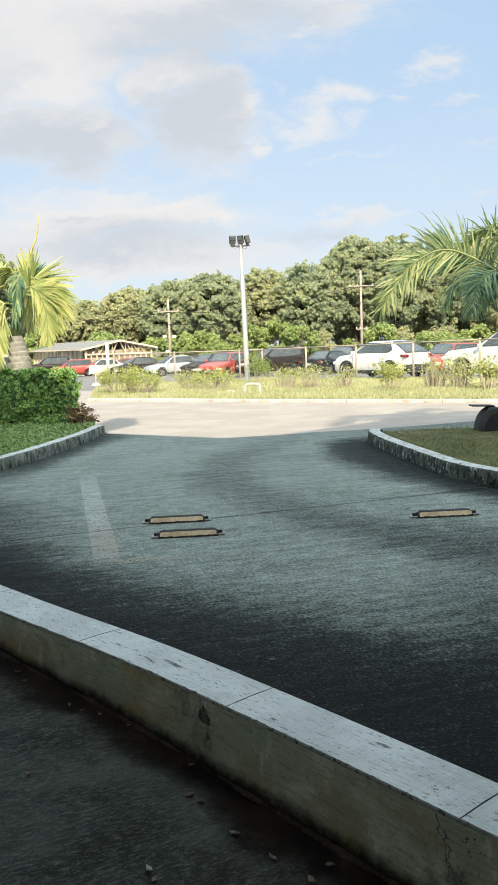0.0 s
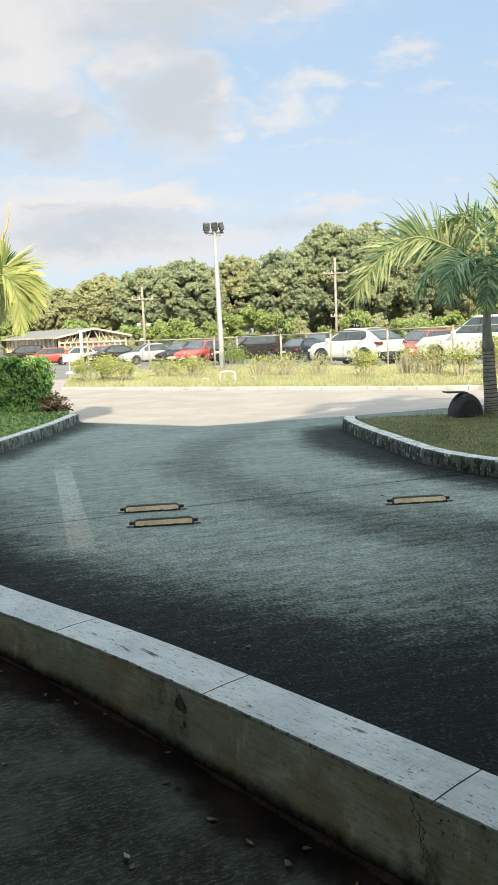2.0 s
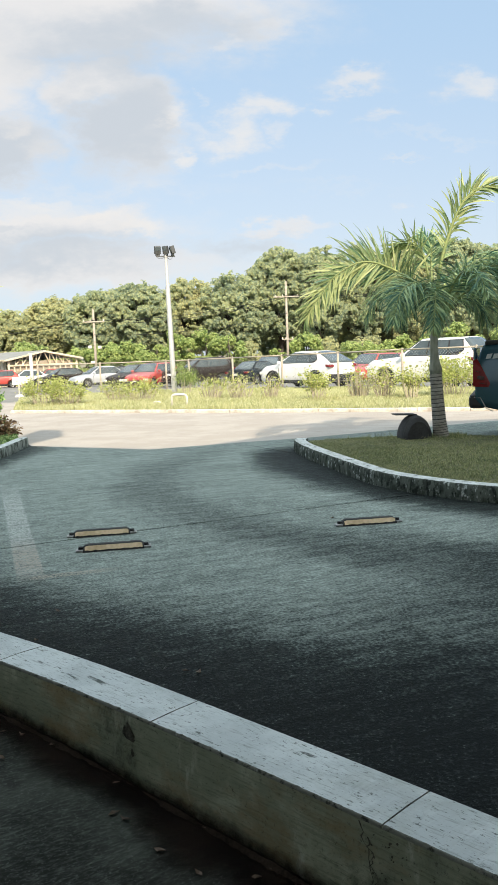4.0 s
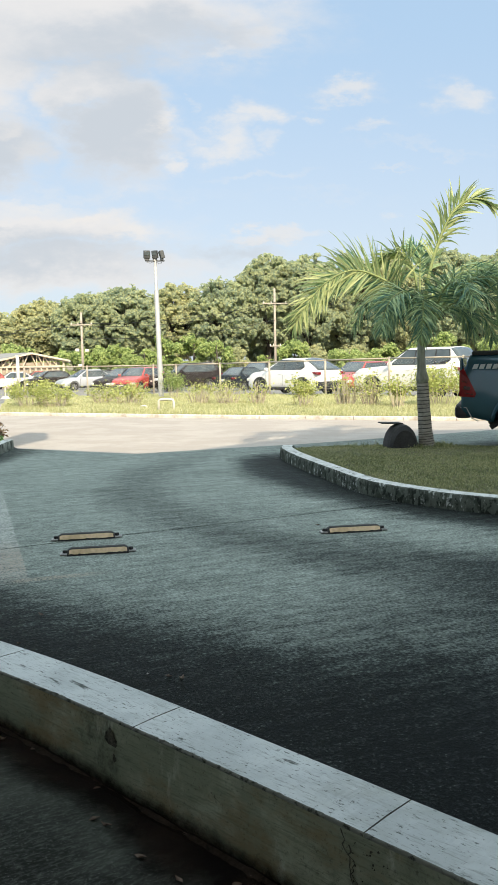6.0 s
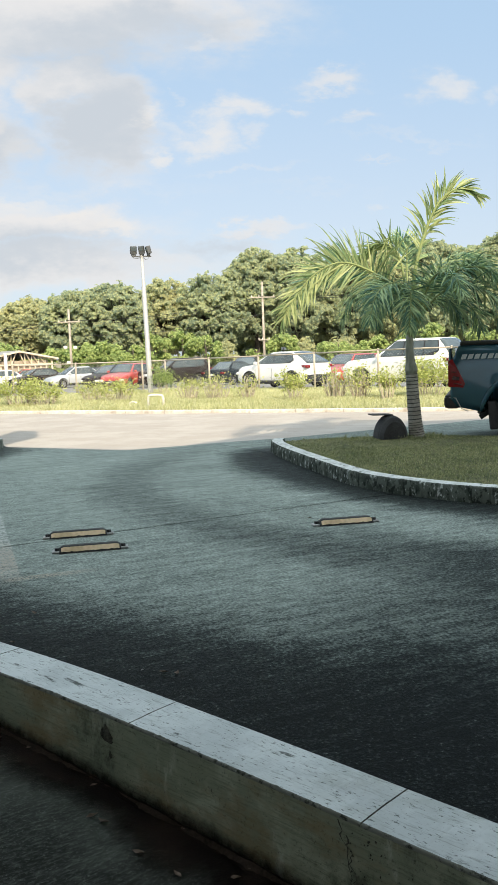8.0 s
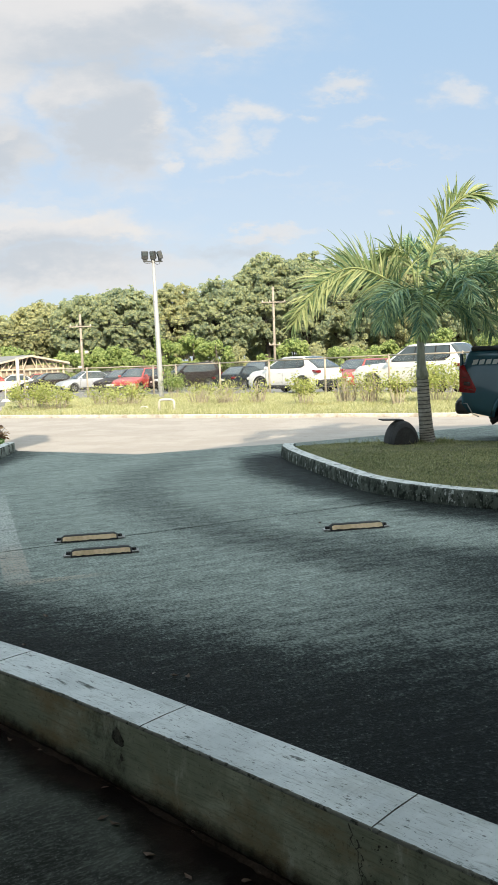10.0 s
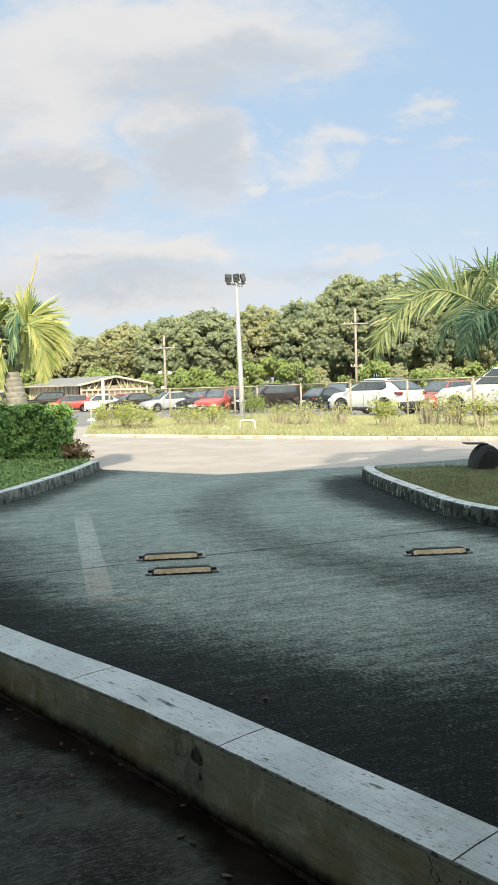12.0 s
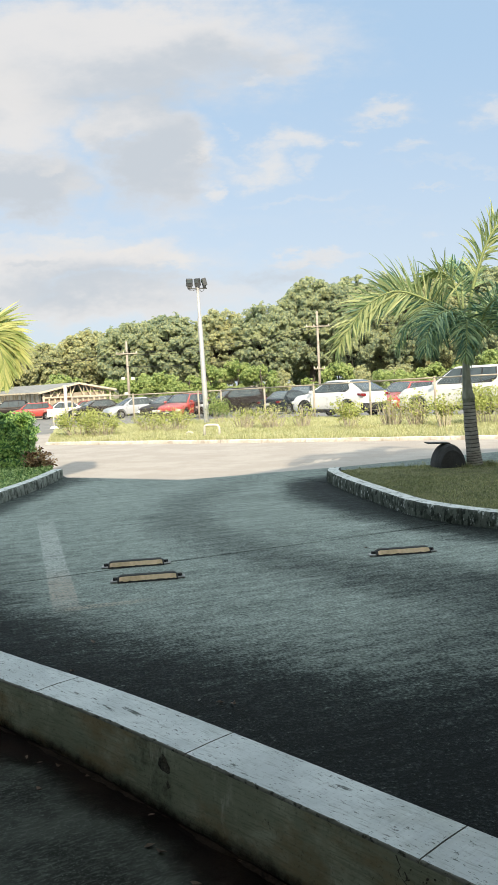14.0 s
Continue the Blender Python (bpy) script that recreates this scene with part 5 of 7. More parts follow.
def woods():
    rng = random.Random(21)
    tops = [(-62, 13), (-48, 13), (-31, 14.6), (-20.5, 7.6), (-12.4, 9.6), (-6.4, 9.7), (2.9, 10.2), (8, 10.4), (13, 14.4), (18.7, 14.2), (28, 13.2), (36, 13.8), (42, 15), (60, 15)]

    def top_at(x):
        for (x0, h0), (x1, h1) in zip(tops, tops[1:]):
            if x0 <= x <= x1:
                return h0 + (h1 - h0) * (x - x0) / (x1 - x0)
        return 12
    x = -46.0
    i = 0
    while x < 58:
        h = top_at(x) + rng.uniform(-0.9, 0.3)
        y = 100 + rng.uniform(-2, 4)
        k = y / 100
        g = gz(x, y) - 0.1
        clump_tree("tree", x * k, y, g, (h - 1.5) * k * 1.10 + 1.5 - g, rng.uniform(8.5, 10.5), 100 + i, M_TREE_B if rng.random() < (0.85 if x < 9 else 0.2) else M_TREE,
                   clumps=430, leaves=22, size=0.26, bough=0.50, label="tall dark green broadleaf tree with rounded leaf clusters", low=0.17)
        x += rng.uniform(4.6, 6.0)
        i += 1
    x = -48.0
    while x < 60:
        y = 112 + rng.uniform(-3, 3)
        h = top_at(x) * rng.uniform(0.82, 0.98)
        if abs(x + 7) < 3.6 or abs(x - 4) < 5.0:
            # gaps in the wood through which the sky shows
            x += rng.uniform(5, 6)
            continue
        clump_tree("tree", x * 1.12, y, gz(x, y) - 0.1, h * 1.08, 11, 400 + i, M_TREE, clumps=50, leaves=60, size=0.5, bough=1.5,
                   label="tall dark green broadleaf tree deeper in the wood", low=0.08, group="trees deeper in the wood")
        x += rng.uniform(7, 9)
        i += 1
    x = -40.0
    while x < 50:
        y = 92 + rng.uniform(-3, 3)
        clump_tree("small_tree", x * 0.92, y, gz(x, y) - 0.1, rng.uniform(2.8, 6.0), rng.uniform(3.2, 5.2), 700 + i, M_BRIGHT if rng.random() < 0.75 else M_TREE_B, clumps=18, leaves=70, size=0.19, bough=0.6,
                   label="low bright green bushy tree in front of the wood", low=0.02, bole=0.2, group="low bushy trees")
        x += rng.uniform(1.8, 3.6)
        i += 1


clump_tree("tree", -20.4, 62, gz(0, 62) - 0.1, 11.2, 6.0, 901, M_TREE_DARK, clumps=70, leaves=60, size=0.26, bough=0.7, label="dark green broadleaf tree beside the car park entrance", low=0.25)
right_palm()
left_palm()
hedge()
woods()
SHRUBS = [(-4.3, 27.5, 1.5, 0.95, 1500, 34), (-3.4, 27.0, 1.2, 0.8, 900, 40), (-1.1, 27.6, 1.3, 0.8, 700, 46), (-2.0, 28.6, 1.2, 0.75, 500, 40), (1.1, 27.0, 1.0, 0.85, 300, 44),
          (2.0, 26.4, 1.1, 0.9, 260, 44), (2.9, 26.0, 0.8, 0.8, 160, 36), (4.0, 23.9, 0.85, 0.95, 700, 26), (5.3, 24.2, 0.9, 1.0, 260, 60), (5.9, 23.6, 0.8, 1.0, 420, 50), (6.4, 22.6, 0.7, 1.0, 500, 20),
          (7.7, 22.9, 1.5, 1.2, 1900, 30), (8.6, 22.0, 1.3, 1.1, 1500, 26), (0.35, 32.4, 0.8, 1.15, 900, 14)]
for i, (x, y, w, h, n, dry) in enumerate(SHRUBS):
    green = i == len(SHRUBS) - 1
    shrub(x, y, w, h, 50 + i, "leafy green shrub beside the lamp post" if green else "straggly yellow-green shrub with dry stems", int(n * 1.4), dry, M_BRIGHT if green else None)
lawns_grass()

# ---- metal, paint, glass ----


def paint(name, colour, metal=0.0, rough=0.35):
    d = tuple(c * 0.9 for c in colour)
    return mat(name, d, colour, rough, metal, grain=60, blotch=2, bump=0.0, coat=0.6 if max(colour) > 0.2 else 0.0, spec=0.5 if max(colour) > 0.2 else 0.15)


M_GALV = mat("galvanised_steel", (0.42, 0.42, 0.41), (0.60, 0.60, 0.58), 0.45, 0.3, grain=25, blotch=3, bump=0.1)
M_RUSTY = mat("weathered_pipe", (0.34, 0.29, 0.23), (0.56, 0.50, 0.42), 0.7, 0.1, grain=25, blotch=3, bump=0.2)
M_LAMPGREY = mat("lamp_housing", (0.06, 0.065, 0.07), (0.11, 0.115, 0.12), 0.5, 0.2, grain=30, blotch=3, bump=0.1)
M_WHITEPIPE = mat("white_pipe", (0.62, 0.58, 0.50), (0.80, 0.77, 0.70), 0.6, grain=20, blotch=5, bump=0.1)
M_RUBBER = mat("black_rubber", (0.012, 0.012, 0.012), (0.04, 0.04, 0.04), 0.8, grain=60, blotch=8, bump=0.3)
M_YELLOW = mat("faded_yellow_panel", (0.46, 0.34, 0.19), (0.72, 0.56, 0.36), 0.7, grain=40, blotch=9, split=(0.3, 0.6), bump=0.3)
M_GALVPLATE = mat("pale_plate", (0.14, 0.14, 0.13), (0.36, 0.36, 0.35), 0.6, grain=40, blotch=9)
M_TYRE = mat("tyre", (0.012, 0.012, 0.012), (0.03, 0.03, 0.03), 0.85, grain=60, blotch=8, bump=0.2)
M_RIM = mat("alloy_rim", (0.30, 0.30, 0.31), (0.45, 0.45, 0.46), 0.35, 0.8, grain=30, blotch=5, bump=0.0)
M_DARKRIM = mat("dark_alloy_rim", (0.03, 0.03, 0.033), (0.07, 0.07, 0.075), 0.35, 0.6, grain=30, blotch=5, bump=0.0)
M_TRIM = mat("black_plastic", (0.012, 0.012, 0.013), (0.03, 0.03, 0.032), 0.6, grain=60, blotch=6, bump=0.1)
# tinted glass; its blue-grey base carries part of the sky's reflection
M_TINT = mat("tinted_glass", (0.055, 0.072, 0.08), (0.10, 0.125, 0.135), 0.07, grain=3, blotch=1, bump=0.0, spec=0.4, coat=0.2)
M_TAIL = mat("red_lens", (0.14, 0.004, 0.006), (0.27, 0.008, 0.010), 0.12, grain=60, blotch=9, bump=0.0, coat=0.6)
M_HEAD = mat("clear_lens", (0.55, 0.56, 0.56), (0.80, 0.80, 0.80), 0.12, grain=60, blotch=9, bump=0.0, coat=0.6)
M_PLATE = mat("plate_white", (0.62, 0.62, 0.60), (0.75, 0.75, 0.72), 0.5, grain=60, blotch=9, bump=0.0)
P_WHITE, P_SILVER = paint("white_car_paint", (0.80, 0.80, 0.78)), paint("silver_car_paint", (0.58, 0.60, 0.62), 0.35)
P_BLACK, P_NAVY = paint("black_car_paint", (0.022, 0.016, 0.015)), paint("dark_blue_car_paint", (0.016, 0.022, 0.028))
P_RED = paint("red_car_paint", (0.45, 0.06, 0.045))
P_TEAL = mat("deep_blue_truck_paint", (0.022, 0.078, 0.112), (0.030, 0.094, 0.132), 0.22, 0.25, grain=60, blotch=2, bump=0.0, coat=0.6)
M_DARKLENS = mat("dark_red_lens", (0.02, 0.002, 0.002), (0.05, 0.006, 0.005), 0.15, grain=60, blotch=9, bump=0.0, coat=0.5)


def wheel_part(parent, x, y, r, w, outside, rim_mat, spokes=5):
    """A tyre with its rim and spokes; outside: +1 or -1, the way in which the hub looks along y."""
    bm = bmesh.new()
    prof = [(r * 0.62, -w / 2), (r * 0.9, -w / 2), (r * 0.98, -w * 0.38), (r, -w * 0.2), (r, w * 0.2), (r * 0.98, w * 0.38), (r * 0.9, w / 2), (r * 0.62, w / 2)]
    n = 28
    rows = [[bm.verts.new((math.cos(a) * q, o, math.sin(a) * q)) for q, o in prof] for a in (k * math.tau / n for k in range(n))]
    for i in range(n):
        a, c = rows[i], rows[(i + 1) % n]
        for k in range(len(prof)):
            j = (k + 1) % len(prof)
            bm.faces.new((a[k], a[j], c[j], c[k]))
    bmesh.ops.recalc_face_normals(bm, faces=bm.faces)
    tyre = part("wheel", bm, M_TYRE, parent, "black tyre", smooth=True)
    tyre.location = (x, y, r)
    bm = bmesh.new()
    q = pose(0, 0, 0, 90, 0, 0)
    bmesh.ops.create_cone(bm, cap_ends=True, segments=24, radius1=r * 0.63, radius2=r * 0.63, depth=w * 0.5, matrix=Matrix.Translation((0, -outside * w * 0.1, 0)) @ q)
    for f in bm.faces:
        f.material_index = 1
    for k in range(spokes):
        m = pose(0, 0, 0, 0, k * 360 / spokes, 0) @ Matrix.Translation((0, outside * w * 0.32, r * 0.32))
        box(bm, (r * 0.2, w * 0.16, r * 0.6), m, 0.01)
    bmesh.ops.create_cone(bm, cap_ends=True, segments=16, radius1=r * 0.16, radius2=r * 0.14, depth=w * 0.2, matrix=Matrix.Translation((0, outside * w * 0.34, 0)) @ q)
    ring = []
    for k in range(24):
        a = k * math.tau / 24
        ring.append([bm.verts.new((math.cos(a) * r * s, outside * w * o, math.sin(a) * r * s)) for s, o in ((0.56, 0.3), (0.56, 0.42), (0.64, 0.46), (0.65, 0.36))])
    for k in range(24):
        a, c = ring[k], ring[(k + 1) % 24]
        for j in range(4):
            bm.faces.new((a[j], a[(j + 1) % 4], c[(j + 1) % 4], c[j]))
    bmesh.ops.recalc_face_normals(bm, faces=bm.faces)
    part("rim", bm, (rim_mat, M_TRIM), tyre)


SHAPES = {
    "suv": dict(L=4.46, W=1.83, H=1.66, r=0.36, axles=(0.92, 3.56), low=0.26, belt=1.10,
                top=[(0, 0.66), (0.08, 0.90), (0.35, 1.02), (1.15, 1.11), (1.6, 1.13), (4.0, 1.18), (4.3, 1.14), (4.42, 1.0), (4.46, 0.72)],
                glass=(1.05, 2.1, 3.35, 4.40), doors=(2.35, 3.12, 3.50)),
    "sedan": dict(L=4.45, W=1.75, H=1.47, r=0.315, axles=(0.85, 3.42), low=0.2, belt=0.92,
                  top=[(0, 0.50), (0.08, 0.68), (0.4, 0.80), (1.1, 0.92), (1.5, 0.95), (3.6, 1.0), (4.05, 1.01), (4.36, 0.98), (4.43, 0.82), (4.45, 0.6)],
                  glass=(1.05, 1.95, 3.05, 3.85), doors=(2.2, 3.05, 3.4)),
    "hatch": dict(L=4.1, W=1.75, H=1.5, r=0.315, axles=(0.82, 3.35), low=0.2, belt=0.95,
                  top=[(0, 0.52), (0.08, 0.72), (0.4, 0.84), (1.05, 0.96), (1.4, 0.98), (3.7, 1.05), (3.95, 1.0), (4.06, 0.85), (4.1, 0.6)],
                  glass=(1.0, 1.8, 3.45, 3.98), doors=(2.15, 3.05, 3.5)),
    "big_suv": dict(L=4.8, W=1.86, H=1.84, r=0.385, axles=(0.95, 3.70), low=0.33, belt=1.18,
                    top=[(0, 0.70), (0.06, 1.0), (0.3, 1.10), (1.25, 1.18), (1.6, 1.2), (4.4, 1.24), (4.68, 1.2), (4.76, 1.0), (4.8, 0.72)],
                    glass=(1.5, 2.42, 4.1, 4.70), doors=(2.75, 3.62, 4.15)),
}


def curve_at(line, s):
    for (a, x), (c, y) in zip(line, line[1:]):
        if s <= c:
            return x + (y - x) * (s - a) / max(c - a, 1e-6)
    return line[-1][1]


def body_shell(sh):
    """The lower body: sections along its length, with the wheel arches cut out of the sills."""
    L_, W_, r = sh["L"], sh["W"], sh["r"]
    R = r * 1.2
    n = 84
    ss = [L_ * i / n for i in range(n + 1)]
    bm = bmesh.new()
    rows = []
    for s in ss:
        e = min(s, L_ - s)
        w = W_ / 2 * (1 - 0.16 * max(0, 1 - e / 0.45) ** 2.2)
        zt = curve_at(sh["top"], s)
        zb = sh["low"] + 0.10 * max(0, 1 - e / 0.35)
        za = zb
        for ax in sh["axles"]:
            if abs(s - ax) < R:
                za = max(za, r + math.sqrt(R * R - (s - ax) ** 2) * 1.0)
        sec = [(0.0, zb), (0.74, zb), (0.90, za if za > zb else zb), (0.985, max(za + 0.015, zb + 0.06)), (1.0, max(za + 0.03, zb + (zt - zb) * 0.35)), (0.995, max(za + 0.045, zb + (zt - zb) * 0.55)),
               (0.965, zb + (zt - zb) * 0.8), (0.93, zb + (zt - zb) * 0.94), (0.84, zt), (0.42, zt + 0.02), (0.0, zt + 0.028)]
        half = [(y * w, z) for y, z in sec]
        rows.append([bm.verts.new((s, y, z)) for y, z in half] + [bm.verts.new((s, -y, z)) for y, z in half[-2:0:-1]])
    k = len(rows[0])
    for a, c in zip(rows, rows[1:]):
        for j in range(k):
            bm.faces.new((a[j], a[(j + 1) % k], c[(j + 1) % k], c[j]))
    bm.faces.new(rows[0])
    bm.faces.new(rows[-1][::-1])
    bmesh.ops.recalc_face_normals(bm, faces=bm.faces)
    return bm


def cabin(sh):
    """Height fraction and half width of the cabin, and its shell."""
    a, b2, c, e = sh["glass"]
    zb, H = sh["belt"] - 0.04, sh["H"]
    wb, wr = sh["W"] / 2 * 0.93, sh["W"] / 2 * 0.66

    def hf(s):
        if s < b2:
            return max(0.0, (s - a) / (b2 - a)) ** 0.85
        if s > c:
            return max(0.0, (e - s) / (e - c)) ** 0.8
        return 1.0
    bm = bmesh.new()
    rows = []
    ss = [a + (b2 - a) * i / 6 for i in range(6)] + [b2 + (c - b2) * i / 8 for i in range(8)] + [c + (e - c) * i / 6 for i in range(7)]
    for s in ss:
        h = hf(s)
        z = zb + (H - 0.03 - zb) * h
        w = wb + (wr - wb) * h
        half = [(wb, zb), (wb + (wr - wb) * h * 0.5, zb + (z - zb) * 0.5), (wb + (wr - wb) * h * 0.93, zb + (z - zb) * 0.93), (w * 0.92, z + 0.005), (w * 0.5, z + 0.03 * h), (0, z + 0.036 * h)]
        rows.append([bm.verts.new((s, y, q)) for y, q in half] + [bm.verts.new((s, -y, q)) for y, q in half[-2::-1]])
    for p, q in zip(rows, rows[1:]):
        for j in range(len(p) - 1):
            bm.faces.new((p[j], p[j + 1], q[j + 1], q[j]))
    bmesh.ops.recalc_face_normals(bm, faces=bm.faces)
    return bm, zb, wb, wr, hf


def pane(outline, thick=0.006):
    bm = bmesh.new()
    vs = [bm.verts.new(p) for p in outline]
    f = bm.faces.new(vs)
    f.normal_update()
    r = bmesh.ops.extrude_face_region(bm, geom=[f])
    nv = [v for v in r["geom"] if isinstance(v, bmesh.types.BMVert)]
    nrm = f.normal.copy()
    for v in nv:
        v.co += nrm * thick
    bmesh.ops.recalc_face_normals(bm, faces=bm.faces)
    return bm


def car(kind, x, y, heading, colour, label, scale=1.0):
    """A parked car: nose along heading (degrees from +x), centred on (x, y)."""
    sh = SHAPES[kind]
    L_, W_ = sh["L"], sh["W"]
    base = gz(x, y) - 0.02
    m = pose(x, y, base, 0, 0, heading + 180) @ Matrix.Translation((-L_ / 2 * scale, 0, 0))
    t = thing("parked_car", m, label, "car", "cars in the car park")
    t.scale = (scale,) * 3
    part("body", body_shell(sh), colour, t, smooth=True)
    bm, zb, wb, wr, hf = cabin(sh)
    part("cabin", bm, colour, t, smooth=True)
    a, b2, c, e = sh["glass"]
    H = sh["H"]
    d1, d2, d3 = sh["doors"]
    bm = bmesh.new()
    box(bm, (L_ - 0.5, W_ * 0.72, sh["r"] * 1.7), Matrix.Translation((L_ / 2, 0, sh["low"] + sh["r"] * 0.75)))
    part("underbody", bm, M_TRIM, t)

    def wpt(s, h, sgn, lift=0.012):
        return Vector((s, sgn * (wb + (wr - wb) * h + lift), zb + (H - 0.03 - zb) * h))
    lo, hi = 0.16, 0.90
    for sgn in (1, -1):
        sets = [[(a + (b2 - a) * 0.30, lo), (d1 - 0.025, lo), (d1 - 0.025, hi), (a + (b2 - a) * 0.95, hi)], [(d1 + 0.03, lo), (d2 - 0.02, lo), (d2 - 0.05, hi), (d1 + 0.03, hi)]]
        s3 = min(d3, e - 0.3)
        sets.append([(d2 + 0.03, lo + 0.03), (s3 + 0.06, lo + 0.22), (min(s3, c + 0.05) - 0.04, hi), (d2 + 0.01, hi)])
        frame_line = [(a + (b2 - a) * 0.24, lo - 0.04), (s3 - 0.1, lo - 0.02), (s3 + 0.1, lo + 0.2), (min(s3, c + 0.05), hi + 0.03), (a + (b2 - a) * 0.96, hi + 0.03)]
        pts = [wpt(s, h, sgn, 0.004) for s, h in frame_line]
        part("window_surround", pane(pts if sgn < 0 else pts[::-1]), M_TRIM, t, "black window surround")
        for quad in sets:
            pts = [wpt(s, h, sgn) for s, h in quad]
            part("side_window", pane(pts if sgn < 0 else pts[::-1]), M_TINT, t, "dark tinted side window")
    for nm, s0, s1 in (("windscreen", a, b2), ("rear_window", e, c)):
        # a bowed pane that follows the cabin's own curve
        bm = bmesh.new()
        rows = []
        for i in range(7):
            s = s0 + (s1 - s0) * (0.05 + 0.88 * i / 6)
            h = hf(s)
            z, w = zb + (H - 0.03 - zb) * h, wb + (wr - wb) * h
            o = -0.016 if nm == "windscreen" else 0.016
            lat = [(-w * 0.93, 0.008), (-w * 0.5, 0.03 * h), (0, 0.036 * h), (w * 0.5, 0.03 * h), (w * 0.93, 0.008)]
            rows.append([[bm.verts.new((s + o * k, y, z + lift + 0.016 * k)) for y, lift in lat] for k in (0.2, 1.0)])
        for p, q in zip(rows, rows[1:]):
            for j in range(4):
                bm.faces.new((p[1][j], p[1][j + 1], q[1][j + 1], q[1][j]))
                bm.faces.new((p[0][j], q[0][j], q[0][j + 1], p[0][j + 1]))
            for j in (0, 4):
                bm.faces.new((p[0][j], p[1][j], q[1][j], q[0][j]))
        for r in (rows[0], rows[-1]):
            for j in range(4):
                bm.faces.new((r[0][j], r[0][j + 1], r[1][j + 1], r[1][j]))
        bmesh.ops.recalc_face_normals(bm, faces=bm.faces)
        part(nm, bm, M_TINT, t, "tinted glass", smooth=True)
    zt = curve_at(sh["top"], 0.1)
    for sgn in (1, -1):
        bm = bmesh.new()
        box(bm, (0.42, 0.30, 0.15), pose(0.17, sgn * (W_ / 2 - 0.21), zt - 0.17, 0, -12, -sgn * 20), 0.05, 2)
        part("headlight", bm, M_HEAD, t, "clear headlight")
        bm = bmesh.new()
        box(bm, (0.52, 0.26, 0.13), pose(L_ - 0.22, sgn * (W_ / 2 - 0.150), zb - 0.06, 0, 4, sgn * 16), 0.04, 2)
        part("tail_light", bm, M_TAIL, t, "red tail light")
        bm = bmesh.new()
        box(bm, (0.12, 0.2, 0.14), pose(a + (b2 - a) * 0.35, sgn * (W_ / 2 + 0.07), zb + 0.12), 0.045, 2)
        part("mirror", bm, colour, t)
        for s in (d1 - 0.18, d2 - 0.15):
            bm = bmesh.new()
            box(bm, (0.16, 0.03, 0.03), pose(s, sgn * (W_ / 2 * 0.985), zb - 0.1), 0.01)
            part("door_handle", bm, colour, t)
        for s in (a + 0.25, d1, d2 + 0.02):
            bm = bmesh.new()
            box(bm, (0.012, 0.02, 0.5), pose(s, sgn * (W_ / 2 - 0.012), sh["low"] + 0.42, sgn * 2))
            part("door_seam", bm, M_TRIM, t)
        for i, ax in enumerate(sh["axles"]):
            wheel_part(t, ax, sgn * (W_ / 2 - 0.12), sh["r"], 0.21, sgn, M_RIM)
    if kind == "suv":
        for sgn in (1, -1):
            for ax in sh["axles"]:
                bm = bmesh.new()
                rr = sh["r"] * 1.24
                tube(bm, [(ax + math.cos(q) * rr, sgn * (W_ / 2 - 0.01), sh["r"] + math.sin(q) * rr) for q in (radians(-12 + 204 * i / 16) for i in range(17))], 0.04, 6)
                part("arch_trim", bm, M_TRIM, t, smooth=True)
    for sgn in (1, -1):
        bm = bmesh.new()
        box(bm, (sh["axles"][1] - sh["axles"][0] - sh["r"] * 2.5, 0.05, 0.13), pose(sum(sh["axles"]) / 2, sgn * (W_ / 2 - 0.012), sh["low"] + 0.07), 0.02)
        part("sill", bm, M_TRIM, t, "black sill")
    bm = bmesh.new()
    box(bm, (0.08, W_ * 0.55, 0.2), pose(0.03, 0, zt - 0.3), 0.03, 2)
    part("grille", bm, M_TRIM, t, "black grille")
    for s, nm in ((0.0, "front_bumper_lip"), (L_ - 0.04, "rear_bumper_lip")):
        bm = bmesh.new()
        box(bm, (0.16, W_ * 0.8, 0.16), pose(s + 0.03, 0, sh["low"] + 0.16), 0.04, 2)
        part(nm, bm, M_TRIM, t)
    for s in (-0.02, L_ + 0.005):
        bm = bmesh.new()
        box(bm, (0.02, 0.36, 0.13), pose(s, 0, zt - 0.32 if s < 1 else zb - 0.2), 0.008)
        part("number_plate", bm, M_PLATE, t, "plain white plate")
    if kind == "suv":
        bm = bmesh.new()
        box(bm, (0.22, W_ * 0.95, 0.30), pose(L_ - 0.06, 0, sh["low"] + 0.22), 0.06, 2)
        part("bumper_cladding", bm, M_TRIM, t, "black rear bumper cladding")
    return t


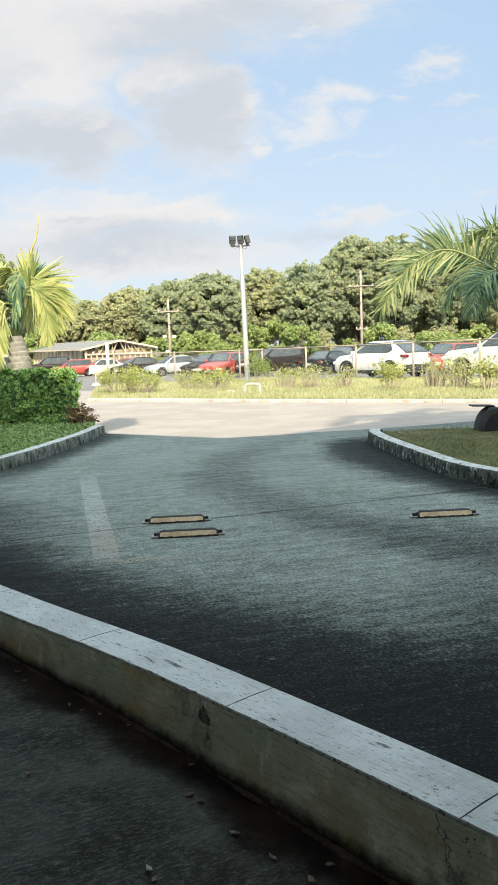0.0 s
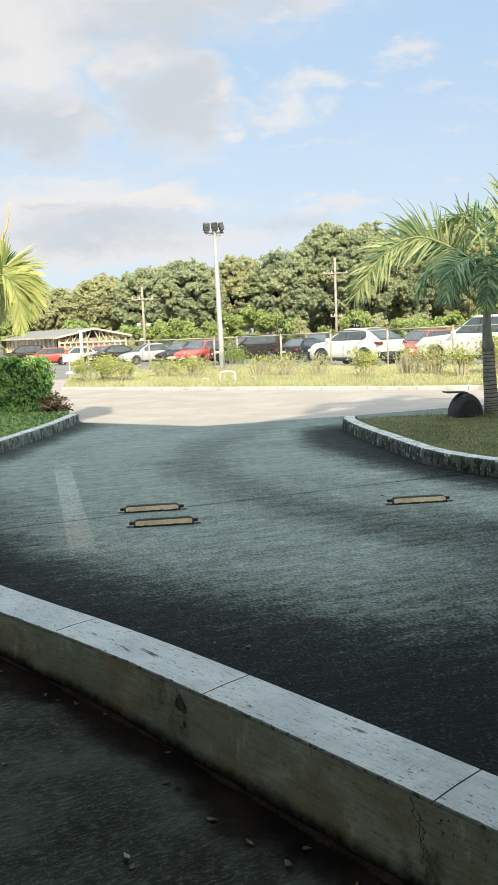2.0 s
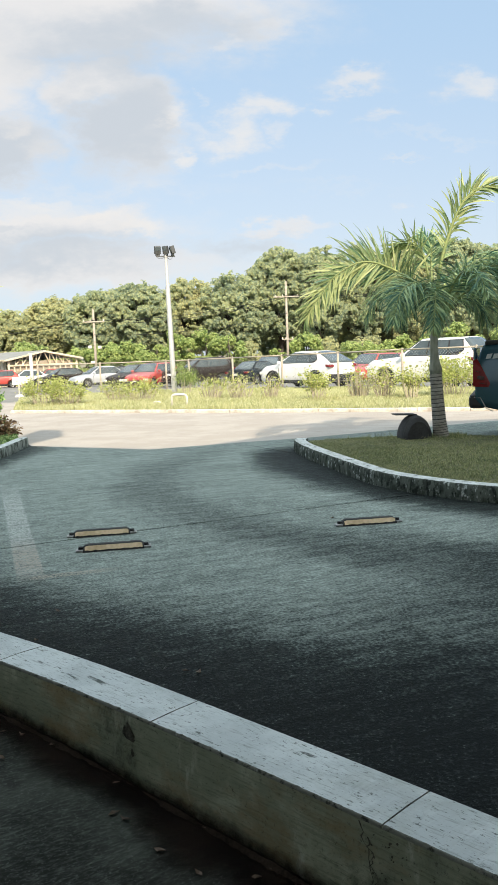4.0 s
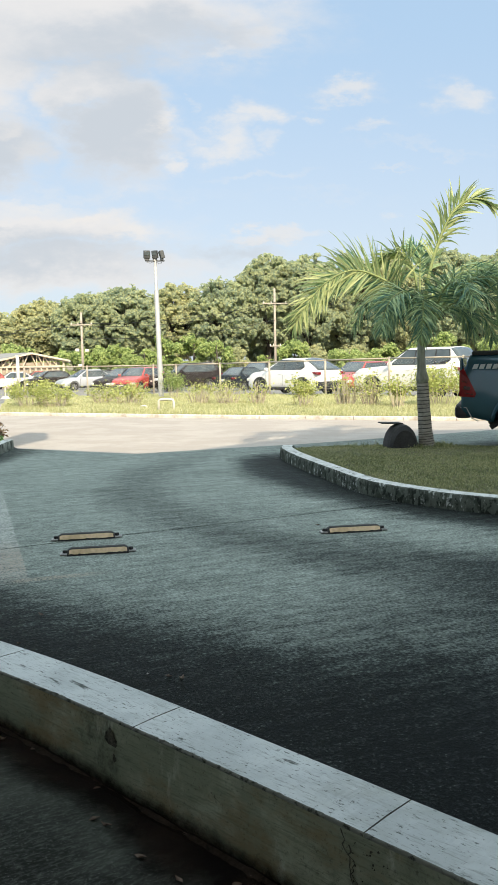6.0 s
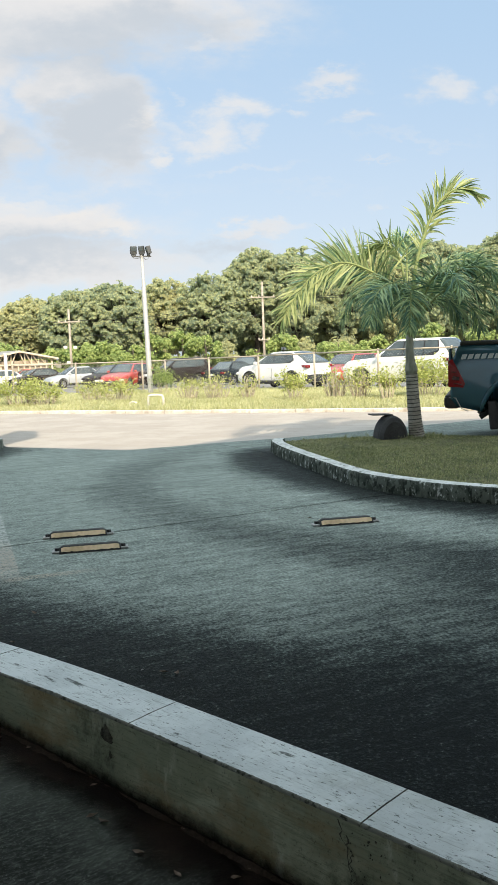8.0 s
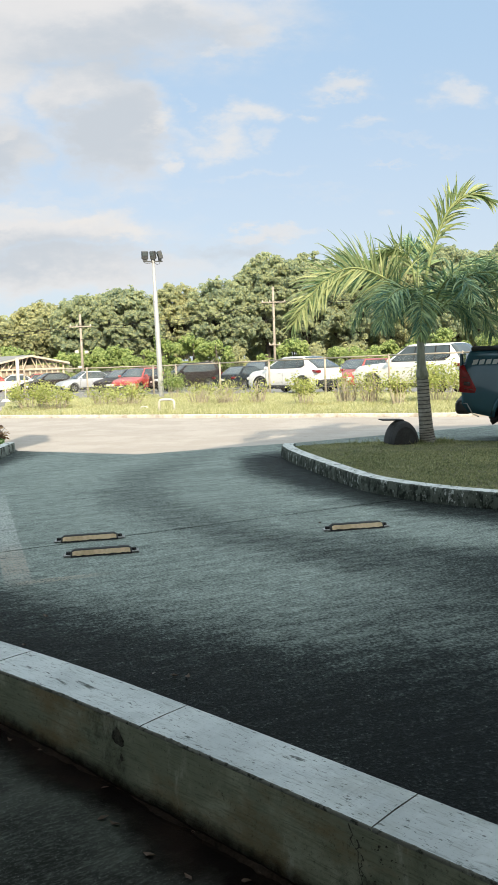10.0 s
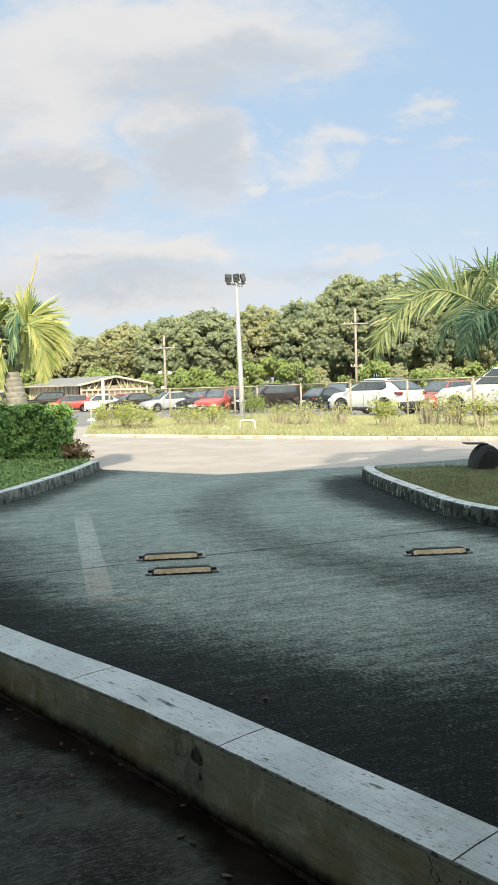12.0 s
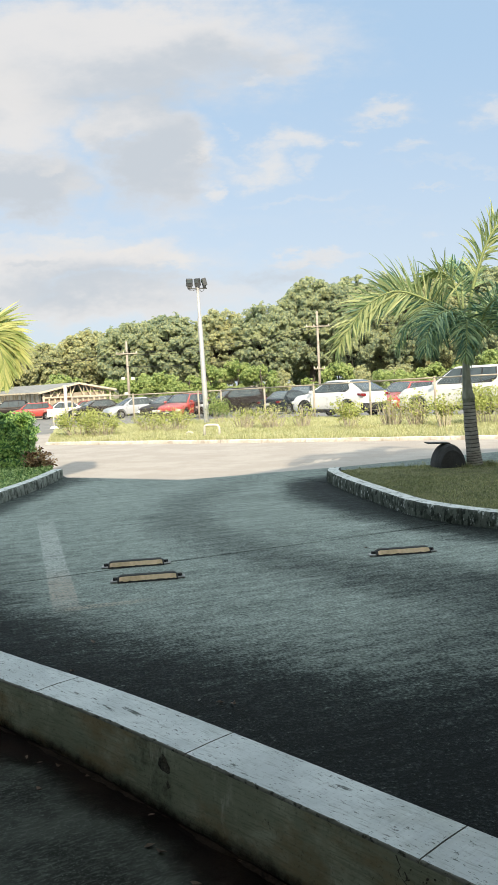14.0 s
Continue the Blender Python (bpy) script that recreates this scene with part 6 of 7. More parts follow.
def parked_cars():
    car("suv", 5.95, 38.2, 128, P_WHITE, "white compact crossover with black wheel arches parked behind the fence")
    car("big_suv", 9.3, 30.1, 128, P_WHITE, "large white sport utility car parked close to the fence")
    car("hatch", 10.15, 43.0, 222, P_RED, "red hatchback parked nose out behind white cars")
    car("sedan", -5.5, 62, 209, P_SILVER, "silver four-door saloon parked behind the fence")
    car("sedan", -8.8, 67, 208, P_BLACK, "black saloon parked beside a silver one")
    car("sedan", -2.65, 57, 228, P_BLACK, "black saloon parked in the middle of the row")
    car("hatch", -1.45, 52, 240, P_RED, "bright red hatchback parked nose towards the road")
    car("big_suv", 1.35, 51.5, 200, P_BLACK, "black sport utility car parked side on", scale=0.92)
    car("sedan", 4.85, 50, 46, P_NAVY, "dark blue saloon parked tail towards its neighbour", scale=0.93)
    car("suv", 6.5, 57, 75, P_BLACK, "dark sport utility car with red tail lights")
    car("sedan", -13.0, 75, 200, P_WHITE, "white saloon parked near the timber shed")
    car("hatch", -15.5, 74, 195, P_RED, "red hatchback parked near the car park entrance")
    car("hatch", -11.6, 79, 200, P_RED, "red hatchback in the back row")
    car("big_suv", -18.6, 78, 190, P_BLACK, "black van-like car in front of the shed")
    car("sedan", -4.6, 72, 200, P_BLACK, "black saloon in the back row")
    car("sedan", -1.4, 68, 200, P_NAVY, "dark saloon in the back row")
    car("hatch", 12.4, 46, 130, P_RED, "red hatchback farther along the row")


def pickup_truck():
    """A tall double-cab truck, its tail towards the palm; x runs from the tail (0) to the nose."""
    t = thing("pickup_truck", pose(4.96, 13.54, 0.0, 0, 0, -22.5), "dark blue double-cab pickup truck with black bed cover", "truck")
    W, r = 1.86, 0.40
    ax = (1.06, 4.14)
    R = 0.56
    n = 130
    L = 5.3

    def top(s):
        return curve_at([(0, 1.50), (1.62, 1.50), (1.66, 1.32), (3.9, 1.30), (5.0, 1.18), (5.22, 1.08), (5.3, 0.8)], s)
    bm = bmesh.new()
    rows = []
    for i in range(n + 1):
        s = L * i / n
        e = min(s + 0.25, L - s)
        w = W / 2 * (1 - 0.14 * max(0, 1 - e / 0.4) ** 2)
        zb = 0.42 + 0.14 * max(0, 1 - s / 0.6)
        za, fl = zb, 0.0
        for a in ax:
            if abs(s - a) < R:
                za = max(za, r + math.sqrt(R * R - (s - a) ** 2))
            fl = max(fl, 0.04 * max(0, 1 - (abs(s - a) / (R * 1.25)) ** 4))
        zt = top(s)
        sec = [(0, zb), (0.7 * w, zb), (0.9 * w, za), (w * 0.98 + fl, za + 0.012), (w + fl * 0.9, max(za + 0.07, zb + 0.12)), (w, max(za + 0.10, zb + (zt - zb) * 0.45)),
               (w * 0.995, max(za + 0.12, zb + (zt - zb) * 0.62)), (w * 0.985, zb + (zt - zb) * 0.90), (w * 0.955, zt - 0.02), (w * 0.9, zt), (0, zt)]
        rake = 0.45 * max(0, 1 - s / 0.5)
        rows.append([bm.verts.new((s + max(0, z - 1.2) * rake, y, z)) for y, z in sec] + [bm.verts.new((s + max(0, z - 1.2) * rake, -y, z)) for y, z in sec[-2:0:-1]])
    k = len(rows[0])
    for a, c in zip(rows, rows[1:]):
        for j in range(k):
            bm.faces.new((a[j], a[(j + 1) % k], c[(j + 1) % k], c[j]))
    bm.faces.new(rows[0])
    bm.faces.new(rows[-1][::-1])
    bmesh.ops.recalc_face_normals(bm, faces=bm.faces)
    part("body", bm, P_TEAL, t, smooth=True)
    # the bed's cover and rails
    bm = bmesh.new()
    box(bm, (1.52, W * 0.90, 0.05), pose(0.92, 0, 1.535), 0.02, 2)
    part("bed_cover", bm, M_TRIM, t, "black bed cover")
    for sg in (1, -1):
        bm = bmesh.new()
        box(bm, (1.50, 0.07, 0.06), pose(0.90, sg * W * 0.468, 1.52), 0.02, 2)
        part("bed_rail", bm, M_TRIM, t)
    # cabin
    bm = bmesh.new()
    sh = [(1.66, 1.30, 0.0), (1.78, 1.88, 1), (3.05, 1.90, 1), (3.9, 1.30, 0.0)]
    rows = []
    for s, z, h in sh:
        w0, w1 = W / 2 * 0.95, W / 2 * (0.95 - 0.22 * h)
        rows.append([bm.verts.new((s, y, q)) for y, q in ((w0, 1.28), (w1, z - 0.06 * h), (w1 * 0.9, z), (-w1 * 0.9, z), (-w1, z - 0.06 * h), (-w0, 1.28))])
    for a, c in zip(rows, rows[1:]):
        for j in range(5):
            bm.faces.new((a[j], a[j + 1], c[j + 1], c[j]))
    bmesh.ops.recalc_face_normals(bm, faces=bm.faces)
    part("cabin", bm, P_TEAL, t, smooth=False)
    for sg in (1, -1):
        for q in ([(1.9, 1.34, 0.05), (2.55, 1.34, 0.05), (2.55, 1.78, 0.85), (1.95, 1.78, 0.85)], [(2.62, 1.34, 0.05), (3.55, 1.34, 0.05), (3.08, 1.78, 0.85), (2.62, 1.78, 0.85)]):
            pts = [Vector((s, sg * (W / 2 * (0.95 - 0.2 * h) + 0.012), z)) for s, z, h in q]
            part("side_window", pane(pts if sg < 0 else pts[::-1]), M_TINT, t, "dark tinted side window")
    pts = [Vector((3.93 - 0.85 * f + 0.02, sg * W / 2 * (0.86 - 0.2 * f), 1.32 + 0.55 * f)) for f, sg in ((0.08, 1), (0.08, -1), (0.9, -1), (0.9, 1))]
    part("windscreen", pane(pts), M_TINT, t, "tinted glass")
    # tail: gate, lights, bumper, hitch, flap
    bm = bmesh.new()
    box(bm, (0.05, W * 0.72, 0.56), pose(-0.01, 0, 1.17), 0.02, 2)
    part("tailgate", bm, P_TEAL, t)
    for sg in (1, -1):
        bm = bmesh.new()
        sec = [(-0.03, 1.25), (0.035, 1.285), (0.13, 1.10), (0.225, 0.90), (0.20, 0.84), (-0.03, 0.855)]
        for yy, lift in ((sg * (W / 2 - 0.18), 0), (sg * (W / 2 + 0.024), 0)):
            for s, z in sec:
                bm.verts.new((s, yy - (sg * 0.035 if s < 0 and abs(yy) > W / 2 - 0.1 else 0), z))
        bm.verts.ensure_lookup_table()
        a, c = bm.verts[0:6], bm.verts[6:12]
        bm.faces.new(a)
        bm.faces.new(c[::-1])
        for j in range(6):
            bm.faces.new((a[j], c[j], c[(j + 1) % 6], a[(j + 1) % 6]))
        bmesh.ops.recalc_face_normals(bm, faces=bm.faces)
        light = part("tail_light", bm, M_TAIL, t, "red wrap-around tail light")
        for z, s, w, h in ((0.985, 0.085, 0.10, 0.055), (0.90, 0.11, 0.13, 0.010), (1.08, 0.05, 0.07, 0.010)):
            bm = bmesh.new()
            box(bm, (w, 0.014, h), pose(s, sg * (W / 2 + 0.022), z, 0, 12), 0.004)
            part("lens_bar", bm, M_DARKLENS, light)
        bm = bmesh.new()
        box(bm, (0.14, 0.30, 0.44), pose(0.64, sg * (W / 2 - 0.16), 0.40, 0, -6), 0.02)
        part("mud_flap", bm, M_TRIM, t, "black rubber mud flap")
        # arch flare
        bm = bmesh.new()
        pts = [(1.06 + math.cos(a) * 0.60, sg * (W / 2 + 0.012), 0.40 + math.sin(a) * 0.62) for a in (radians(8 + 164 * i / 18) for i in range(19))]
        tube(bm, pts, 0.035, 6)
        part("arch_flare", bm, P_TEAL, t, smooth=True)
        for a in ax:
            wheel_part(t, a, sg * (W / 2 - 0.1), r, 0.27, sg, M_DARKRIM, 6)
        # broad slanted marks in place of the word on the flank
        for i in range(8):
            bm = bmesh.new()
            x0, w = 0.16 + i * 0.099, 0.075
            o = [(x0, 1.275), (x0 + w, 1.28), (x0 + w + 0.028, 1.355), (x0 + 0.028, 1.35)]
            part("badge_bar", pane([Vector((s, sg * (W / 2 * 0.992 + 0.004), z)) for s, z in (o if sg < 0 else o[::-1])], thick=0.004), M_BADGE, t, "pale slanted decal mark")
    bm = bmesh.new()
    box(bm, (0.26, W * 0.98, 0.22), pose(0.03, 0, 0.62), 0.06, 2)
    bump = part("rear_bumper", bm, M_TRIM, t, "black rear step bumper")
    for sg in (1, -1):
        bm = bmesh.new()
        tube(bm, [(0.26, sg * (W / 2 - 0.012), 0.47), (0.16, sg * (W / 2 - 0.008), 0.52), (0.08, sg * (W / 2 - 0.008), 0.68), (-0.09, sg * (W / 2 - 0.05), 0.69)], 0.009, 6)
        part("chrome_strip", bm, M_RIM, bump, "thin bright strip")
    bm = bmesh.new()
    tube(bm, [(0.85, -0.7, 0.48), (0.58, -0.74, 0.45), (0.44, -0.76, 0.36)], 0.042, 8)
    part("exhaust", bm, M_TRIM, t)
    bm = bmesh.new()
    box(bm, (4.2, W * 0.66, 0.34), pose(2.5, 0, 0.55), 0.04)
    part("chassis", bm, M_TRIM, t)
    bm = bmesh.new()
    box(bm, (0.12, W * 0.9, 0.42), pose(5.27, 0, 0.78), 0.05, 2)
    part("front_bumper", bm, P_TEAL, t)


M_BADGE = mat("decal_grey", (0.40, 0.44, 0.46), (0.52, 0.56, 0.58), 0.4, grain=60, blotch=9, bump=0.0)


def wheel_stop(x0, y0, x1, y1):
    """A rubber wheel stop on its plate: two ends (x0, y0) and (x1, y1) on the drive."""
    c, a = Vector(((x0 + x1) / 2, (y0 + y1) / 2, 0)), math.degrees(math.atan2(y1 - y0, x1 - x0))
    ln = math.hypot(x1 - x0, y1 - y0)
    t = thing("wheel_stop", pose(c.x, c.y, 0.0, 0, 0, a), "black rubber wheel stop with worn yellow panels", "wheel stop", "wheel stops on the driveway")
    bm = bmesh.new()
    n = 16
    rows = []
    for i in range(n + 1):
        s = -ln / 2 * 0.80 + ln * 0.80 * i / n
        e = min(1.0, (ln * 0.40 - abs(s)) / 0.03)
        h = 0.036 + 0.018 * math.sqrt(max(0, min(1, e)))
        rows.append([bm.verts.new((s, y, z)) for y, z in ((-0.064, 0.003), (-0.059, 0.010), (-0.031, h - 0.007), (-0.021, h), (0.021, h), (0.031, h - 0.007), (0.059, 0.010), (0.064, 0.003))])
    for p, q in zip(rows, rows[1:]):
        for j in range(7):
            bm.faces.new((p[j], p[j + 1], q[j + 1], q[j]))
    bm.faces.new(rows[0])
    bm.faces.new(rows[-1][::-1])
    bmesh.ops.recalc_face_normals(bm, faces=bm.faces)
    part("bumper_block", bm, M_RUBBER, t, smooth=False)
    for sg in (-1, 1):
        bm = bmesh.new()
        rng = random.Random(int(x0 * 100) + sg)
        m, lo, hi = 22, [], []
        for i in range(m + 1):
            s = -ln * 0.375 + ln * 0.75 * i / m
            f0 = 0.02 + 0.16 * rng.random() ** 2
            f1 = 0.96 if 0 < i < m else 0.8
            for f, row in ((f0, lo), (f1, hi)):
                y = 0.059 - 0.028 * f
                z = 0.010 + 0.037 * f
                row.append(bm.verts.new((s, sg * (y + 0.003), z + 0.002)))
        for i in range(m):
            bm.faces.new((lo[i], lo[i + 1], hi[i + 1], hi[i]))
        bmesh.ops.recalc_face_normals(bm, faces=bm.faces)
        part("yellow_panel", bm, M_YELLOW, t, "worn yellow panel")
        bm = bmesh.new()
        box(bm, (ln * 0.105, 0.09, 0.012), pose(sg * ln * 0.4425, 0, 0.010), 0.005)
        plate = part("end_plate", bm, M_GALVPLATE, t, "pale bolted end plate")
        bm = bmesh.new()
        bmesh.ops.create_cone(bm, cap_ends=True, segments=6, radius1=0.021, radius2=0.019, depth=0.024, matrix=Matrix.Translation((sg * ln * 0.43, 0, 0.024)))
        part("bolt", bm, M_RUBBER, plate)


def lamp_post():
    x, y = -0.10, 33.0
    t = thing("lamp_post", pose(x, y, 0.05), "white tapered floodlight post with three grey lamps on top", "street lamp")
    bm = bmesh.new()
    tube(bm, [(0, 0, -0.15), (0, 0, 0.05), (-0.075, 0, 4.1), (-0.075, 0, 4.15), (-0.09, 0, 5.32)], [0.112, 0.105, 0.088, 0.064, 0.056], 14)
    part("pole", bm, M_GALV, t, smooth=True)
    bm = bmesh.new()
    box(bm, (0.74, 0.06, 0.045), pose(-0.10, 0, 5.26), 0.01)
    arm = part("crossarm", bm, M_LAMPGREY, t)
    for lx, yaw, w in ((-0.40, 8, 0.25), (-0.09, -28, 0.21), (0.17, -74, 0.20)):
        bm = bmesh.new()
        box(bm, (w, 0.16, 0.30), Matrix.Translation((lx, -0.03, 5.50)) @ pose(0, 0, 0, 14, 0, yaw), 0.02, 2)
        lamp = part("floodlight", bm, M_LAMPGREY, t, "dark grey floodlight housing")
        bm = bmesh.new()
        box(bm, (w * 0.82, 0.02, 0.13), Matrix.Translation((lx, -0.03, 5.50)) @ pose(0, 0, 0, 14, 0, yaw) @ Matrix.Translation((0, -0.085, 0.05)), 0.005)
        part("lens", bm, M_TINT, lamp)
        bm = bmesh.new()
        box(bm, (w * 0.7, 0.10, 0.12), pose(lx, 0, 5.34, 0, 0, yaw), 0.01)
        part("ballast", bm, M_LAMPGREY, lamp)
    bm = bmesh.new()
    tube(bm, [(-0.42, -0.02, 5.34), (-0.4, -0.04, 5.2), (-0.27, -0.03, 5.18), (-0.1, -0.06, 5.24)], 0.010, 5)
    tube(bm, [(0.17, -0.02, 5.34), (0.14, -0.04, 5.16), (0.05, -0.03, 5.14), (-0.05, -0.06, 5.22)], 0.010, 5)
    part("cable", bm, M_LAMPGREY, arm)


def hoop(x, y, w, h, label, r=0.035, ang=-28):
    t = thing("pipe_hoop", pose(x, y, 0.05, 0, 0, ang), label, "barrier", "pipe hoops on the verge")
    bm = bmesh.new()
    tube(bm, [(-w / 2, 0, -0.05), (-w / 2, 0, h - 0.07), (-w / 2 + 0.03, 0, h - 0.02), (-w / 2 + 0.09, 0, h), (w / 2 - 0.09, 0, h), (w / 2 - 0.03, 0, h - 0.02), (w / 2, 0, h - 0.07), (w / 2, 0, -0.05)], r, 8)
    part("bent_pipe", bm, M_WHITEPIPE, t, smooth=True)


def fence():
    H = 1.46
    t = thing("chain_link_fence", pose(0, 0, 0), "chain-link fence on weathered pipe posts round the car park", "fence")

    def on_land(p):
        return Vector((p.x, p.y, gz(p.x, p.y)))
    line = [on_land(FENCE_0 + FENCE_D * k) for k in range(-4, 5)]
    line += [on_land(Vector(p)) for p in FENCE_BEND]
    for p in line:
        bm = bmesh.new()
        tube(bm, [p + Vector((0, 0, -0.1)), p + Vector((0, 0, H))], 0.04, 8)
        bmesh.ops.create_uvsphere(bm, u_segments=8, v_segments=5, radius=0.044, matrix=Matrix.Translation(p + Vector((0, 0, H))))
        part("post", bm, M_RUSTY, t, smooth=True)
    for a, c in zip(line, line[1:]):
        bm = bmesh.new()
        tube(bm, [a + Vector((0, 0, H - 0.02)), c + Vector((0, 0, H - 0.02))], 0.026, 6)
        part("rail", bm, M_RUSTY, t, smooth=True)
        sp = Soup()
        u = (c - a)
        ln = u.length
        u = u / ln
        step, w = 0.12, 0.0022
        h0, h1 = 0.14, H - 0.02
        hh = h1 - h0
        i = -hh
        while i < ln:
            for sg in (1, -1):
                s0, s1 = max(i, 0), min(i + hh, ln)
                if s1 > s0:
                    z0, z1 = s0 - i, s1 - i
                    if sg < 0:
                        z0, z1 = hh - z0, hh - z1
                    p, q = a + u * s0 + Vector((0, 0, h0 + z0)), a + u * s1 + Vector((0, 0, h0 + z1))
                    n = Vector((u.y, -u.x, 0)) * 0.003 * sg
                    e = Vector((0, 0, w))
                    sp.quad(p - e + n, q - e + n, q + e + n, p + e + n)
            i += step
        sp.ob("wire_mesh", M_GALV, t)


def utility_pole(x, y, ztop, arms, label, lamps=False, lean=0.0):
    g = gz(x, y) - 0.1
    t = thing("utility_pole", pose(x, y, g), label, "utility pole", "utility poles behind the car park")
    h = ztop - g
    bm = bmesh.new()
    tube(bm, [(0, 0, -0.3), (lean * h, 0, h)], [0.13, 0.09], 10)
    part("pole", bm, M_RUSTY, t, smooth=True)
    for z, w in arms:
        bm = bmesh.new()
        box(bm, (w, 0.1, 0.1), pose(lean * (z - g), -0.12, z - g), 0.01)
        arm = part("crossarm", bm, M_RUSTY, t)
        for s in (-0.45, -0.15, 0.45):
            bm = bmesh.new()
            bmesh.ops.create_cone(bm, cap_ends=True, segments=8, radius1=0.05, radius2=0.035, depth=0.16, matrix=Matrix.Translation((s * w + lean * (z - g), -0.12, z - g + 0.13)))
            part("insulator", bm, M_WHITEPIPE, arm)
    if lamps:
        for s, z in ((-0.42, 2.55), (0.42, 2.5), (-0.22, 1.2)):
            bm = bmesh.new()
            box(bm, (0.34, 0.24, 0.26), pose(s, -0.15, z - g), 0.06, 2)
            part("lamp_box", bm, M_WHITEPIPE, t, "pale box fixed to the pole")
    return t


def cables():
    spans = [(-7.0, 75, 4.85, 10.0, 75, 6.45, 0.55), (-7.0, 75, 4.65, 10.0, 75, 6.3, 0.7), (-7.0, 75, 3.6, 10.0, 75, 4.9, 0.6), (10, 75, 6.45, 40, 70, 8.0, 0.8), (10, 75, 6.3, 40, 70, 7.8, 0.8),
             (-7, 75, 4.85, -45, 78, 4.4, 0.9), (-7, 75, 4.65, -45, 78, 4.0, 0.9)]
    for x0, y0, z0, x1, y1, z1, sag in spans:
        bm = bmesh.new()
        pts = []
        for i in range(17):
            f = i / 16
            pts.append((x0 + (x1 - x0) * f, y0 - 0.12 + (y1 - y0) * f, z0 + (z1 - z0) * f - sag * 4 * f * (1 - f)))
        tube(bm, pts, 0.016, 4)
        tagged(ob_from("overhead_cable", bm, M_TRIM), "thin black overhead cable slung between utility poles", "cable", "overhead cables")


def shed():
    """A long open timber shed with its trussed gable end towards the car park."""
    M_TIMBER = mat("cream_timber", (0.62, 0.53, 0.38), (0.80, 0.72, 0.56), 0.7, grain=12, blotch=2)
    M_ROOF = mat("metal_roofing", (0.22, 0.215, 0.20), (0.33, 0.32, 0.30), 0.6, 0.0, grain=5, blotch=1, stretch=(4, 0.2, 1))
    M_SOFFIT = mat("cream_panel", (0.66, 0.60, 0.47), (0.80, 0.75, 0.62), 0.7, grain=6, blotch=1)
    # darker than the studs: shade in the gaps is put into the colour
    M_INNER = mat("shaded_board", (0.34, 0.29, 0.22), (0.50, 0.44, 0.35), 0.8, grain=8, blotch=1.5, stretch=(6, 1, 0.3))
    x0, y0 = -12.3, 80.0
    g = gz(x0, y0) - 0.05
    t = thing("timber_shed", pose(x0, y0, g, 0, 0, 34), "open-sided timber shed with trussed gable and grey metal roof", "shed")
    W, D, he, hr = 6.8, 17.0, 2.45, 3.2
    for sg in (-1, 1):
        bm = bmesh.new()
        ln = math.hypot(W / 2 + 0.5, hr - he)
        sl = math.degrees(math.atan2(hr - he, W / 2 + 0.5))
        box(bm, (ln, D + 0.8, 0.06), Matrix.Translation((sg * (W / 4 + 0.25), D / 2, (he + hr) / 2 + 0.06)) @ pose(0, 0, 0, 0, sg * sl, 0), 0.01)
        part("roof_plane", bm, M_ROOF, t, "grey metal roof sheet")
    for i in range(6):
        y = D * i / 5
        for sg in (-1, 1):
            bm = bmesh.new()
            box(bm, (0.16, 0.16, he), pose(sg * W / 2, y, he / 2), 0.01)
            part("post", bm, M_TIMBER, t)
    for sg in (-1, 1):
        bm = bmesh.new()
        ln = math.hypot(W / 2 + 0.5, hr - he)
        sl = math.degrees(math.atan2(hr - he, W / 2 + 0.5))
        box(bm, (ln, 0.05, 0.16), Matrix.Translation((sg * (W / 4 + 0.25), -0.43, (he + hr) / 2 - 0.01)) @ pose(0, 0, 0, 0, sg * sl, 0), 0.008)
        part("barge_board", bm, M_TIMBER, t)
    bm = bmesh.new()
    box(bm, (0.05, D + 0.8, 0.14), pose(-W / 2 - 0.52, D / 2, he), 0.008)
    part("fascia", bm, M_TIMBER, t)
    chord = he - 0.48
    for y in (0.0, D / 2, D):
        bm = bmesh.new()
        box(bm, (W + 0.2, 0.10, 0.14), pose(0, y, chord), 0.01)
        for sg in (-1, 1):
            ln = math.hypot(W / 2, hr - he)
            sl = math.degrees(math.atan2(hr - he, W / 2))
            box(bm, (ln + 0.7, 0.10, 0.14), Matrix.Translation((sg * (W / 4 + 0.2), y, (he + hr) / 2 - 0.04)) @ pose(0, 0, 0, 0, sg * sl, 0), 0.01)
            for k in range(1, 5):
                a = Vector((sg * W / 2 * k / 5, y, chord))
                c = Vector((sg * W / 2 * (k - 0.8) / 5, y, hr - (hr - he) * (k - 0.8) / 5 - 0.05))
                tube(bm, [a, c], 0.06, 4)
                tube(bm, [a, (a.x, y, hr - (hr - he) * k / 5 - 0.05)], 0.045, 4)
        part("truss", bm, M_TIMBER, t, "cream timber truss")
    for i in range(13):
        bm = bmesh.new()
        box(bm, (0.13, 0.08, chord - 0.05), pose(-W / 2 + W * i / 12, 0.05, (chord - 0.05) / 2), 0.005)
        part("gable_stud", bm, M_TIMBER, t)
    for z in (0.55, 1.2):
        bm = bmesh.new()
        box(bm, (W, 0.06, 0.08), pose(0, 0.0, z), 0.005)
        part("gable_rail", bm, M_TIMBER, t)
    bm = bmesh.new()
    box(bm, (W - 0.4, 0.1, he), pose(0, D - 0.3, he / 2), 0.01)
    part("end_wall", bm, M_SOFFIT, t)
    bm = bmesh.new()
    box(bm, (W - 0.5, 0.1, he - 0.1), pose(0, 0.30, (he - 0.1) / 2), 0.01)
    part("inner_wall", bm, M_INNER, t)
    bm = bmesh.new()
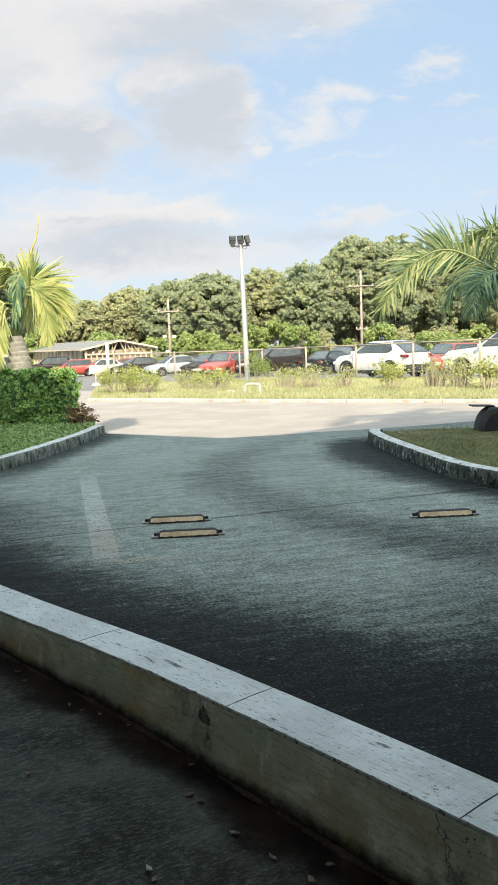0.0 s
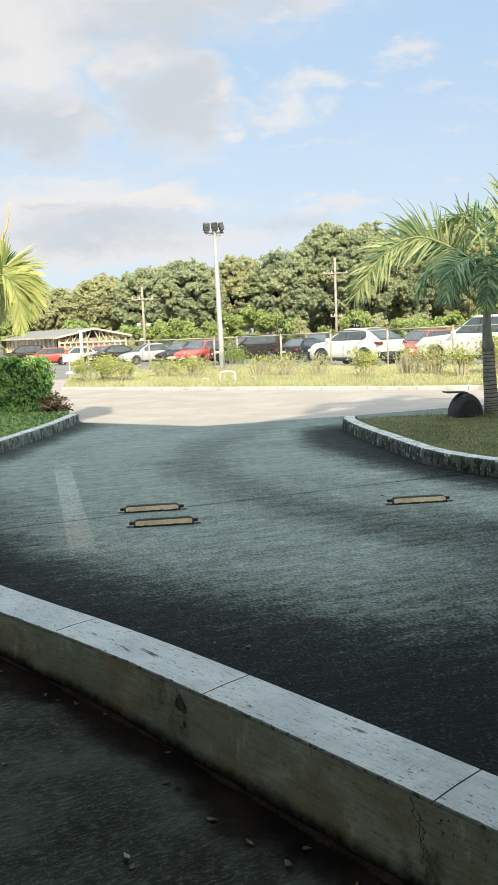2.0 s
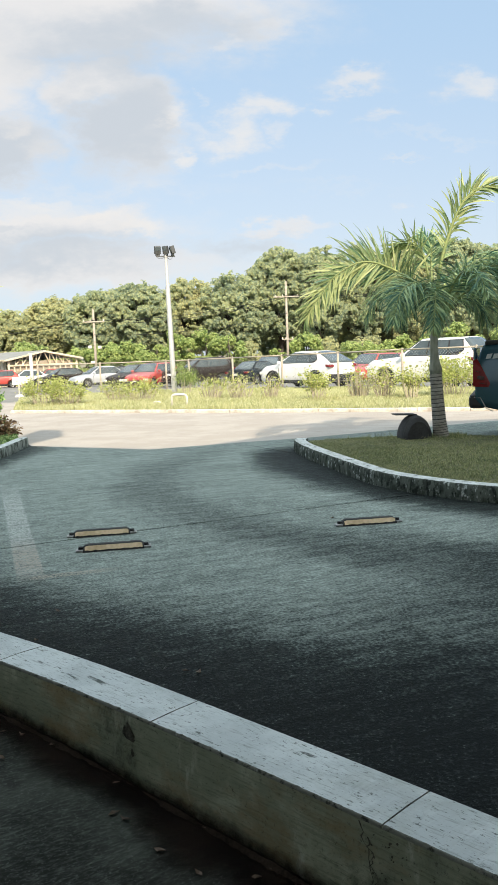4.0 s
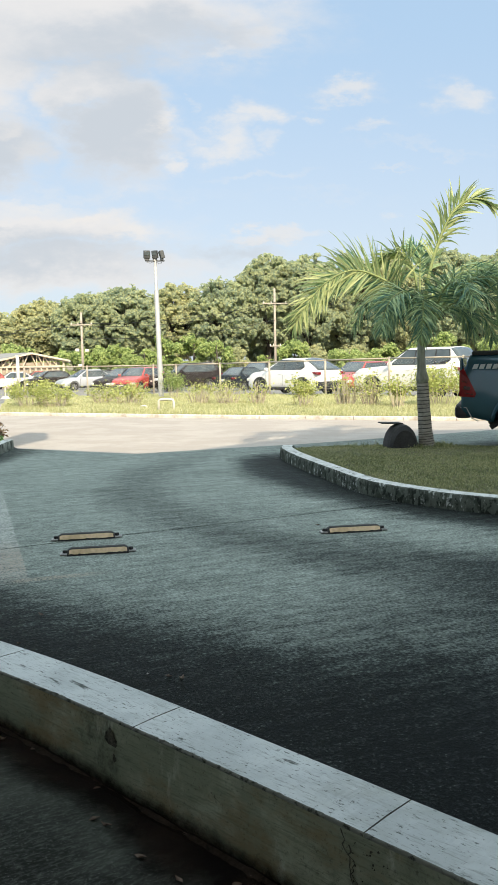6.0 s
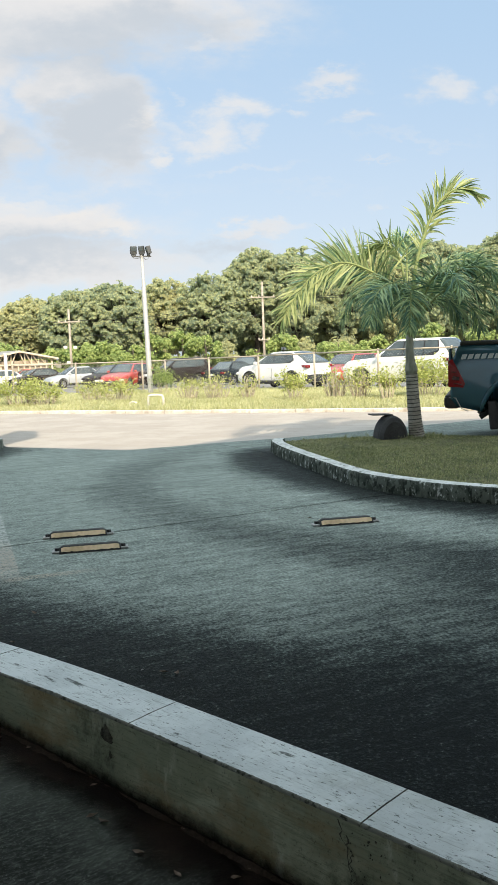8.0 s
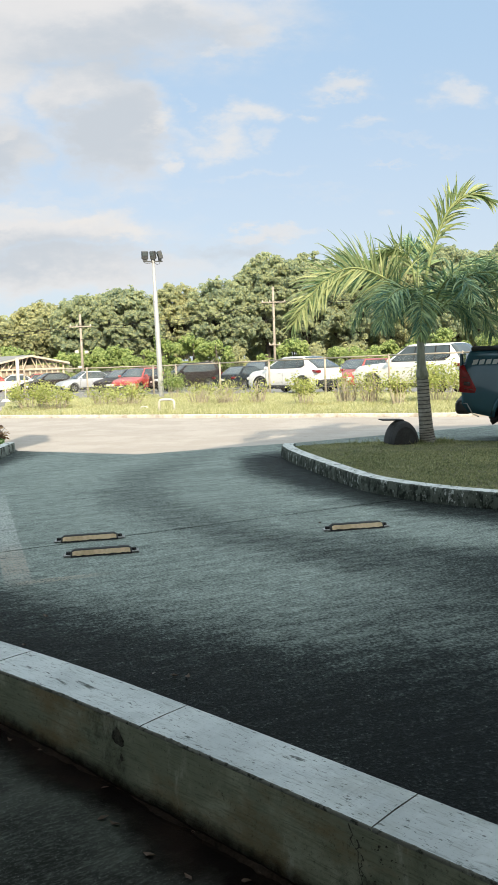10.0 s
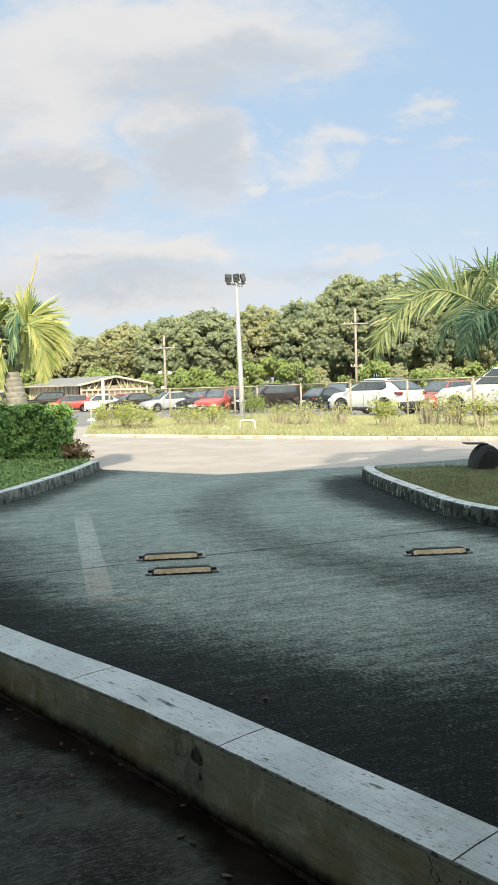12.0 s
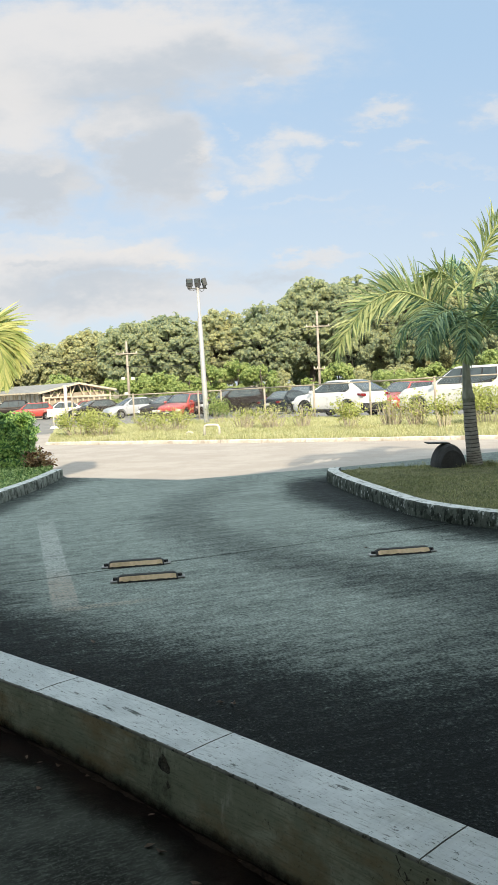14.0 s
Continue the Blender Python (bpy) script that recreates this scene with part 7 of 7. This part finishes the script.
    box(bm, (0.1, D - 1.0, he - 0.06), pose(-W / 2 + 0.12, D / 2 + 0.4, (he - 0.06) / 2), 0.01)
    part("side_wall", bm, M_SOFFIT, t)
    for i in range(1, 16):
        bm = bmesh.new()
        box(bm, (0.08, 0.11, he - 0.1), pose(-W / 2 - 0.02, D * i / 16, (he - 0.1) / 2), 0.005)
        part("side_stud", bm, M_TIMBER, t)
    # a white gatepost and a white board on a stand at the car park entrance
    t = thing("gate_post", pose(-10.4, 62, gz(0, 62)), "slim white post near the car park entrance", "post")
    bm = bmesh.new()
    tube(bm, [(0, 0, -0.05), (0, 0, 2.55)], 0.12, 10)
    part("shaft", bm, M_WHITEPIPE, t, smooth=True)
    bm = bmesh.new()
    box(bm, (0.28, 0.28, 0.06), pose(0, 0, 2.56), 0.02)
    part("cap", bm, M_WHITEPIPE, t)
    t = thing("sign_stand", pose(-7.6, 41.5, gz(0, 41.5)), "blank white board on a small round-footed stand", "sign")
    bm = bmesh.new()
    tube(bm, [(0, 0, 0.0), (0, 0, 0.95)], 0.03, 8)
    part("stem", bm, M_WHITEPIPE, t, smooth=True)
    bm = bmesh.new()
    bmesh.ops.create_cone(bm, cap_ends=True, segments=16, radius1=0.24, radius2=0.14, depth=0.12, matrix=Matrix.Translation((0, 0, 0.06)))
    part("foot", bm, M_WHITEPIPE, t)
    bm = bmesh.new()
    box(bm, (0.62, 0.04, 0.40), pose(0, 0, 0.78), 0.015)
    part("board", bm, M_WHITEPIPE, t)
    # a low building beyond the shed
    t = thing("low_building", pose(-31, 88, gz(0, 88), 0, 0, 20), "low cream building with a pale flat roof", "building")
    bm = bmesh.new()
    box(bm, (13, 6, 2.6), pose(0, 0, 1.3), 0.02)
    part("wall", bm, M_SOFFIT, t)
    bm = bmesh.new()
    box(bm, (13.8, 6.8, 0.25), pose(0, 0, 2.72), 0.03)
    part("roof", bm, M_ROOF, t)
    for i in range(5):
        bm = bmesh.new()
        box(bm, (1.5, 0.1, 1.1), pose(-5 + i * 2.5, -3.02, 1.5), 0.02)
        part("window", bm, M_TINT, t)


def half_barrel():
    t = thing("half_barrel", pose(3.61, 12.6, 0.115), "black half-round barrel lying on the grass by the palm", "barrel")
    bm = bmesh.new()
    n, m = 18, 8
    rows = []
    for i in range(n + 1):
        a = math.pi * i / n
        row = []
        for j in range(m + 1):
            b = -1 + 2 * j / m
            rr = 0.235 * (1 - 0.25 * b ** 4)
            row.append(bm.verts.new((-math.cos(a) * rr * 1.02, b * 0.26, math.sin(a) * rr * 1.5)))
        rows.append(row)
    for p, q in zip(rows, rows[1:]):
        for j in range(m):
            bm.faces.new((p[j], q[j], q[j + 1], p[j + 1]))
    bm.faces.new([r[0] for r in rows][::-1])
    bm.faces.new([r[-1] for r in rows])
    bmesh.ops.recalc_face_normals(bm, faces=bm.faces)
    part("shell", bm, M_RUBBER, t, smooth=False)
    bm = bmesh.new()
    box(bm, (0.34, 0.26, 0.016), pose(-0.14, 0.05, 0.362, 0, 2, 0), 0.006)
    part("board", bm, M_RUBBER, t, "flat dark board on top")


def litter():
    """Fallen leaves, and a few pale chips, on the drive and floor."""
    M_DEAD = mat("dead_leaf", (0.05, 0.038, 0.03), (0.24, 0.18, 0.14), 0.9, grain=40, blotch=9, vary=0.1)
    M_CHIP = mat("pale_chip", (0.3, 0.3, 0.28), (0.42, 0.42, 0.40), 0.8, grain=40, blotch=9)
    rng = random.Random(5)
    spots = [(-0.10, 3.95, 0.0, 0.02, M_CHIP), (0.0, 3.9, 0, 0.05, M_DEAD), (0.06, 3.87, 0, 0.06, M_DEAD), (-0.75, 5.0, 0, 0.05, M_DEAD), (-0.8, 4.5, 0, 0.03, M_DEAD), (1.35, 7.35, 0, 0.06, M_DEAD),
             (-0.26, 2.78, -0.058, 0.05, M_DEAD), (-0.22, 2.74, -0.045, 0.05, M_DEAD), (-0.35, 2.35, -0.045, 0.05, M_CHIP), (-0.33, 2.31, -0.045, 0.04, M_DEAD), (-0.10, 2.55, -0.045, 0.05, M_DEAD),
             (-0.72, 3.2, -0.045, 0.04, M_DEAD), (0.02, 2.42, -0.045, 0.04, M_DEAD), (-1.15, 3.85, -0.045, 0.05, M_DEAD), (-0.85, 2.9, -0.045, 0.04, M_DEAD), (0.13, 2.3, -0.045, 0.05, M_DEAD)]
    for _ in range(22):
        s = rng.uniform(0.05, 0.95)
        i = int(s * (len(NEAR_FRONT) - 1))
        x, y = NEAR_FRONT[i]
        d = rng.uniform(0.02, 0.12)
        spots.append((x - 0.74 * d, y - 0.67 * d, -0.045, rng.uniform(0.02, 0.045), M_DEAD))
    for x, y, z, size, m in spots:
        size *= 0.42
        bm = bmesh.new()
        a = rng.uniform(0, 360)
        o = [(-1, rng.uniform(-0.3, 0.3), rng.uniform(0.0, 1.3)), (-0.3, 0.45, rng.uniform(0.2, 1.0)), (0.4, 0.38, 0.3), (1, rng.uniform(-0.3, 0.3), rng.uniform(0.2, 1.5)), (0.35, -0.4, rng.uniform(0.1, 0.9)), (-0.35, -0.42, 0.4)]
        c = bm.verts.new((0, 0, 0.05 * size + 0.002))
        vs = [bm.verts.new((p * size, q * size, r * size * 0.7 + 0.002)) for p, q, r in o]
        for i in range(6):
            bm.faces.new((c, vs[i], vs[(i + 1) % 6]))
        r = bmesh.ops.extrude_face_region(bm, geom=list(bm.faces))
        for v in r["geom"]:
            if isinstance(v, bmesh.types.BMVert):
                v.co.z += 0.0015
        o = ob_from("fallen_leaf" if m is M_DEAD else "paint_chip", bm, m)
        o.matrix_world = pose(x, y, floor_z(x) if z < 0 else z, 0, 0, a)
        tagged(o, "dry brown fallen leaf lying on the concrete" if m is M_DEAD else "pale flake lying on the dark concrete", "leaf" if m is M_DEAD else "chip", "fallen leaves" if m is M_DEAD else "")


for ends in ((-0.975, 7.15, -0.38, 7.20), (-0.835, 6.585, -0.24, 6.635), (1.31, 7.02, 1.905, 7.06)):
    wheel_stop(*ends)
pickup_truck()
half_barrel()
lamp_post()
hoop(0.06, 23.6, 0.47, 0.37, "bent white pipe hoop standing on the verge")
hoop(-0.6, 25.0, 0.26, 0.13, "low bent pipe hoop half hidden in grass", 0.02)
fence()
parked_cars()
shed()
utility_pole(-7.0, 75, 5.8, [(4.72, 1.9)], "weathered concrete utility pole with a crossarm and pale boxes", True)
utility_pole(10.0, 75, 7.7, [(6.35, 2.2), (2.6, 1.0)], "weathered concrete utility pole with two crossarms")
cables()
litter()
